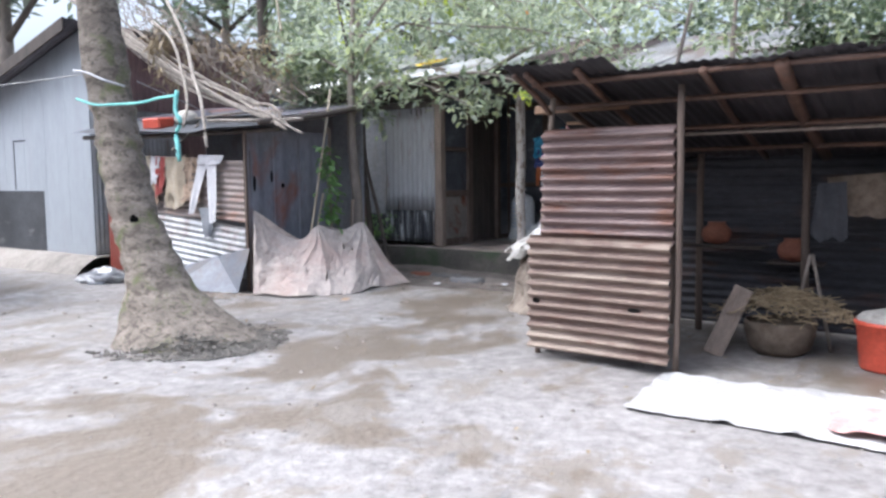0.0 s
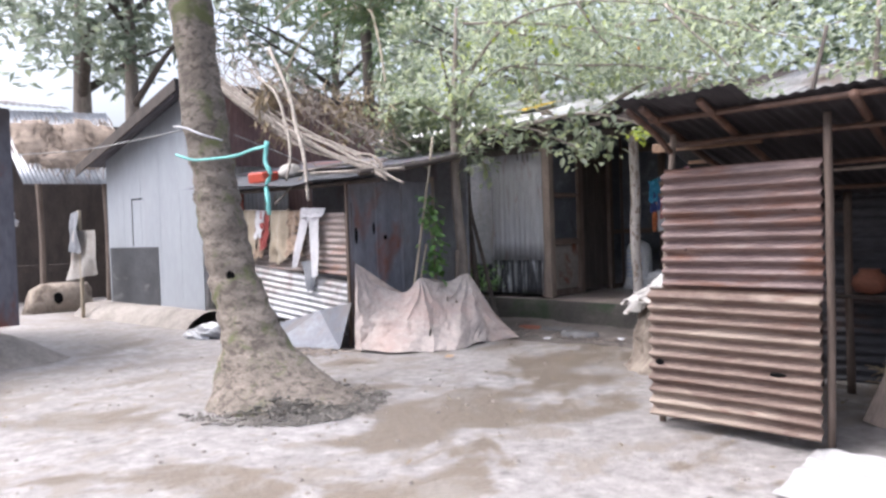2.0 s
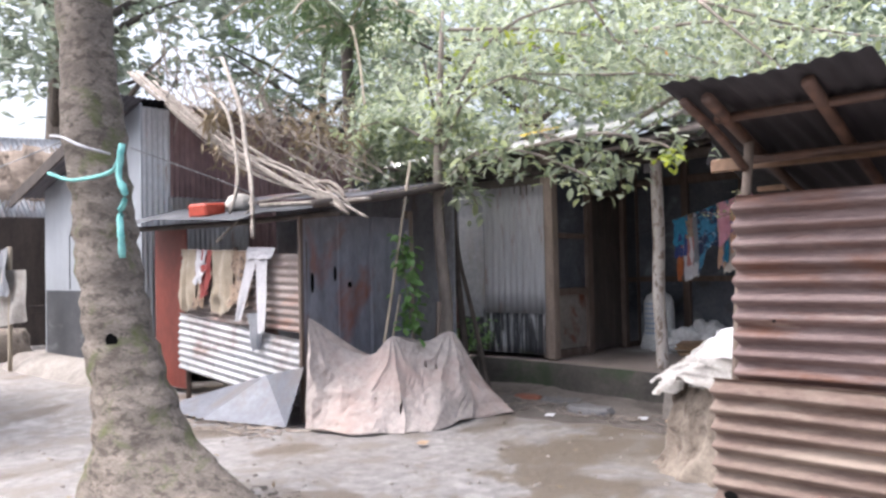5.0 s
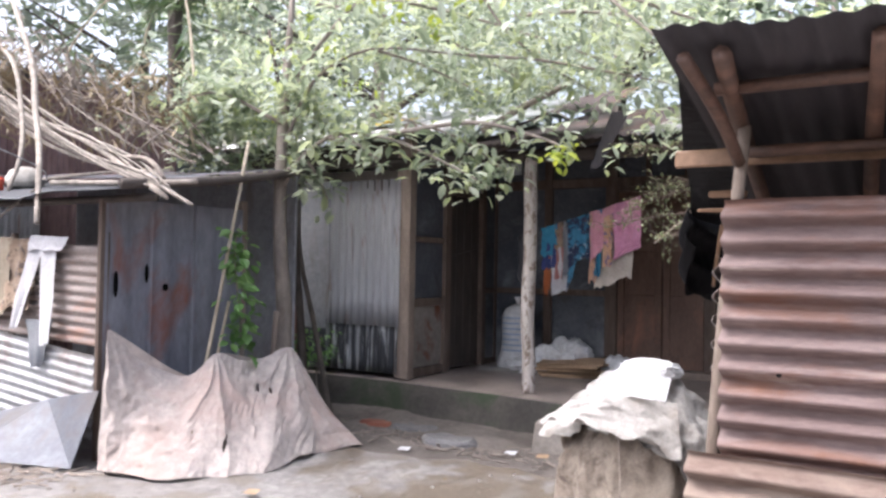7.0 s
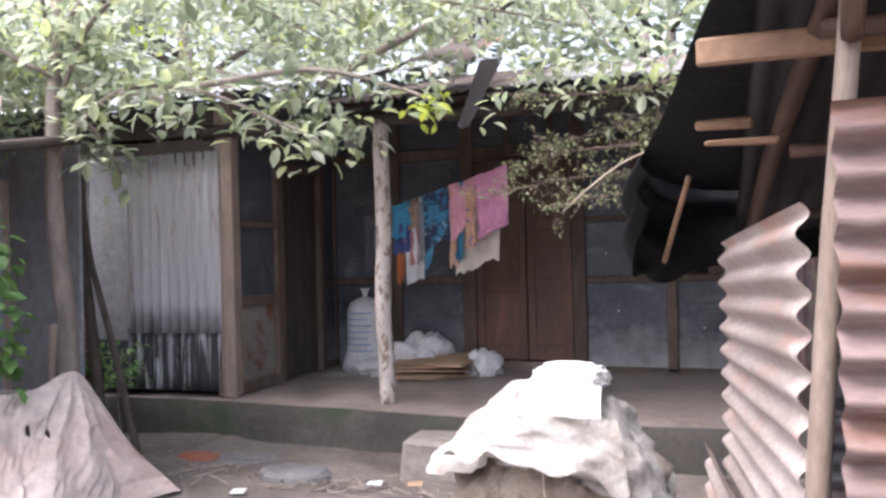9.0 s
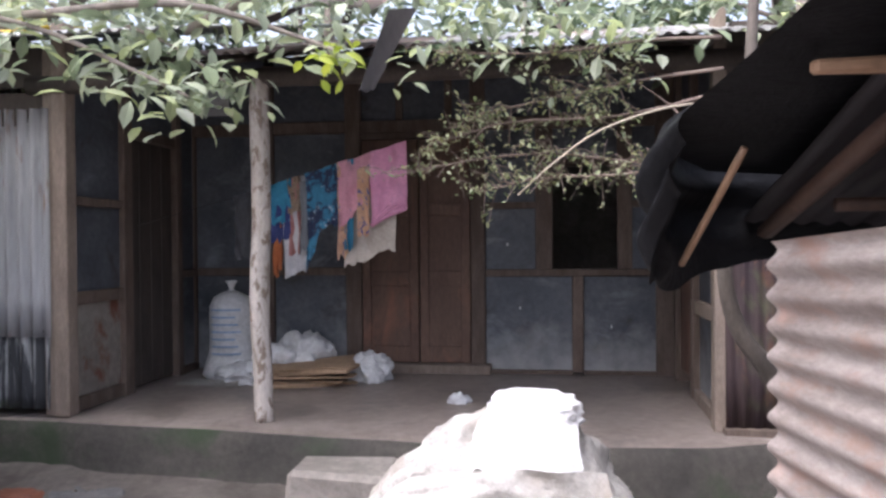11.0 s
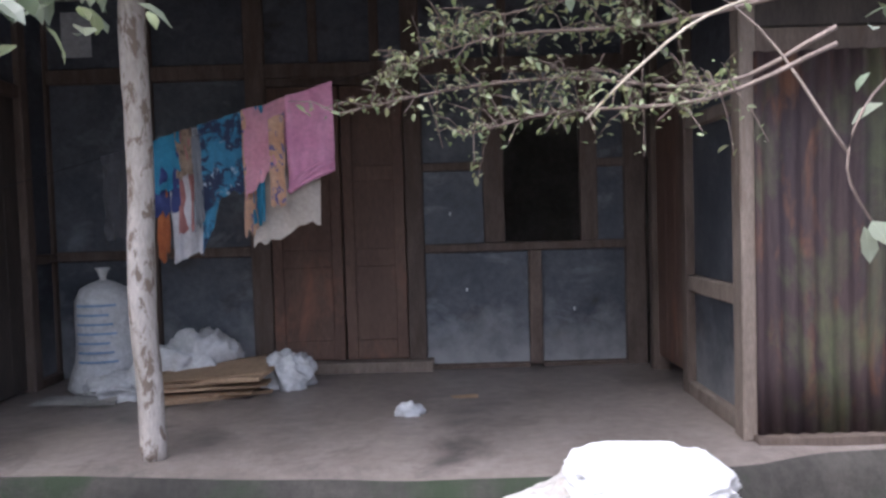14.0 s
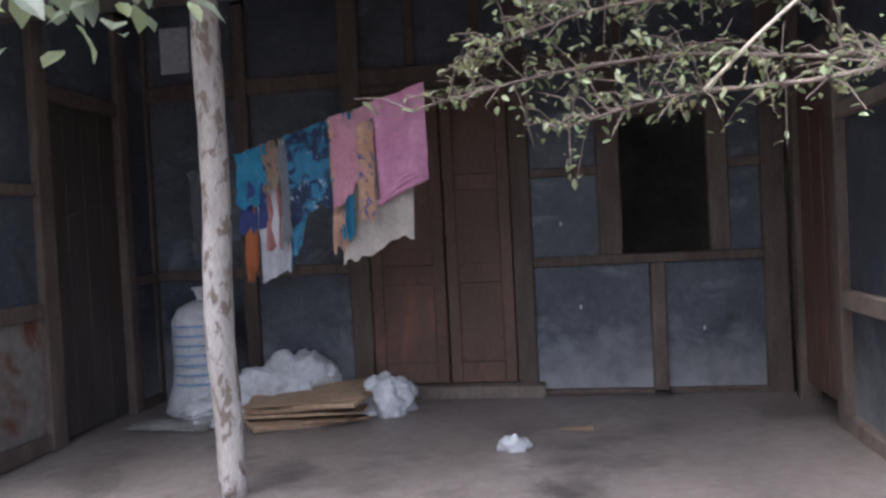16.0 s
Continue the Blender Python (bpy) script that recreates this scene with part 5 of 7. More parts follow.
cloth_ob("back_drape", M_net, net, top=[(-7.28, 6.15, 0.965), (-7.09, 6.70, 0.595), (-6.99, 6.88, 0.755), (-6.89, 7.25, 0.695), (-6.85, 7.52, 0.765)], bottom=[(-7.40, 6.35, 0.02), (-7.38, 6.8, 0.02), (-7.3, 7.0, 0.02), (-7.2, 7.3, 0.02), (-7.05, 7.7, 0.02)], nu=60, nv=12, fold=0.03, freq=5, seed=82)
for x, y, z in ((-7.275, 6.15, 0.94), (-6.985, 6.88, 0.73), (-6.845, 7.515, 0.74)):
    stick("stake", [(x, y + 0.02, -0.02), (x, y + 0.015, z)], 0.014, M_dry, net)

# ================================================================ hut with fence: cooking place and latrine
hut = thing("lean_to_hut", "low patched tin hut with rubbish on its roof", "hut", (-8.6, 7.2, 0))
fence = thing("corrugated_fence", "pale corrugated iron fence with washing on it", "fence", (-8.6, 6.25, 0))
sheet("upper_sheet", M_rustpale, fence, origin=(-9.72, 6.24, 0.90), along=(1, 0, -0.04), across=(0, 0, 1), length=2.2, width=0.74, seed=101, rows=8, dent=0.02, amp=0.012)
sheet("lower_sheet", M_zincroof, fence, origin=(-9.78, 6.22, 0.34), along=(1, 0, -0.09), across=(0, 0, 1), length=2.25, width=0.62, seed=102, rows=8, dent=0.02, amp=0.012)
for x in (-9.70, -8.7, -7.52):
    stick("post", [(x, 6.28, -0.02), (x, 6.28, 1.66)], 0.03, M_timber, fence)
for x0, x1, z0, z1, y, m, nm in ((-7.52, -7.48, 0.0, 1.9, 6.2, M_darktin, "corner_post"),):
    box(nm, x0, x1, y, y + 0.04, z0, z1, M_timber, hut)
toil = thing("latrine_wall", "dark flat tin wall with rust patches and holes", "tin wall", (-7.5, 6.9, 0))
for k, (y0, y1) in enumerate(((6.24, 6.66), (6.655, 7.08), (7.075, 7.60))):
    v, f = corr(origin=(-7.49 - 0.01 * (k % 2), y0, 0.0), along=(0, 0, 1), across=(0, 1, 0), length=1.92, width=y1 - y0, pitch=0.21, amp=0.006, rows=8, dent=0.015, seed=110 + k)
    under(raw("tin_sheet", v, f, M_hutdoor, smooth=True), toil)
for y, z, a, b in ((6.33, 1.28, 0.022, 0.10), (6.60, 1.36, 0.02, 0.075), (6.78, 1.25, 0.03, 0.03)):
    v, f = sack_lathe(0, 0, 0, [(a, -0.001), (a * 0.95, 0.001)], 7, 1.0, b / a, amp=a * 0.25, n=12)
    under(raw("torn_hole", [(-7.472 + p[2], y + p[0], z + p[1]) for p in v], f, M_hole), toil)
box("wall_board", -7.55, -7.50, 7.6, 7.68, 0, 2.0, M_timberpale, toil)
redd = box("red_door", -10.78, -10.02, 6.44, 6.47, 0.05, 1.95, M_reddoor, None, wob=0.004)
tagged(redd, "red oxide painted door beside the iron fence", "door")
hutroof = thing("hut_roof", "low black and grey lean-to roof sheets", "roof", (-8.8, 7.0, 2.0))
cloth_ob("tar_sheet", M_blacktar, hutroof, "dark bent sheet along the roof edge", top=[(-10.95, 6.9, 2.22), (-9.6, 6.9, 2.18), (-8.4, 6.9, 2.12), (-7.05, 6.9, 2.1)], bottom=[(-10.9, 5.98, 1.99), (-9.6, 5.92, 1.97), (-8.4, 5.95, 1.92), (-7.05, 5.95, 1.93)], nu=60, nv=10, fold=0.03, freq=4, seed=121, hem=0.05)
cloth_ob("rear_sheet", M_darktin, hutroof, top=[(-10.95, 8.4, 2.5), (-9.0, 8.4, 2.42), (-7.05, 8.2, 2.36)], bottom=[(-10.95, 6.85, 2.23), (-9.0, 6.85, 2.17), (-7.05, 6.85, 2.12)], nu=40, nv=8, fold=0.03, freq=4, seed=122)
stick("roof_edge_pole", [(-10.9, 6.2, 1.94), (-9.0, 6.2, 1.90), (-6.95, 6.25, 1.90)], 0.03, M_darkwood, hutroof)
stick("roof_edge_pole", [(-7.0, 6.0, 1.97), (-7.0, 7.0, 2.1), (-7.02, 8.0, 2.3)], 0.035, M_darkwood, hutroof)
tagged(box("hut_back_wall", -10.9, -7.5, 8.3, 8.33, 0, 2.35, M_dulltin), "dull grey tin rear wall of the hut", "wall", kind="structure")
# leaning flat sheet at the fence foot
lv = [(-9.1, 5.72, 0.02), (-8.3, 5.66, 0.02), (-7.36, 5.93, 0.02), (-7.42, 6.18, 0.52), (-8.0, 6.16, 0.40), (-8.7, 6.08, 0.22), (-9.3, 6.0, 0.06)]
bm = bmesh.new()
base = [bm.verts.new(p) for p in lv]
bm.faces.new(base)
bmesh.ops.triangulate(bm, faces=bm.faces[:])
bmesh.ops.solidify(bm, geom=bm.faces[:], thickness=0.004)
tagged(part("leaning_sheet", bm, M_leanTin), "bent blue-grey tin leaning against the fence foot", "tin sheet")
chunks = []
for k in range(90):
    p = Vector((rng.uniform(-8.7, -7.2), rng.uniform(5.45, 5.9), 0.015))
    a, l = rng.uniform(0, 6.28), rng.uniform(0.06, 0.25)
    d = Vector((math.cos(a), math.sin(a), rng.uniform(-0.05, 0.1))) * l
    chunks.append(tube([p, p + d], 0.006, 4))
tagged(raw("twig_litter", *join(chunks), M_dry), "dry twigs and bark scraps by the fence", "litter", kind="stuff")

# washing on the fence
def drape(name, x0, x1, drop, mat, label, seed, y=6.195, fold=0.03, freq=2.0, lean=0.0):
    z = 1.665 - (x0 + 9.72) * 0.045
    ob = cloth_ob(name, mat, top=[(x0, y + 0.03, z), (x1, y + 0.03, z - 0.01)], bottom=[(x0 + lean, y - 0.02, z - drop), (x1 + lean, y - 0.02, z - drop * rng.uniform(0.85, 1.1))], nu=max(8, int((x1 - x0) * 45)), nv=14, fold=fold, freq=freq, seed=seed, hem=0.09, crumple=0.02)
    return tagged(ob, label, "garment", group="washing on the fence")


drape("khaki_shirt", -9.68, -9.32, 0.66, F_khaki, "khaki shirt hung over the fence", 131)
drape("brown_cloth", -9.38, -9.15, 0.62, F_brown, "brown printed cloth over the fence", 132)
drape("red_cloth", -9.20, -9.02, 0.52, F_redf, "red cloth hung over the fence", 133, y=6.18)
drape("grey_vest", -9.28, -9.12, 0.36, F_white, "off-white vest over the fence", 134, y=6.165)
drape("khaki_trousers", -9.04, -8.62, 0.68, F_khaki, "khaki trousers hung over the fence", 135)
drape("olive_shirt", -8.66, -8.30, 0.55, F_brown, "olive brown shirt over the fence", 136)
tr = thing("white_trousers", "white trousers hung over the fence", "garment", (-8.2, 6.15, 1.5), group="washing on the fence")
cloth_ob("leg", F_white, tr, top=[(-8.30, 6.17, 1.60), (-8.12, 6.17, 1.60)], bottom=[(-8.52, 6.14, 0.90), (-8.40, 6.14, 0.92)], nu=8, nv=12, fold=0.02, freq=1, seed=137)
cloth_ob("leg", F_white, tr, top=[(-8.16, 6.17, 1.60), (-7.96, 6.17, 1.59)], bottom=[(-8.10, 6.14, 0.80), (-7.98, 6.14, 0.82)], nu=8, nv=12, fold=0.02, freq=1, seed=138)
cloth_ob("waist", F_white, tr, top=[(-8.34, 6.20, 1.64), (-7.86, 6.2, 1.62)], bottom=[(-8.32, 6.15, 1.52), (-7.88, 6.15, 1.52)], nu=12, nv=4, fold=0.02, freq=2, seed=139)
gh_rag = cloth_ob("grey_rag", F_grey, top=[(-8.36, 6.18, 0.98), (-8.0, 6.18, 1.0)], bottom=[(-8.22, 6.16, 0.62), (-8.12, 6.16, 0.64)], nu=10, nv=8, fold=0.02, freq=2, seed=140)
tagged(gh_rag, "grey rag stuck on the fence", "rag")

# rubbish on the hut roof
pack = box("red_package", -9.36, -9.02, 6.12, 6.36, 2.00, 2.13, M_red, None, wob=0.02, bevel=0.02)
tagged(pack, "crumpled red package on the hut roof", "package")
tagged(raw("white_bag", *sack_lathe(-8.95, 6.50, 2.06, [(0.15, 0), (0.17, 0.05), (0.12, 0.14), (0.04, 0.18)], 141, amp=0.05, fine=0.02), M_sackgrey, smooth=True), "grey-white plastic bag on the hut roof", "bag")
heapd = thing("dry_branch_heap", "heap of dry palm fronds and sticks on the roof", "brushwood", (-9.0, 7.0, 2.2))
FRONDS = [([(-12.57, 7.0, 4.27), (-10.2, 6.75, 3.09), (-8.33, 6.5, 2.34), (-7.14, 6.25, 2.06), (-6.3, 6.0, 1.82)], 0.032),
          ([(-12.48, 7.05, 4.30), (-10.8, 6.86, 3.42), (-9.34, 6.67, 2.78), (-8.06, 6.48, 2.40), (-6.66, 6.1, 1.87)], 0.036),
          ([(-11.9, 7.0, 4.0), (-9.99, 6.71, 3.10), (-8.98, 6.52, 2.66), (-7.86, 6.34, 2.24), (-6.92, 6.15, 1.97)], 0.026),
          ([(-12.3, 7.1, 4.12), (-10.4, 6.85, 3.12), (-8.9, 6.6, 2.50), (-7.7, 6.4, 2.17), (-6.9, 6.3, 2.02)], 0.020),
          ([(-11.2, 7.0, 3.78), (-9.7, 6.8, 3.05), (-8.5, 6.6, 2.56), (-7.4, 6.4, 2.22), (-6.75, 6.2, 1.95)], 0.022)]
for pts, r in FRONDS:
    for k in range(3):
        off = Vector((rng.gauss(0, 0.05), rng.gauss(0, 0.04), rng.gauss(0, 0.045))) * (k > 0)
        line = [Vector(p) + off * (1.2 - 0.2 * i) + Vector((0, 0, rng.gauss(0, 0.012))) for i, p in enumerate(pts)]
        if k:
            line[-1] = line[-1].lerp(line[-2], rng.uniform(0.0, 0.7))
        q = r * (0.62 if k == 0 else rng.uniform(0.3, 0.5))
        stick("frond_stem", line, [q * 1.15, q, q * 0.8, q * 0.6], M_pole, heapd, sides=7, wob=0.2, steps=7)
for pts, r in (([(-9.85, 6.85, 3.95), (-9.05, 6.58, 3.19), (-8.58, 6.35, 2.63), (-8.14, 6.12, 2.24), (-7.79, 5.9, 1.71)], 0.034),
               ([(-9.97, 6.75, 3.54), (-9.32, 6.58, 3.19), (-8.87, 6.4, 2.70), (-8.55, 6.22, 2.30), (-8.42, 6.05, 1.98)], 0.028),
               ([(-8.26, 6.3, 2.06), (-7.35, 6.3, 2.02), (-6.61, 6.3, 2.0)], 0.030),
               ([(-8.6, 6.0, 1.70), (-8.44, 6.3, 2.03)], 0.018),
               ([(-8.9, 6.5, 2.12), (-8.0, 6.6, 2.16), (-7.2, 6.55, 2.13)], 0.020)):
    stick("pole", pts, [r * 0.72, r * 0.75, r * 0.6], M_pole, heapd, sides=7, wob=0.12, steps=6)
stick("bent_stick", [(-7.53, 6.4, 2.23), (-7.22, 6.35, 2.20), (-7.02, 6.3, 2.12), (-6.94, 6.3, 2.03)], 0.018, M_dry, heapd)
chunks = []
for k in range(230):
    u = rng.random()
    p = Vector((-11.6 + 3.8 * u, 7.15 + rng.gauss(0, 0.25), 3.92 - 1.55 * u + abs(rng.gauss(0, 0.26)) * (1.2 - 0.8 * u)))
    p.z = max(p.z, 2.3)
    l = rng.uniform(0.25, 1.0)
    a = rng.choice((-0.55, -0.55, -0.75, 0.5, -1.35)) + rng.gauss(0, 0.25)
    d = Vector((math.cos(a), rng.uniform(-0.3, 0.3), math.sin(a))).normalized() * l
    bow = Vector((rng.gauss(0, 0.05), 0, rng.uniform(-0.02, 0.12))) * l
    chunks.append(tube(smooth_line([p - d / 2, p + bow, p + d / 2], 3), rng.uniform(0.003, 0.009), 4))
v, f = join(chunks)
under(tagged(raw("brushwood", v, f, M_dry), kind="stuff"), heapd)
leaf_ob("withered_leaves", np.concatenate([blob_points(520, (-9.3, 7.3, 2.95), (1.6, 0.3, 0.45), 46, 0.13), blob_points(170, (-9.75, 6.75, 3.15), (0.12, 0.1, 0.28), 10, 0.06)]), 0.20, L_dry, heapd, aspect=0.14, droop=0.8)

# ================================================================ grey house, far sheds
gh = thing("grey_tin_house", "pale grey sheet-iron house with black tarred base", "house", (-12.8, 6.5, 0))
GX0, GX1, GY = -14.5, -11.25, 6.5
def gable_z(x):
    return 2.72 + (x - GX0) * 0.27


nsh = 5
for k in range(nsh):
    a = GX0 + (GX1 - GX0) * k / nsh
    b = GX0 + (GX1 - GX0) * (k + 1) / nsh - 0.004
    vs = [(a, GY, 0.2), (b, GY, 0.2), (b, GY, gable_z(b)), (a, GY, gable_z(a))]
    vs += [(p[0], p[1] + 0.02, p[2]) for p in vs]
    under(raw("wall_sheet", vs, [(0, 1, 2, 3), (7, 6, 5, 4), (0, 4, 5, 1), (1, 5, 6, 2), (2, 6, 7, 3), (3, 7, 4, 0)], M_greywall), gh)
box("tarred_base", -14.45, -12.65, GY - 0.008, GY - 0.003, 0.22, 1.18, M_blacktar, gh, "black tarred sheet", bevel=0.001)
box("shutter_groove", -13.55, -13.53, GY - 0.006, GY - 0.001, 1.2, 1.98, M_hole, gh, bevel=0)
box("shutter_groove", -13.55, -13.15, GY - 0.006, GY - 0.001, 1.98, 2.00, M_hole, gh, bevel=0)
for k in range(5):
    sheet("side_sheet", M_zinc if k == 0 else M_purple, gh, origin=(GX1, GY + (0.0 if k == 0 else 0.38 + (k - 1) * 0.78), 0.2), along=(0, 0, 1), across=(0, 1, 0), length=3.35, width=0.40 if k == 0 else 0.8, seed=150 + k)
for k in range(4):
    sheet("side_sheet", M_zinc, gh, origin=(GX1 + 0.03, 6.85 + k * 0.3, 0.2), along=(0, 0, 1), across=(0, 1, 0), length=2.2, width=0.3, seed=160 + k)
for k in range(5):
    v, f = corr(origin=(GX0 - 0.45, GY - 0.35 + k * 0.86, gable_z(GX0 - 0.45) + 0.05), along=(1, 0, 0.27), across=(0, 1, 0), length=3.86, width=0.9, seed=170 + k)
    under(raw("roof_sheet", v, f, M_darktin, smooth=True), gh)
vb = [(GX0 - 0.45, GY - 0.36, gable_z(GX0 - 0.45) - 0.12), (GX1 + 0.02, GY - 0.36, gable_z(GX1 + 0.02) - 0.12), (GX1 + 0.02, GY - 0.36, gable_z(GX1 + 0.02) + 0.06), (GX0 - 0.45, GY - 0.36, gable_z(GX0 - 0.45) + 0.06)]
vb += [(p[0], p[1] + 0.03, p[2]) for p in vb]
under(raw("bargeboard", vb, [(0, 1, 2, 3), (7, 6, 5, 4), (0, 4, 5, 1), (1, 5, 6, 2), (2, 6, 7, 3), (3, 7, 4, 0)], M_darkwood), gh)
box("far_wall", GX0, GX1, 10.4, 10.44, 0.2, 3.4, M_greywall, gh, bevel=0)
box("far_wall", GX0, GX0 + 0.03, GY + 0.02, 10.4, 0.2, 2.7, M_greywall, gh, bevel=0)
# its mud plinth
def mud_step(name, x0, x1, y0, y1, h, label):
    n = 24
    vs, fs = [], []
    for i in range(n + 1):
        x = x0 + (x1 - x0) * i / n
        for j, (yy, zz) in enumerate(((y0 - 0.35, -0.03), (y0 - 0.2, h * 0.55), (y0 - 0.06, h * 0.92), (y0 + 0.05, h), (y1, h))):
            vs.append((x, yy + 0.05 * noise.noise(Vector((x * 1.3, j, 1))), zz + 0.02 * noise.noise(Vector((x * 2, j * 2.0, 4)))))
    fs = [(i * 5 + j, (i + 1) * 5 + j, (i + 1) * 5 + j + 1, i * 5 + j + 1) for i in range(n) for j in range(4)]
    return tagged(raw(name, vs, fs, M_mud, smooth=True), label, "plinth", kind="structure")


mud_step("plinth_grey_house", -14.9, -10.9, 6.3, 10.5, 0.22, "worn mud plinth under the grey house")

# open shed with thatched and tin roof, beyond the grey house
os_ = thing("open_shed", "open shed with tin eaves and old thatch", "shed", (-16.7, 6.6, 0))
os_.rotation_euler = (0, 0, radians(70.4))
for k in range(3):
    v, f = corr(origin=(1.45 - k * 0.70, -0.1 + 0.02 * (k % 2), 2.45), along=(-0.51, 1.2, 1.53), across=(-1, 0, 0), length=2.1, width=0.75, seed=180 + k)
    raw("roof_sheet", v, f, M_zincroof, os_, smooth=True)
tv = []
for i in range(40):
    for j in range(14):
        s = 0.25 + 1.7 * j / 13
        x = 1.45 - 2.05 * i / 39 - 0.24 * s
        cov = noise.noise(Vector((x * 1.1, s * 1.1, 20)))
        h = 0.05 + 0.10 * (0.5 + noise.noise(Vector((x * 2.5, s * 2.5, 9)))) + 0.05 * noise.noise(Vector((x * 9, s * 9, 2)))
        if 0.75 - ((s - 1.15) / 0.62) ** 2 + 0.9 * cov - 0.5 * (x < -0.7) < 0:
            h = -0.05
        tv.append((x, -0.1 + s * 0.617 - h * 0.787, 2.45 + s * 0.787 + h * 0.617))
tf = [(i * 14 + j, (i + 1) * 14 + j, (i + 1) * 14 + j + 1, i * 14 + j + 1) for i in range(39) for j in range(13)]
raw("thatch", tv, tf, M_thatch, os_, smooth=True)
chunks = []
for k in range(700):
    s = min(1.8, max(0.35, rng.gauss(1.15, 0.33)))
    x = rng.uniform(-0.45, 1.4) - 0.24 * s
    h = 0.07 + rng.uniform(-0.03, 0.05)
    p = Vector((x, -0.1 + s * 0.617 - h * 0.787, 2.45 + s * 0.787 + h * 0.617))
    d = Vector((rng.uniform(-0.5, 0.5), -0.617 + rng.uniform(-0.3, 0.3), -0.787 + rng.uniform(-0.3, 0.4))) * rng.uniform(0.1, 0.35)
    chunks.append(tube([p, p + d], 0.008, 4))
v, f = join(chunks)
tagged(raw("loose_thatch", v, f, M_thatch, os_), kind="stuff")
for x in (-1.27, -0.45, 0.76):
    v, f = tube(smooth_line([(x, 0.2, -0.02), (x + 0.03, 0.22, 1.3), (x, 0.2, 2.62)], 4), 0.055, 8, 0.06)
    raw("post", v, f, M_timberpale, os_, smooth=True)
part("back_wall", bm_box(-3.2, 1.4, 2.2, 2.25, 0, 3.9, 0), M_darkwood, os_)
part("side_wall", bm_box(1.36, 1.4, 0.3, 2.2, 0, 2.9, 0), M_darkwood, os_)
part("low_board", bm_box(-3.0, 1.3, 0.9, 0.95, 0.7, 0.85), M_darkwood, os_)
oven = tagged(raw("clay_oven", *sack_lathe(-16.3, 6.3, -0.02, [(0.5, 0), (0.46, 0.2), (0.4, 0.42), (0.3, 0.52), (0.1, 0.55)], 190, 0.9, 1.4, amp=0.08, fine=0.03), M_clay, smooth=True), "low rounded clay oven in the shed", "oven")
mouth = raw("oven_mouth", *sack_lathe(0, 0, 0, [(0.11, -0.01), (0.10, 0.01)], 4, 1.0, 0.8, amp=0.02, n=14), M_hole, oven)
mouth.matrix_basis = pose(-15.87, 6.10, 0.27, 0, 78, -12)
hb3 = crumpled("hanging_bag", (-17.15, 5.63, 1.64), (0.22, 0.2, 0.34), 61, M_sackwhite, 0.4, 4, 1.6)
tagged(hb3, "white plastic bag hung on the shed post", "bag")
polec = thing("pole_with_rag", "bamboo pole with a faded shirt hung on it", "pole", (-14.4, 5.95, 0))
stick("pole", [(-14.4, 5.95, -0.02), (-14.43, 5.97, 0.9), (-14.45, 5.97, 1.85)], 0.035, M_bamboo, polec)
cloth_ob("faded_shirt", F_grey, polec, top=[(-14.62, 5.9, 1.80), (-14.3, 5.9, 1.84)], bottom=[(-14.62, 5.85, 1.15), (-14.25, 5.85, 1.1)], nu=12, nv=10, fold=0.05, freq=2, seed=191)
cloth_ob("pale_rag", M_sackgrey, polec, top=[(-14.5, 5.88, 1.5), (-14.0, 6.05, 1.5)], bottom=[(-14.75, 5.85, 0.62), (-14.0, 6.05, 0.75)], nu=14, nv=10, fold=0.06, freq=2, seed=192)

# nearest hut on the far side of the yard
lh = thing("slate_tin_hut", "slate grey sheet-iron hut on a mud plinth", "hut", (-11, 2, 0))
for k in range(5):
    y1 = 3.55 - k * 0.9
    vs = [(-10.2, y1 - 0.895, 0.38), (-10.2, y1, 0.38), (-10.2, y1, 2.86), (-10.2, y1 - 0.895, 2.90)]
    vs += [(p[0] - 0.02, p[1], p[2]) for p in vs]
    under(raw("wall_sheet", vs, [(0, 1, 2, 3), (7, 6, 5, 4), (0, 4, 5, 1), (1, 5, 6, 2), (2, 6, 7, 3), (3, 7, 4, 0)], M_darktin), lh)
box("side_wall", -14.0, -10.22, 3.50, 3.53, 0.38, 2.86, M_darktin, lh, bevel=0)
for k in range(7):
    v, f = corr(origin=(-9.75, 3.2 - k * 0.8, 2.84 - 0.005 * (k % 2)), along=(-1, 0, 0.3), across=(0, 1, 0), length=4.5, width=0.85, seed=200 + k)
    under(raw("roof_sheet", v, f, M_zincroof, smooth=True), lh)
n = 26
mv, mf = [], []
for i in range(n + 1):
    y = -2.5 + (3.95 + 2.5) * i / n
    e = 1.0 - max(0, (i / n - 0.85) / 0.15) ** 2
    for j, (dx, z) in enumerate(((0.75, -0.03), (0.55, 0.14), (0.30, 0.30), (0.08, 0.37), (-0.6, 0.38))):
        mv.append((-10.25 + dx * (0.6 + 0.4 * e) + 0.08 * noise.noise(Vector((y, j, 3))), y, (z + 0.02 * noise.noise(Vector((y * 2, j, 8)))) * (0.05 + 0.95 * e) - 0.01))
mf = [(i * 5 + j, i * 5 + j + 1, (i + 1) * 5 + j + 1, (i + 1) * 5 + j) for i in range(n) for j in range(4)]
tagged(raw("plinth_slate_hut", mv, mf, M_mud, smooth=True), "rounded mud plinth under the slate hut", "plinth", kind="structure")
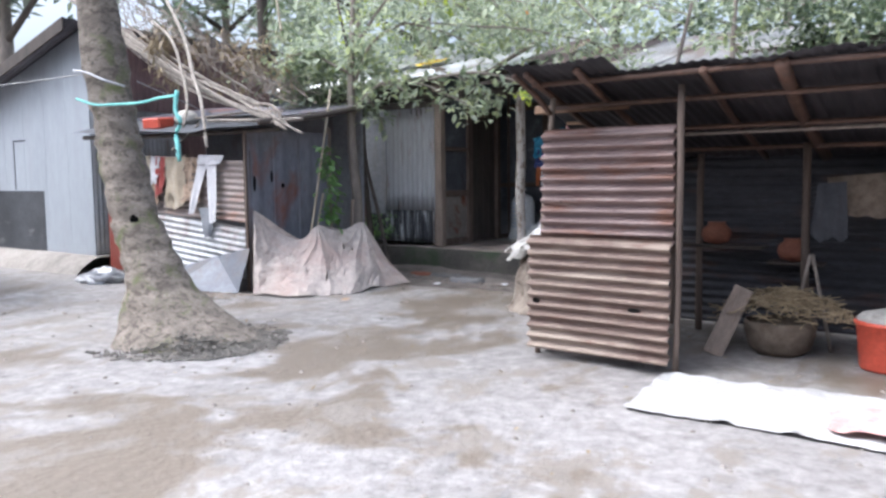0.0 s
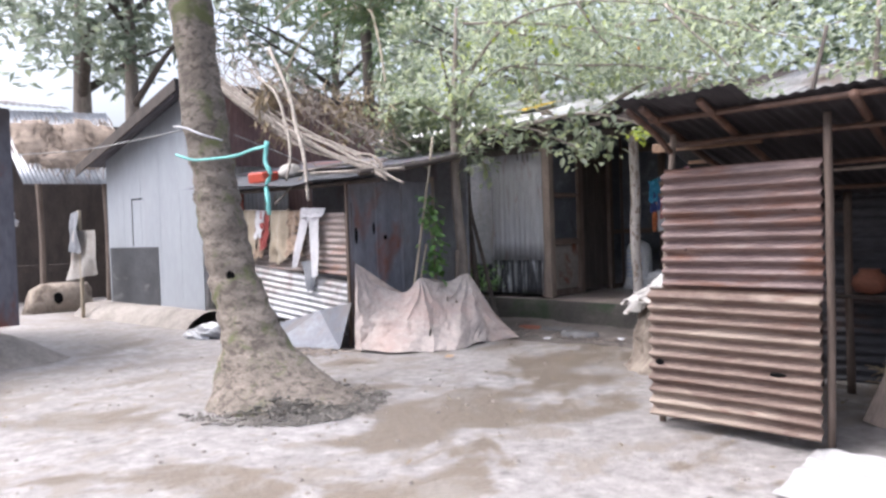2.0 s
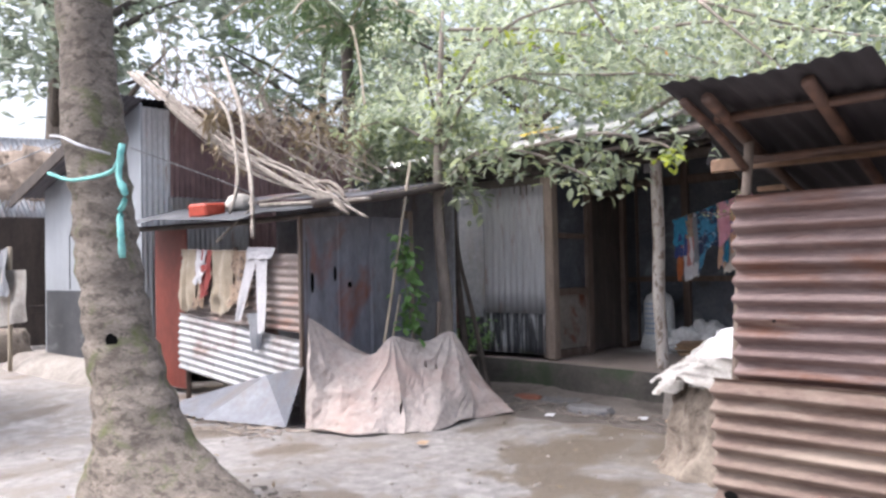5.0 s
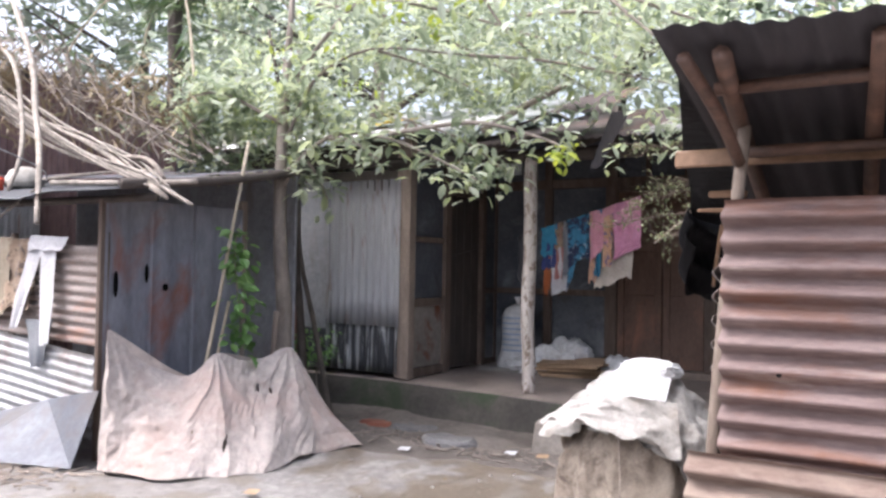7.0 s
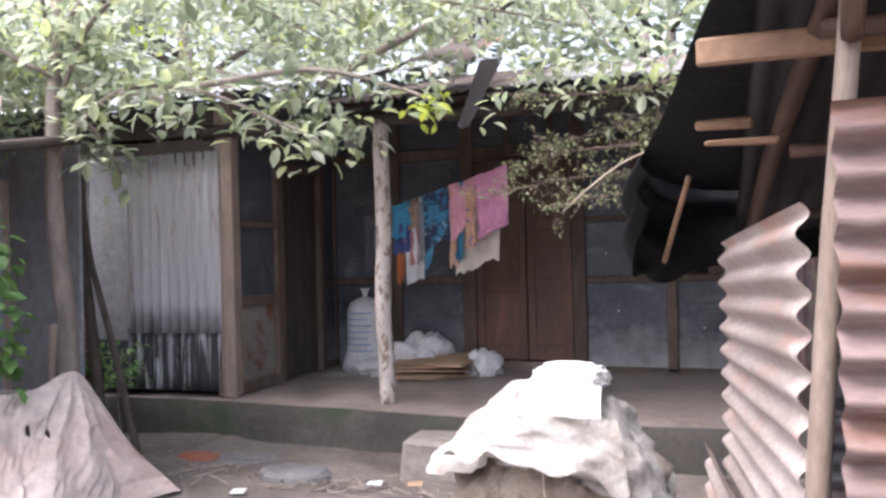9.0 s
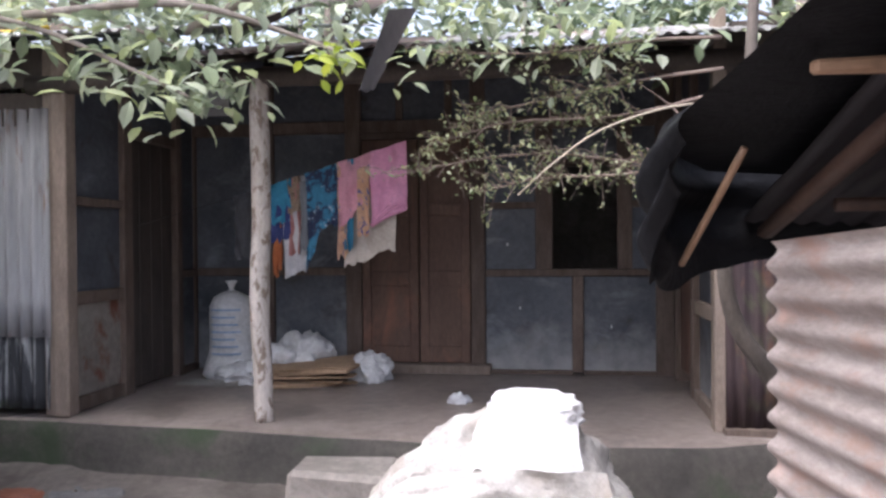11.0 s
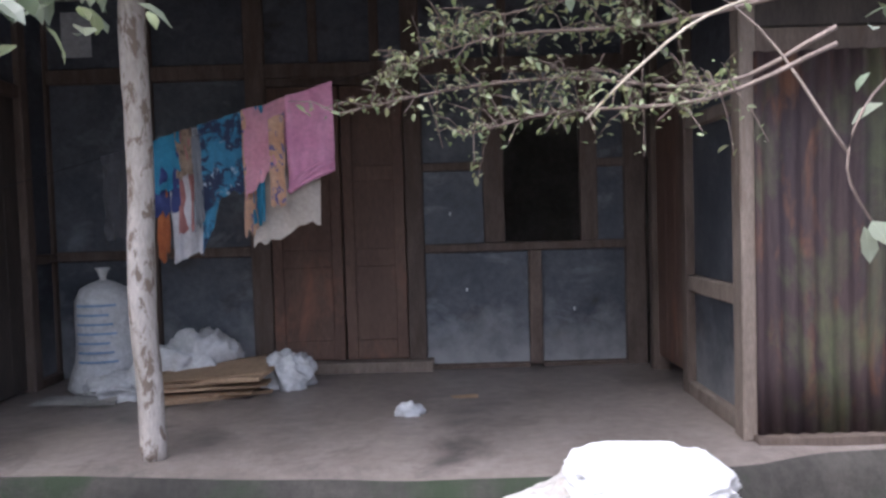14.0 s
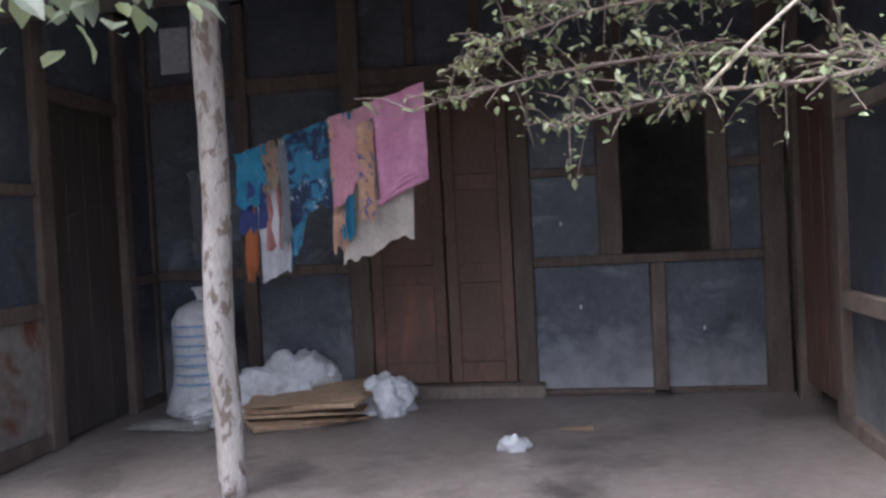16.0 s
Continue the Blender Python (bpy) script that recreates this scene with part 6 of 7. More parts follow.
# plain walls behind the walker, closing the yard
tagged(box("wall_behind", -10.0, 6.0, -4.6, -4.5, 0, 2.6, M_mud, bevel=0), "plain mud wall closing the yard", "wall", kind="structure")
tagged(box("wall_beside", 5.0, 5.1, -4.5, 9.0, 0, 2.6, M_mud, bevel=0), "plain mud wall closing the yard", "wall", kind="structure")

# ================================================================ coconut palm in the yard
palm = thing("palm_trunk", "leaning grey palm trunk with flared mossy foot", "palm tree", (-5.75, 3.95, 0))
line_p = smooth_line([(-5.72, 3.92, -0.05), (-5.86, 3.95, 0.22), (-6.08, 3.98, 0.55), (-6.33, 4.0, 1.0), (-6.55, 4.0, 1.6), (-6.67, 4.0, 2.2), (-6.86, 4.0, 3.5), (-7.0, 4.02, 5.2), (-7.05, 4.05, 7.2)], 10)
tv, tf = [], []
S = 28
for i, p in enumerate(line_p):
    z = p.z
    r = float(np.interp(z, [-0.05, 0.12, 0.35, 0.6, 1.0, 2.2, 3.5, 7.2], [0.52, 0.40, 0.30, 0.245, 0.20, 0.185, 0.17, 0.15]))
    ring = 0.010 * math.sin(z * 42 + 2 * noise.noise(Vector((z * 2, 0, 0)))) + 0.008 * math.sin(z * 23)
    for k in range(S):
        th = 2 * math.pi * k / S
        q = noise.noise(Vector((math.cos(th) * 1.5, math.sin(th) * 1.5, z * 2.5)))
        q2 = noise.noise(Vector((math.cos(th) * 5, math.sin(th) * 5, z * 7)))
        flare = 0.30 * max(0, math.cos(th - 0.45)) ** 3 * max(0, 1 - z / 0.45) ** 1.5 if z < 0.45 else 0
        rr = r + ring * (z > 0.3) + 0.03 * q * (1 + 2 * max(0, 0.5 - z)) + 0.012 * q2 + flare
        tv.append((p.x + math.cos(th) * rr, p.y + math.sin(th) * rr, p.z))
tf = [(i * S + k, i * S + (k + 1) % S, (i + 1) * S + (k + 1) % S, (i + 1) * S + k) for i in range(len(line_p) - 1) for k in range(S)]
under(raw("trunk", tv, tf, M_bark, smooth=True), palm)
v, f = sack_lathe(0, 0, 0, [(0.035, -0.002), (0.03, 0.004)], 9, 1.0, 1.2, amp=0.008, n=12)
hole = raw("knot_hole", [(-6.33 + 0.155 + p[2] * 0.6 + p[0] * 0.5, 4.0 - 0.135 - p[2] * 0.6 + p[0] * 0.8, 1.0 + p[1]) for p in v], f, M_hole)
under(hole, palm)
pal_l = []
for k in range(16):
    a = k * 2.4
    tilt = rng.uniform(-0.2, 0.9)
    base = Vector((-7.05, 4.05, 7.2))
    d = Vector((math.cos(a), math.sin(a), 0))
    pts = [base + d * (3.3 * s) + Vector((0, 0, tilt * 2.0 * s - 2.6 * s * s)) for s in np.linspace(0, 1, 8)]
    v, f = tube(pts, [0.04 - 0.004 * i for i in range(8)], 5)
    under(raw("frond_stem", v, f, M_bamboo, smooth=True), palm)
    for s in np.linspace(0.12, 1, 44):
        p = base + d * (3.3 * s) + Vector((0, 0, tilt * 2.0 * s - 2.6 * s * s))
        pal_l += [p, p]
leaf_ob("fronds", [tuple(p) for p in pal_l], 0.75, L_palm, palm, aspect=0.07, droop=0.5)
chunks = []
for k in range(1500):
    a, r = rng.gauss(-0.1, 0.75), rng.uniform(0.30, 1.05)
    p = Vector((-5.65 + r * math.cos(a) * 0.8, 3.98 + r * math.sin(a) * 0.75, 0.0))
    p.z = ground_height(p.x, p.y) + 0.012 + 0.30 * max(0, 0.80 - r) ** 1.3
    b = rng.uniform(0, 6.28)
    l = rng.uniform(0.02, 0.08)
    chunks.append(tube([p, p + Vector((math.cos(b) * l, math.sin(b) * l, 0.004))], rng.uniform(0.003, 0.008), 4))
tagged(raw("bark_litter", *join(chunks), M_chaff), "crumbled bark and chaff round the palm foot", "litter", kind="stuff")
rope = thing("turquoise_rope", "turquoise rope tied round the palm trunk", "rope", (-6.4, 3.9, 2.0))
stick("loop", [(-6.72, 3.72, 2.04), (-6.50, 3.75, 1.98), (-6.25, 3.76, 1.965), (-5.7, 3.66, 1.94), (-5.2, 3.48, 1.93), (-4.69, 3.27, 1.90)], 0.011, M_rope, rope, sides=6)
stick("hanging_end", [(-4.69, 3.27, 1.93), (-4.70, 3.26, 1.80), (-4.67, 3.27, 1.72), (-4.72, 3.27, 1.64), (-4.69, 3.26, 1.55), (-4.70, 3.27, 1.46)], 0.014, M_rope, rope, sides=6, wob=0.3)
stick("upper_loop", [(-6.85, 3.78, 2.30), (-6.62, 3.76, 2.26), (-6.40, 3.80, 2.18), (-6.35, 3.95, 2.14)], 0.009, M_paper, rope, sides=6, wob=0.2)
tagged(stick("wire_line", [(-16.0, 5.2, 2.9), (-10.5, 4.4, 2.45), (-6.8, 3.85, 2.27)], 0.006, M_wire, sides=4), "thin line tied from the palm to the sheds", "line")
tagged(stick("wire_line", [(-6.4, 4.1, 2.2), (-8.0, 6.0, 2.15), (-8.8, 6.6, 2.1)], 0.005, M_wire, sides=4), "thin line from the palm to the hut roof", "line")
wsack = crumpled("white_sack", (-9.85, 5.78, 0.0), (0.34, 0.24, 0.16), 41, M_sackwhite, 0.45, 5, 2.4)
tagged(wsack, "crumpled white sack lying on the mud", "sack")

# ================================================================ citrus tree over the hut
def branch_leaves(pts, n, spread):
    P = np.array([tuple(p) for p in smooth_line(pts, 8)])
    t = nrg.uniform(0.15, 1.0, n) * (len(P) - 1)
    i = np.minimum(t.astype(int), len(P) - 2)
    q = P[i] + (P[i + 1] - P[i]) * (t - i)[:, None]
    return q + nrg.normal(size=(n, 3)) * spread


tree = thing("citrus_tree", "pale leafy tree spreading over the hut and eaves", "tree", (-7.2, 7.8, 0))
stick("trunk", [(-7.22, 7.80, -0.03), (-7.20, 7.85, 0.9), (-7.18, 7.75, 1.6), (-7.22, 7.78, 2.2), (-7.3, 7.9, 3.0), (-7.4, 8.1, 4.2)], [0.085, 0.07, 0.06, 0.055, 0.045, 0.02], M_bough, tree)
stick("trunk", [(-7.45, 8.45, -0.03), (-7.55, 8.45, 1.0), (-7.7, 8.5, 1.7), (-7.7, 8.4, 2.6), (-8.0, 8.4, 3.8)], [0.045, 0.04, 0.035, 0.03, 0.015], M_barkdark, tree)
stick("trunk", [(-7.0, 8.3, -0.03), (-7.3, 8.4, 0.8), (-7.6, 8.48, 1.6), (-7.65, 8.5, 2.4)], [0.028, 0.026, 0.022, 0.018], M_barkdark, tree)
limbs = [
    ([(-7.22, 7.78, 2.1), (-6.95, 7.75, 2.35), (-6.85, 7.85, 2.20), (-6.78, 7.9, 2.02)], 95, 0.10),
    ([(-7.2, 7.75, 2.2), (-6.6, 7.7, 2.52), (-6.0, 7.7, 2.46), (-5.45, 7.75, 2.22), (-5.2, 7.7, 2.10)], 170, 0.11),
    ([(-6.6, 7.7, 2.5), (-6.3, 7.6, 2.45), (-6.0, 7.55, 2.28)], 70, 0.10),
    ([(-6.0, 7.7, 2.5), (-5.3, 7.8, 2.55), (-4.8, 7.95, 2.42), (-4.55, 7.8, 2.30)], 60, 0.08),
    ([(-7.2, 7.8, 2.5), (-6.8, 7.7, 3.0), (-6.2, 7.7, 3.2), (-5.4, 7.9, 3.1)], 260, 0.20),
    ([(-7.25, 7.8, 2.7), (-7.9, 7.6, 3.0), (-8.6, 7.5, 2.8)], 260, 0.2),
    ([(-7.3, 7.9, 3.0), (-6.6, 8.1, 3.8), (-5.6, 8.2, 3.9), (-4.6, 8.4, 3.7)], 320, 0.26),
]
pts_all = []
for pts, n, s in limbs:
    stick("limb", pts, [0.022, 0.007], M_bough, tree, sides=6)
    pts_all.append(branch_leaves(pts, n, s))
leaf_ob("spray", np.concatenate(pts_all), 0.125, L_citrus, tree, aspect=0.46, normal_up=0.75, shaped=True)
leaf_ob("crown", np.concatenate([blob_points(5600, (-8.8, 10.3, 4.1), (2.5, 0.8, 1.5), 120, 0.19), blob_points(4200, (-5.9, 10.8, 4.3), (1.9, 0.8, 0.9), 100, 0.22), blob_points(2600, (-7.9, 8.0, 2.8), (1.1, 0.35, 0.40), 50, 0.13)]), 0.10, L_citrus, tree, aspect=0.45, normal_up=0.72, shaped=True)
over = []
for a, b in (((-7.4, 8.1, 4.0), (-4.6, 9.7, 3.25)), ((-7.3, 8.2, 3.9), (-5.6, 9.6, 3.2)), ((-5.6, 9.0, 3.75), (-3.6, 9.8, 3.35))):
    a, b = Vector(a), Vector(b)
    pts = [a, a.lerp(b, 0.35) + Vector((0, 0, 0.15)), a.lerp(b, 0.7) + Vector((0, 0, 0.12)), b]
    stick("limb", pts, [0.022, 0.007], M_bough, tree, sides=6)
    over.append(branch_leaves(pts, 420, 0.19))
leaf_ob("spray", np.concatenate(over), 0.10, L_citrus, tree, aspect=0.45, normal_up=0.6, shaped=True)
leaf_ob("young_leaves", np.concatenate([branch_leaves([(-4.62, 7.75, 2.32), (-4.5, 7.7, 2.22)], 26, 0.045), blob_points(180, (-6.6, 8.2, 3.2), (1.6, 0.8, 0.6), 14, 0.10)]), 0.085, L_yellow, tree, aspect=0.45, shaped=True)
for p in ((-4.96, 8.2, 3.13), (-4.82, 8.2, 3.21), (-4.80, 8.2, 3.03)):
    v, f = sack_lathe(p[0], p[1], p[2], [(0.004, 0), (0.016, 0.006), (0.02, 0.02), (0.015, 0.034), (0.004, 0.04)], 3, amp=0.002, n=12)
    under(raw("fruit", v, f, surf("orange_fruit", (0.75, 0.20, 0.04), (0.85, 0.28, 0.06), 8, rough=0.5, bump=0.1), smooth=True), tree)

front = []
for pts, n, w in (([(-5.4, 7.9, 3.1), (-4.9, 8.1, 3.05), (-4.3, 8.2, 2.9), (-3.7, 8.2, 2.72)], 330, 0.17), ([(-4.6, 8.4, 3.7), (-4.2, 8.2, 3.3), (-3.8, 8.1, 2.9), (-3.55, 8.05, 2.5)], 260, 0.15),
                  ([(-5.6, 8.2, 3.9), (-5.3, 8.3, 3.4), (-4.9, 8.4, 3.05), (-4.6, 8.45, 2.85)], 300, 0.17), ([(-4.6, 8.4, 3.7), (-4.0, 8.5, 3.4), (-3.4, 8.5, 3.15), (-2.9, 8.4, 3.0)], 330, 0.20),
                  ([(-6.2, 7.7, 3.2), (-6.0, 8.0, 3.15), (-5.7, 8.3, 3.0), (-5.45, 8.45, 2.85)], 200, 0.14)):
    stick("limb", pts, [0.016, 0.005], M_bough, tree, sides=6)
    front.append(branch_leaves(pts, n, w))
leaf_ob("spray", np.concatenate(front), 0.10, L_citrus, tree, aspect=0.46, normal_up=0.7, shaped=True)

# leafy bough hanging at the eaves' near end
bough = thing("eaves_bough", "broad-leaved bough hanging below the eaves", "bough", (-5.3, 8.2, 2.4))
stick("stem", [(-6.3, 8.3, 2.75), (-5.8, 8.15, 2.58), (-5.45, 8.05, 2.42), (-5.15, 7.98, 2.22)], [0.014, 0.005], M_bough, bough, sides=6)
leaf_ob("leaves", branch_leaves([(-5.8, 8.15, 2.58), (-5.45, 8.05, 2.36), (-5.12, 7.98, 2.14)], 140, 0.09), 0.11, L_citrus, bough, aspect=0.48, normal_up=0.8, droop=0.6, shaped=True)

# vine and stakes behind the cloth
vine = thing("climbing_vine", "fresh green vine climbing a thin stake", "vine", (-7.05, 7.15, 0))
stick("stem", [(-7.02, 7.2, 0.0), (-7.0, 7.15, 0.8), (-7.0, 7.05, 1.5), (-7.0, 7.1, 1.75)], 0.008, M_bough, vine, sides=5)
leaf_ob("leaves", branch_leaves([(-7.0, 7.2, 0.45), (-6.98, 7.15, 0.9), (-6.97, 7.05, 1.35), (-6.98, 7.08, 1.68)], 150, 0.062), 0.095, L_vine, vine, aspect=0.7, normal_up=0.6, droop=0.5, shaped=True)
tagged(stick("bamboo_stake", [(-7.1, 6.72, 0.0), (-7.02, 6.92, 1.2), (-6.98, 7.15, 2.42)], 0.014, M_bamboo), "tall thin bamboo stake leaning behind the cloth", "stake", group="stakes")
tagged(stick("bamboo_stake", [(-7.15, 6.85, 0.0), (-7.05, 7.05, 1.15)], 0.012, M_bamboo), "short thin bamboo stake behind the cloth", "stake", group="stakes")
tagged(stick("split_stake", [(-7.0, 7.45, 0.0), (-6.97, 7.5, 1.06)], 0.025, M_timberpale, sides=5), "split pale timber stake in the ground", "stake")

# ================================================================ bush leaning out from behind the shed
bush = thing("thorny_bush", "straggling bush with thin twigs and small leaves", "bush", (-2.65, 8.0, 0))
stick("trunk", [(-2.48, 7.32, -0.03), (-2.63, 7.28, 0.55), (-2.72, 7.25, 0.78), (-2.85, 7.25, 0.98), (-2.96, 7.25, 1.14), (-3.0, 7.26, 1.4), (-2.88, 7.45, 1.9), (-2.74, 7.8, 3.0)], [0.036, 0.036, 0.034, 0.033, 0.03, 0.028, 0.024, 0.018], M_barkdark, bush)
stick("trunk", [(-2.05, 8.3, -0.03), (-2.10, 8.3, 0.7), (-2.30, 8.3, 1.25), (-2.42, 8.25, 1.8), (-2.46, 8.2, 2.5), (-2.45, 8.3, 3.3)], [0.034, 0.032, 0.03, 0.03, 0.03, 0.018], M_bough, bush)
stick("trunk", [(-2.1, 8.0, -0.03), (-2.12, 8.0, 0.55), (-2.32, 8.0, 1.3), (-2.3, 8.0, 2.2)], [0.034, 0.034, 0.03, 0.018], M_bough, bush)
bl = [
    [(-2.82, 7.9, 1.95), (-3.15, 8.0, 1.80), (-3.6, 8.15, 1.86), (-4.0, 8.2, 1.84), (-4.38, 8.2, 1.77)],
    [(-2.83, 8.0, 2.1), (-3.3, 8.1, 2.02), (-3.8, 8.2, 2.02), (-4.15, 8.2, 1.93)],
    [(-2.85, 8.0, 2.2), (-3.2, 8.1, 2.18), (-3.65, 8.2, 2.12), (-4.0, 8.25, 2.06)],
    [(-2.82, 7.9, 1.9), (-3.2, 7.95, 1.75), (-3.65, 8.1, 1.74), (-3.95, 8.15, 1.68)],
    [(-2.85, 8.05, 2.35), (-3.2, 8.05, 2.35), (-3.6, 8.0, 2.30), (-4.1, 8.0, 2.32)],
]
stick("branch", [(-2.86, 7.75, 1.55), (-3.02, 8.0, 1.98), (-3.3, 8.15, 2.25)], [0.0055, 0.0025], M_twig, bush, sides=6, wob=0.1)
twp, chunks = [], []
for b in bl:
    stick("branch", b, [0.009, 0.003], M_twig, bush, sides=6, wob=0.1)
    P = smooth_line(b, 10)
    for k in range(62):
        p = P[rng.randrange(8, len(P))]
        d = Vector((rng.uniform(-1, 0.3), rng.uniform(-0.7, 0.7), rng.uniform(-0.5, 0.6))).normalized() * rng.uniform(0.06, 0.20)
        m = p + d * 0.5 + Vector((0, 0, 0.02))
        chunks.append(tube([p, m, p + d], [0.0028, 0.002, 0.0014], 4))
        for s in np.linspace(0.25, 1.0, rng.randrange(5, 9)):
            twp.append(p + d * s + Vector([rng.gauss(0, 0.012) for _ in range(3)]))
v, f = join(chunks)
under(tagged(raw("twig_tangle", v, f, M_twig), kind="stuff"), bush)
leaf_ob("small_leaves", [tuple(p) for p in twp], 0.027, L_bush, bush, aspect=0.44, normal_up=0.6, jitter=0.65, shaped=True)
leaf_ob("broad_leaves", np.concatenate([branch_leaves([(-2.9, 8.0, 2.35), (-3.5, 7.95, 2.42), (-4.15, 7.95, 2.34)], 150, 0.10), blob_points(1500, (-1.9, 8.45, 2.85), (1.0, 0.35, 0.55), 60, 0.13)]), 0.085, L_citrus, bush, aspect=0.5, normal_up=0.7, shaped=True)
leaf_ob("broad_leaves", blob_points(3400, (-0.7, 8.7, 3.0), (1.9, 0.4, 0.6), 100, 0.17), 0.085, L_deep, bush, aspect=0.5, normal_up=0.7, shaped=True)
stick("pale_shoot", [(-2.90, 7.6, 1.98), (-3.15, 7.45, 1.95), (-3.42, 7.3, 1.85), (-3.60, 7.22, 1.72), (-3.72, 7.18, 1.61)], [0.0045, 0.003], M_bamboo, bush, sides=5, wob=0)
leaf_ob("shoot_leaves", [(-3.70, 7.19, 1.64), (-3.71, 7.19, 1.65), (-3.66, 7.2, 1.67), (-3.45, 7.3, 1.85), (-3.3, 7.38, 1.9)], 0.04, L_bush, bush, aspect=0.45, shaped=True)
stick("hanging_shoot", [(-3.0, 7.1, 1.75), (-3.2, 7.0, 1.62), (-3.27, 6.96, 1.48), (-3.22, 6.95, 1.36)], [0.004, 0.0025], M_twig, bush, sides=5)
leaf_ob("shoot_leaves", [(-3.22, 6.95, 1.36), (-3.23, 6.95, 1.38), (-3.25, 6.94, 1.37), (-3.2, 6.96, 1.6), (-3.22, 6.97, 1.66), (-3.18, 6.97, 1.7), (-3.2, 7.0, 1.75), (-3.12, 7.0, 1.78)], 0.06, L_citrus, bush, aspect=0.5, shaped=True)
tagged(raw("blue_bag", *sack_lathe(-1.93, 8.2, 1.22, [(0.03, 0.0), (0.10, 0.03), (0.12, 0.1), (0.06, 0.18), (0.02, 0.22)], 210, amp=0.03), M_blue, smooth=True), "blue plastic bag caught on the bush stems", "bag")

# ================================================================ leafy tree over the right wing
side_tree = thing("spreading_tree", "leafy tree spreading low over the house roof", "tree", (2.5, 10.6, 0))
stick("trunk", [(2.5, 10.6, -0.1), (2.35, 10.6, 1.6), (2.2, 10.6, 3.0), (1.7, 10.6, 4.2)], [0.12, 0.10, 0.08, 0.04], M_barkdark, side_tree)
side_pts = []
for a, b, n in (((2.2, 10.6, 3.0), (-2.6, 9.9, 3.25), 1200), ((2.0, 10.6, 3.5), (-1.4, 9.6, 3.05), 1100), ((1.9, 10.6, 3.8), (-3.6, 10.3, 3.55), 1300), ((2.2, 10.6, 2.9), (0.6, 9.3, 2.95), 700), ((2.1, 10.5, 3.2), (3.6, 9.4, 3.0), 600), ((1.8, 10.6, 4.0), (-0.6, 10.3, 4.1), 900)):
    a, b = Vector(a), Vector(b)
    pts = [a, a.lerp(b, 0.35) + Vector((0, 0, 0.2)), a.lerp(b, 0.7) + Vector((0, 0, 0.15)), b]
    stick("limb", pts, [0.035, 0.008], M_bough, side_tree, sides=6)
    side_pts.append(branch_leaves(pts, n, 0.24))
leaf_ob("crown", np.concatenate(side_pts), 0.10, L_deep, side_tree, aspect=0.45, normal_up=0.6, shaped=True)

# ================================================================ woods behind and at the sides
def far_tree(x, y, h, r, lean=0.0, leafsize=0.30, n=2600, trunk_r=0.14, base=0.35, leaf=L_wood):
    t = thing("woodland_tree", "hazy grey-green tree standing behind the houses", "tree", (x, y, 0), group="trees behind the houses")
    stick("trunk", [(x, y, -0.1), (x + lean * 0.4, y, h * 0.4), (x + lean, y, h * 0.85)], [trunk_r, trunk_r * 0.75, trunk_r * 0.3], M_bough, t, sides=8)
    for k in range(5):
        a = rng.uniform(0, 6.28)
        z = h * rng.uniform(0.4, 0.75)
        stick("limb", [(x + lean * z / h, y, z), (x + math.cos(a) * r * 0.5, y + math.sin(a) * r * 0.5, z + h * 0.1), (x + math.cos(a) * r * 0.85, y + math.sin(a) * r * 0.85, z + h * 0.15)], [trunk_r * 0.4, trunk_r * 0.1], M_barkdark, t, sides=6)
    leaf_ob("crown", blob_points(n, (x + lean * 0.7, y, h * (base + 1) / 2), (r, r, h * (1 - base) / 2), int(34 + n / 60), r * 0.16, shell=0.4), leafsize, leaf, t, aspect=0.5, normal_up=0.62)
    return t


for x, y, h, r in ((-9.5, 12.0, 6.2, 2.2), (-6.6, 14.6, 7.2, 2.5), (-3.6, 15.2, 7.0, 2.4), (-0.6, 15.0, 6.6, 2.4), (2.4, 14.6, 6.4, 2.3), (5.2, 13.0, 6.4, 2.4), (-12.2, 13.5, 7.0, 2.3),
                   (-8.2, 18.5, 9.5, 3.2), (-4.0, 19.5, 9.5, 3.3), (0.5, 19.5, 9.0, 3.3), (4.5, 18.5, 9.0, 3.2), (8.5, 15.5, 8.5, 3.0), (9.5, 10.0, 7.5, 2.6), (-13.5, 18.0, 9.5, 3.0)):
    far_tree(x, y, h, r, rng.uniform(-0.4, 0.4), 0.26 if y < 16 else 0.36, 1500 if y < 16 else 800, base=0.22, leaf=L_deep if x > -6.5 else L_wood)
for x, y, h, r, tr_ in ((-24.0, 11.5, 13.0, 3.6, 0.30), (-29.0, 12.0, 14.0, 4.0, 0.45), (-20.0, 16.0, 11.0, 3.2, 0.2)):
    far_tree(x, y, h, r, rng.uniform(-0.6, 0.6), 0.42, 2600, trunk_r=tr_, base=0.5)
hedge_pts = np.concatenate([blob_points(1800, (x, y, 2.0), (3.2, 1.0, 2.0), 60, 0.5, shell=0.2) for x, y in ((-32, 15), (-27, 16), (-22, 18), (-17, 15.5), (-11, 21), (-5, 22.5), (1, 22.5), (7, 21), (12, 16), (12, 9))])
tagged(leaf_ob("far_undergrowth", hedge_pts, 0.42, L_wood, aspect=0.5), "dense grey-green undergrowth behind the houses", "undergrowth", kind="stuff")
palm2_l = []
far_palm = thing("young_palm", "young palm with drooping fronds behind the hut", "palm tree", (-11.5, 9.8, 0))
stick("trunk", [(-12.0, 10.6, 0), (-12.0, 10.6, 3.2), (-12.05, 10.6, 5.6)], 0.11, M_barkdark, far_palm)
chunks = []
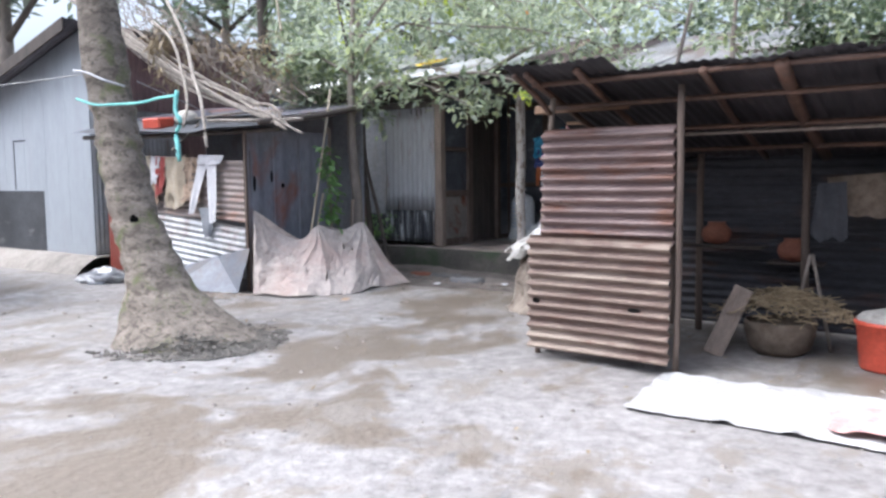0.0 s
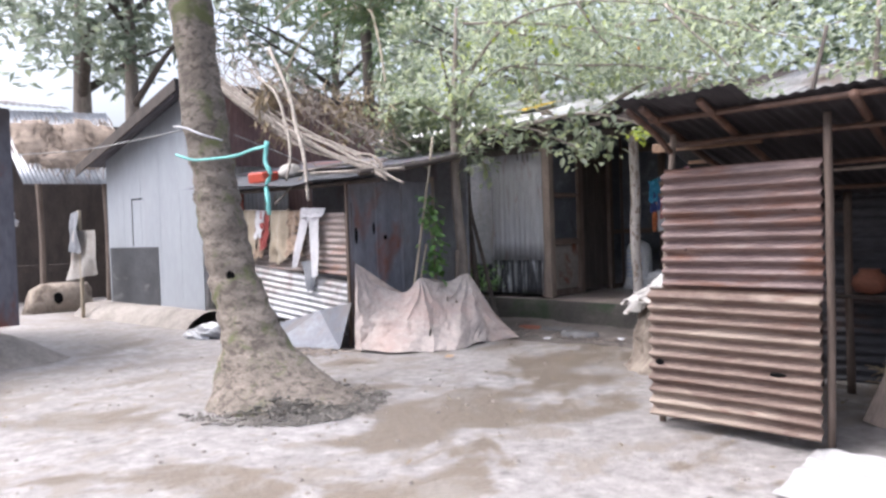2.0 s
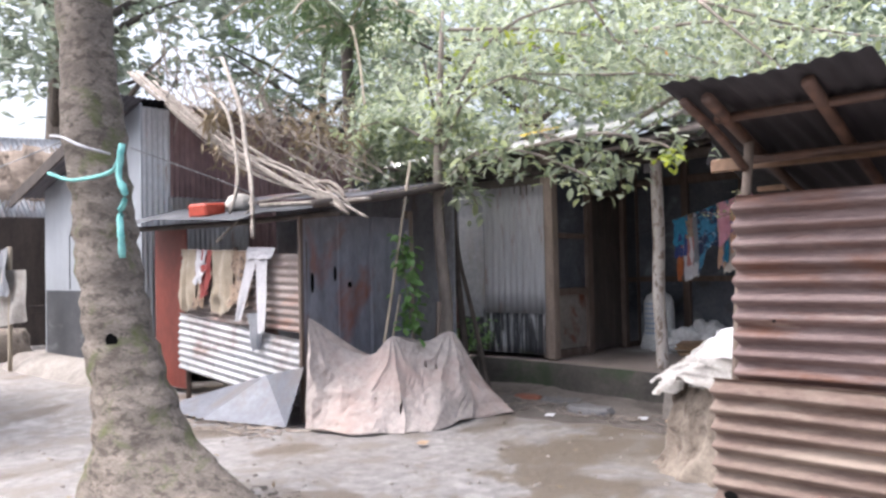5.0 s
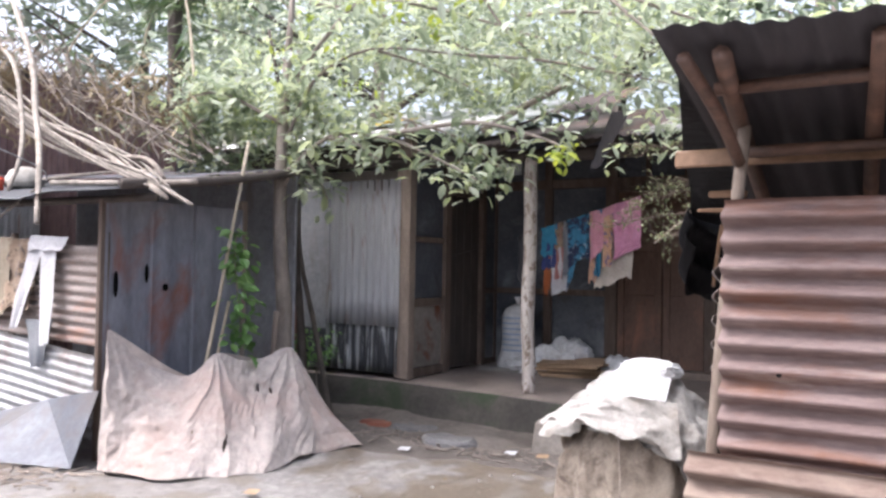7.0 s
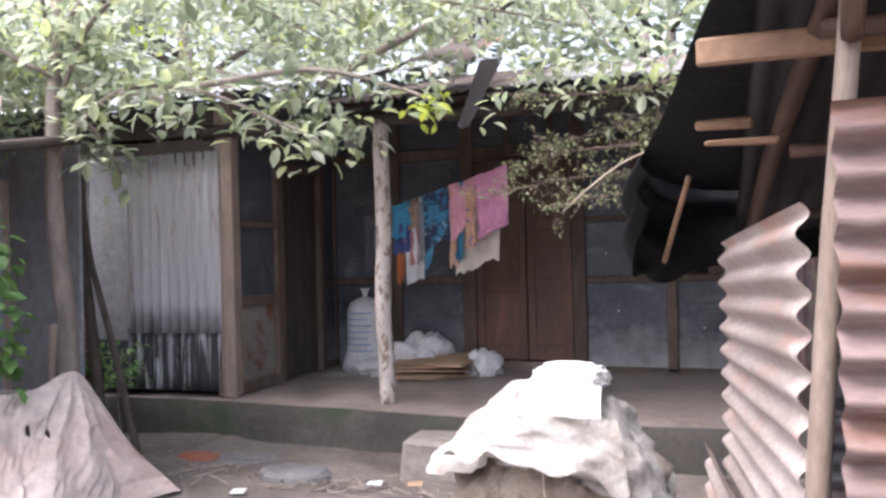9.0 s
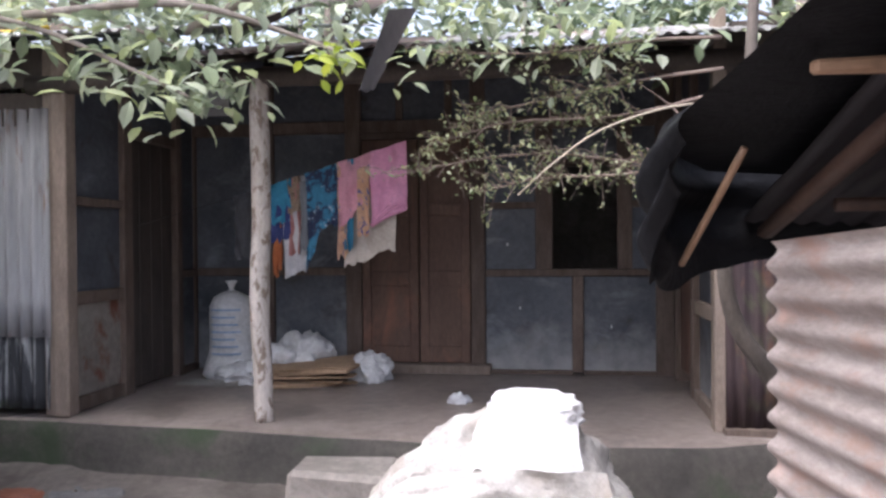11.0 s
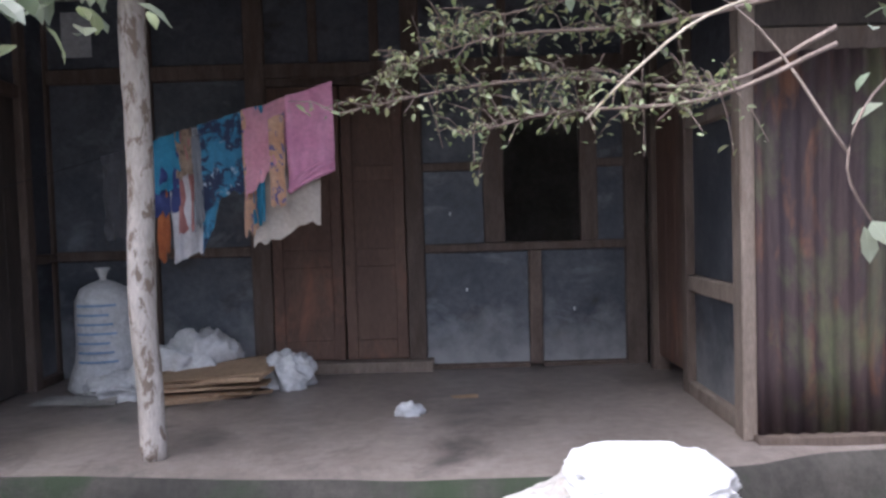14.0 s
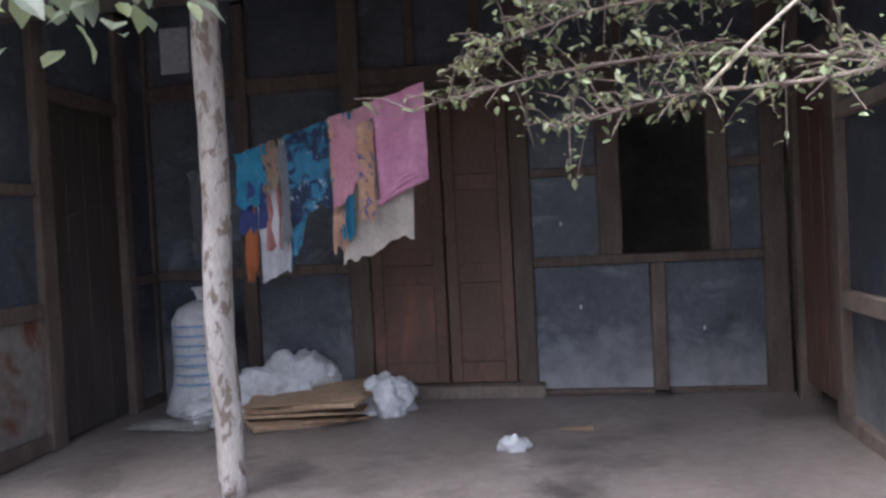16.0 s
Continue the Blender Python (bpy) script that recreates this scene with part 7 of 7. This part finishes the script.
for k in range(14):
    a = k * 2.4
    d = Vector((math.cos(a), math.sin(a), 0))
    base = Vector((-12.05, 10.6, 5.5))
    L = rng.uniform(1.6, 2.2)
    tl = rng.uniform(0.2, 1.3)
    fn = [base + d * (L * s) + Vector((0, 0, tl * L * s - 1.5 * L * s * s * 0.7)) for s in np.linspace(0, 1, 7)]
    v, f = tube(fn, 0.02, 5)
    under(raw("frond_stem", v, f, M_bamboo), far_palm)
    for s in np.linspace(0.1, 1, 40):
        p = base + d * (L * s) + Vector((0, 0, tl * L * s - 1.5 * L * s * s * 0.7))
        palm2_l += [p, p]
leaf_ob("fronds", [tuple(p) for p in palm2_l], 0.5, L_palm, far_palm, aspect=0.08, droop=0.5)

# ================================================================ damp earth along the plinth
dv, df = [], []
nx_, ny_ = 64, 14
for i in range(nx_ + 1):
    x = -7.6 + 5.2 * i / nx_
    y0 = 7.75 + 0.35 * noise.noise(Vector((x * 0.9, 2.0, 0))) + 0.12 * noise.noise(Vector((x * 4, 7.0, 0)))
    y1 = edge_y(x) - 0.02
    for j in range(ny_ + 1):
        y = y0 + (y1 - y0) * j / ny_
        lift = 0.05 * max(0, noise.noise(Vector((x * 2.2, y * 2.2, 6)))) + 0.015 * noise.noise(Vector((x * 8, y * 8, 1)))
        dv.append((x, y, ground_height(x, y) + (0.006 + max(0, lift) if j else -0.004) + 0.06 * (j / ny_) ** 3))
df = [(i * (ny_ + 1) + j, (i + 1) * (ny_ + 1) + j, (i + 1) * (ny_ + 1) + j + 1, i * (ny_ + 1) + j + 1) for i in range(nx_) for j in range(ny_)]
tagged(raw("ground_damp", dv, df, M_damp, smooth=True), "dark damp trodden earth along the plinth", "ground", kind="structure")
weed = thing("wall_weed", "small green weeds at the foot of the wall", "weeds", (-7.7, 8.75, 0.3))
stick("stem", [(-7.6, 8.82, 0.0), (-7.62, 8.8, 0.4), (-7.55, 8.78, 0.75)], 0.006, M_bough, weed, sides=5)
leaf_ob("leaves", blob_points(150, (-7.65, 8.8, 0.65), (0.25, 0.06, 0.2), 12, 0.06), 0.07, L_vine, weed, aspect=0.5, shaped=True)

# ================================================================ small litter in the yard
def flat_stone(x, y, r, h, seed, mat, nm, label):
    ob = raw(nm, *sack_lathe(x, y, ground_height(x, y) - 0.01, [(r, 0), (r * 0.98, h * 0.6), (r * 0.85, h), (0.02, h)], seed, 1.25, 0.8, amp=r * 0.25, n=20), mat, smooth=False)
    return tagged(ob, label, "stone", group="stones by the plinth")


flat_stone(-5.72, 8.22, 0.21, 0.07, 220, M_stone, "flat_stone", "flat grey stone lying before the plinth")
flat_stone(-6.22, 8.5, 0.20, 0.05, 221, M_stone, "flat_stone", "dark broken slab before the plinth")
flat_stone(-6.62, 8.45, 0.13, 0.06, 222, M_terracotta, "broken_brick", "broken red brick before the plinth")
tagged(box("step_slab", -4.99, -4.44, 8.26, 8.64, -0.02, 0.265, M_mud, None, bevel=0.03, wob=0.02), "rough mud step slab before the veranda", "step")
chunks = []
for k in range(260):
    x, y = rng.uniform(-7.0, -4.5), rng.uniform(7.9, 8.7)
    p = Vector((x, y, ground_height(x, y) + 0.012))
    b, l = rng.uniform(0, 6.28), rng.uniform(0.04, 0.22)
    chunks.append(tube([p, p + Vector((math.cos(b) * l, math.sin(b) * l, rng.uniform(0, 0.03)))], rng.uniform(0.003, 0.009), 4))
tagged(raw("stick_litter", *join(chunks), M_bough), "dark sticks and scraps before the plinth", "litter", kind="stuff")
pc = np.array([(rng.uniform(-9, 0.5), rng.uniform(0.5, 8.4), 0) for _ in range(150)])
pc[:, 2] = [ground_height(x, y) + 0.006 for x, y, _ in pc]
tagged(leaf_ob("fallen_leaves", pc, 0.045, L_dry, aspect=0.5, normal_up=1.0, droop=0.0), "small dry leaves scattered on the yard", "leaves", kind="stuff")
chunks = []
for k in range(500):
    x, y = rng.uniform(-8.5, 0.5), rng.uniform(0.6, 8.5)
    r = rng.uniform(0.006, 0.022)
    vv, f2 = sack_lathe(x, y, ground_height(x, y) - r * 0.3, [(r * 0.7, 0), (r, r * 0.4), (r * 0.5, r * 0.9)], k, amp=r * 0.3, n=6)
    chunks.append((vv, f2))
tagged(raw("pebbles", *join(chunks), M_mud), "small mud crumbs and pebbles on the yard", "pebbles", kind="stuff")
for x, y, m, nm, lb in ((-5.9, 7.75, M_paper, "paper_scrap", "white paper scrap on the mud"), (-4.9, 8.15, M_card, "card_scrap", "brown scrap on the mud"), (-5.15, 8.1, M_paper, "paper_scrap", "white plastic scrap on the mud"), (-6.0, 6.2, M_card, "card_scrap", "dry leaf scrap on the mud")):
    ob = cloth_ob(nm, m, top=[(x, y + 0.05, 0.03), (x + 0.09, y + 0.06, 0.035)], bottom=[(x, y, 0.015), (x + 0.1, y, 0.02)], nu=5, nv=3, fold=0.01, freq=1, seed=int(x * 10), hem=0)
    tagged(ob, lb, "litter")
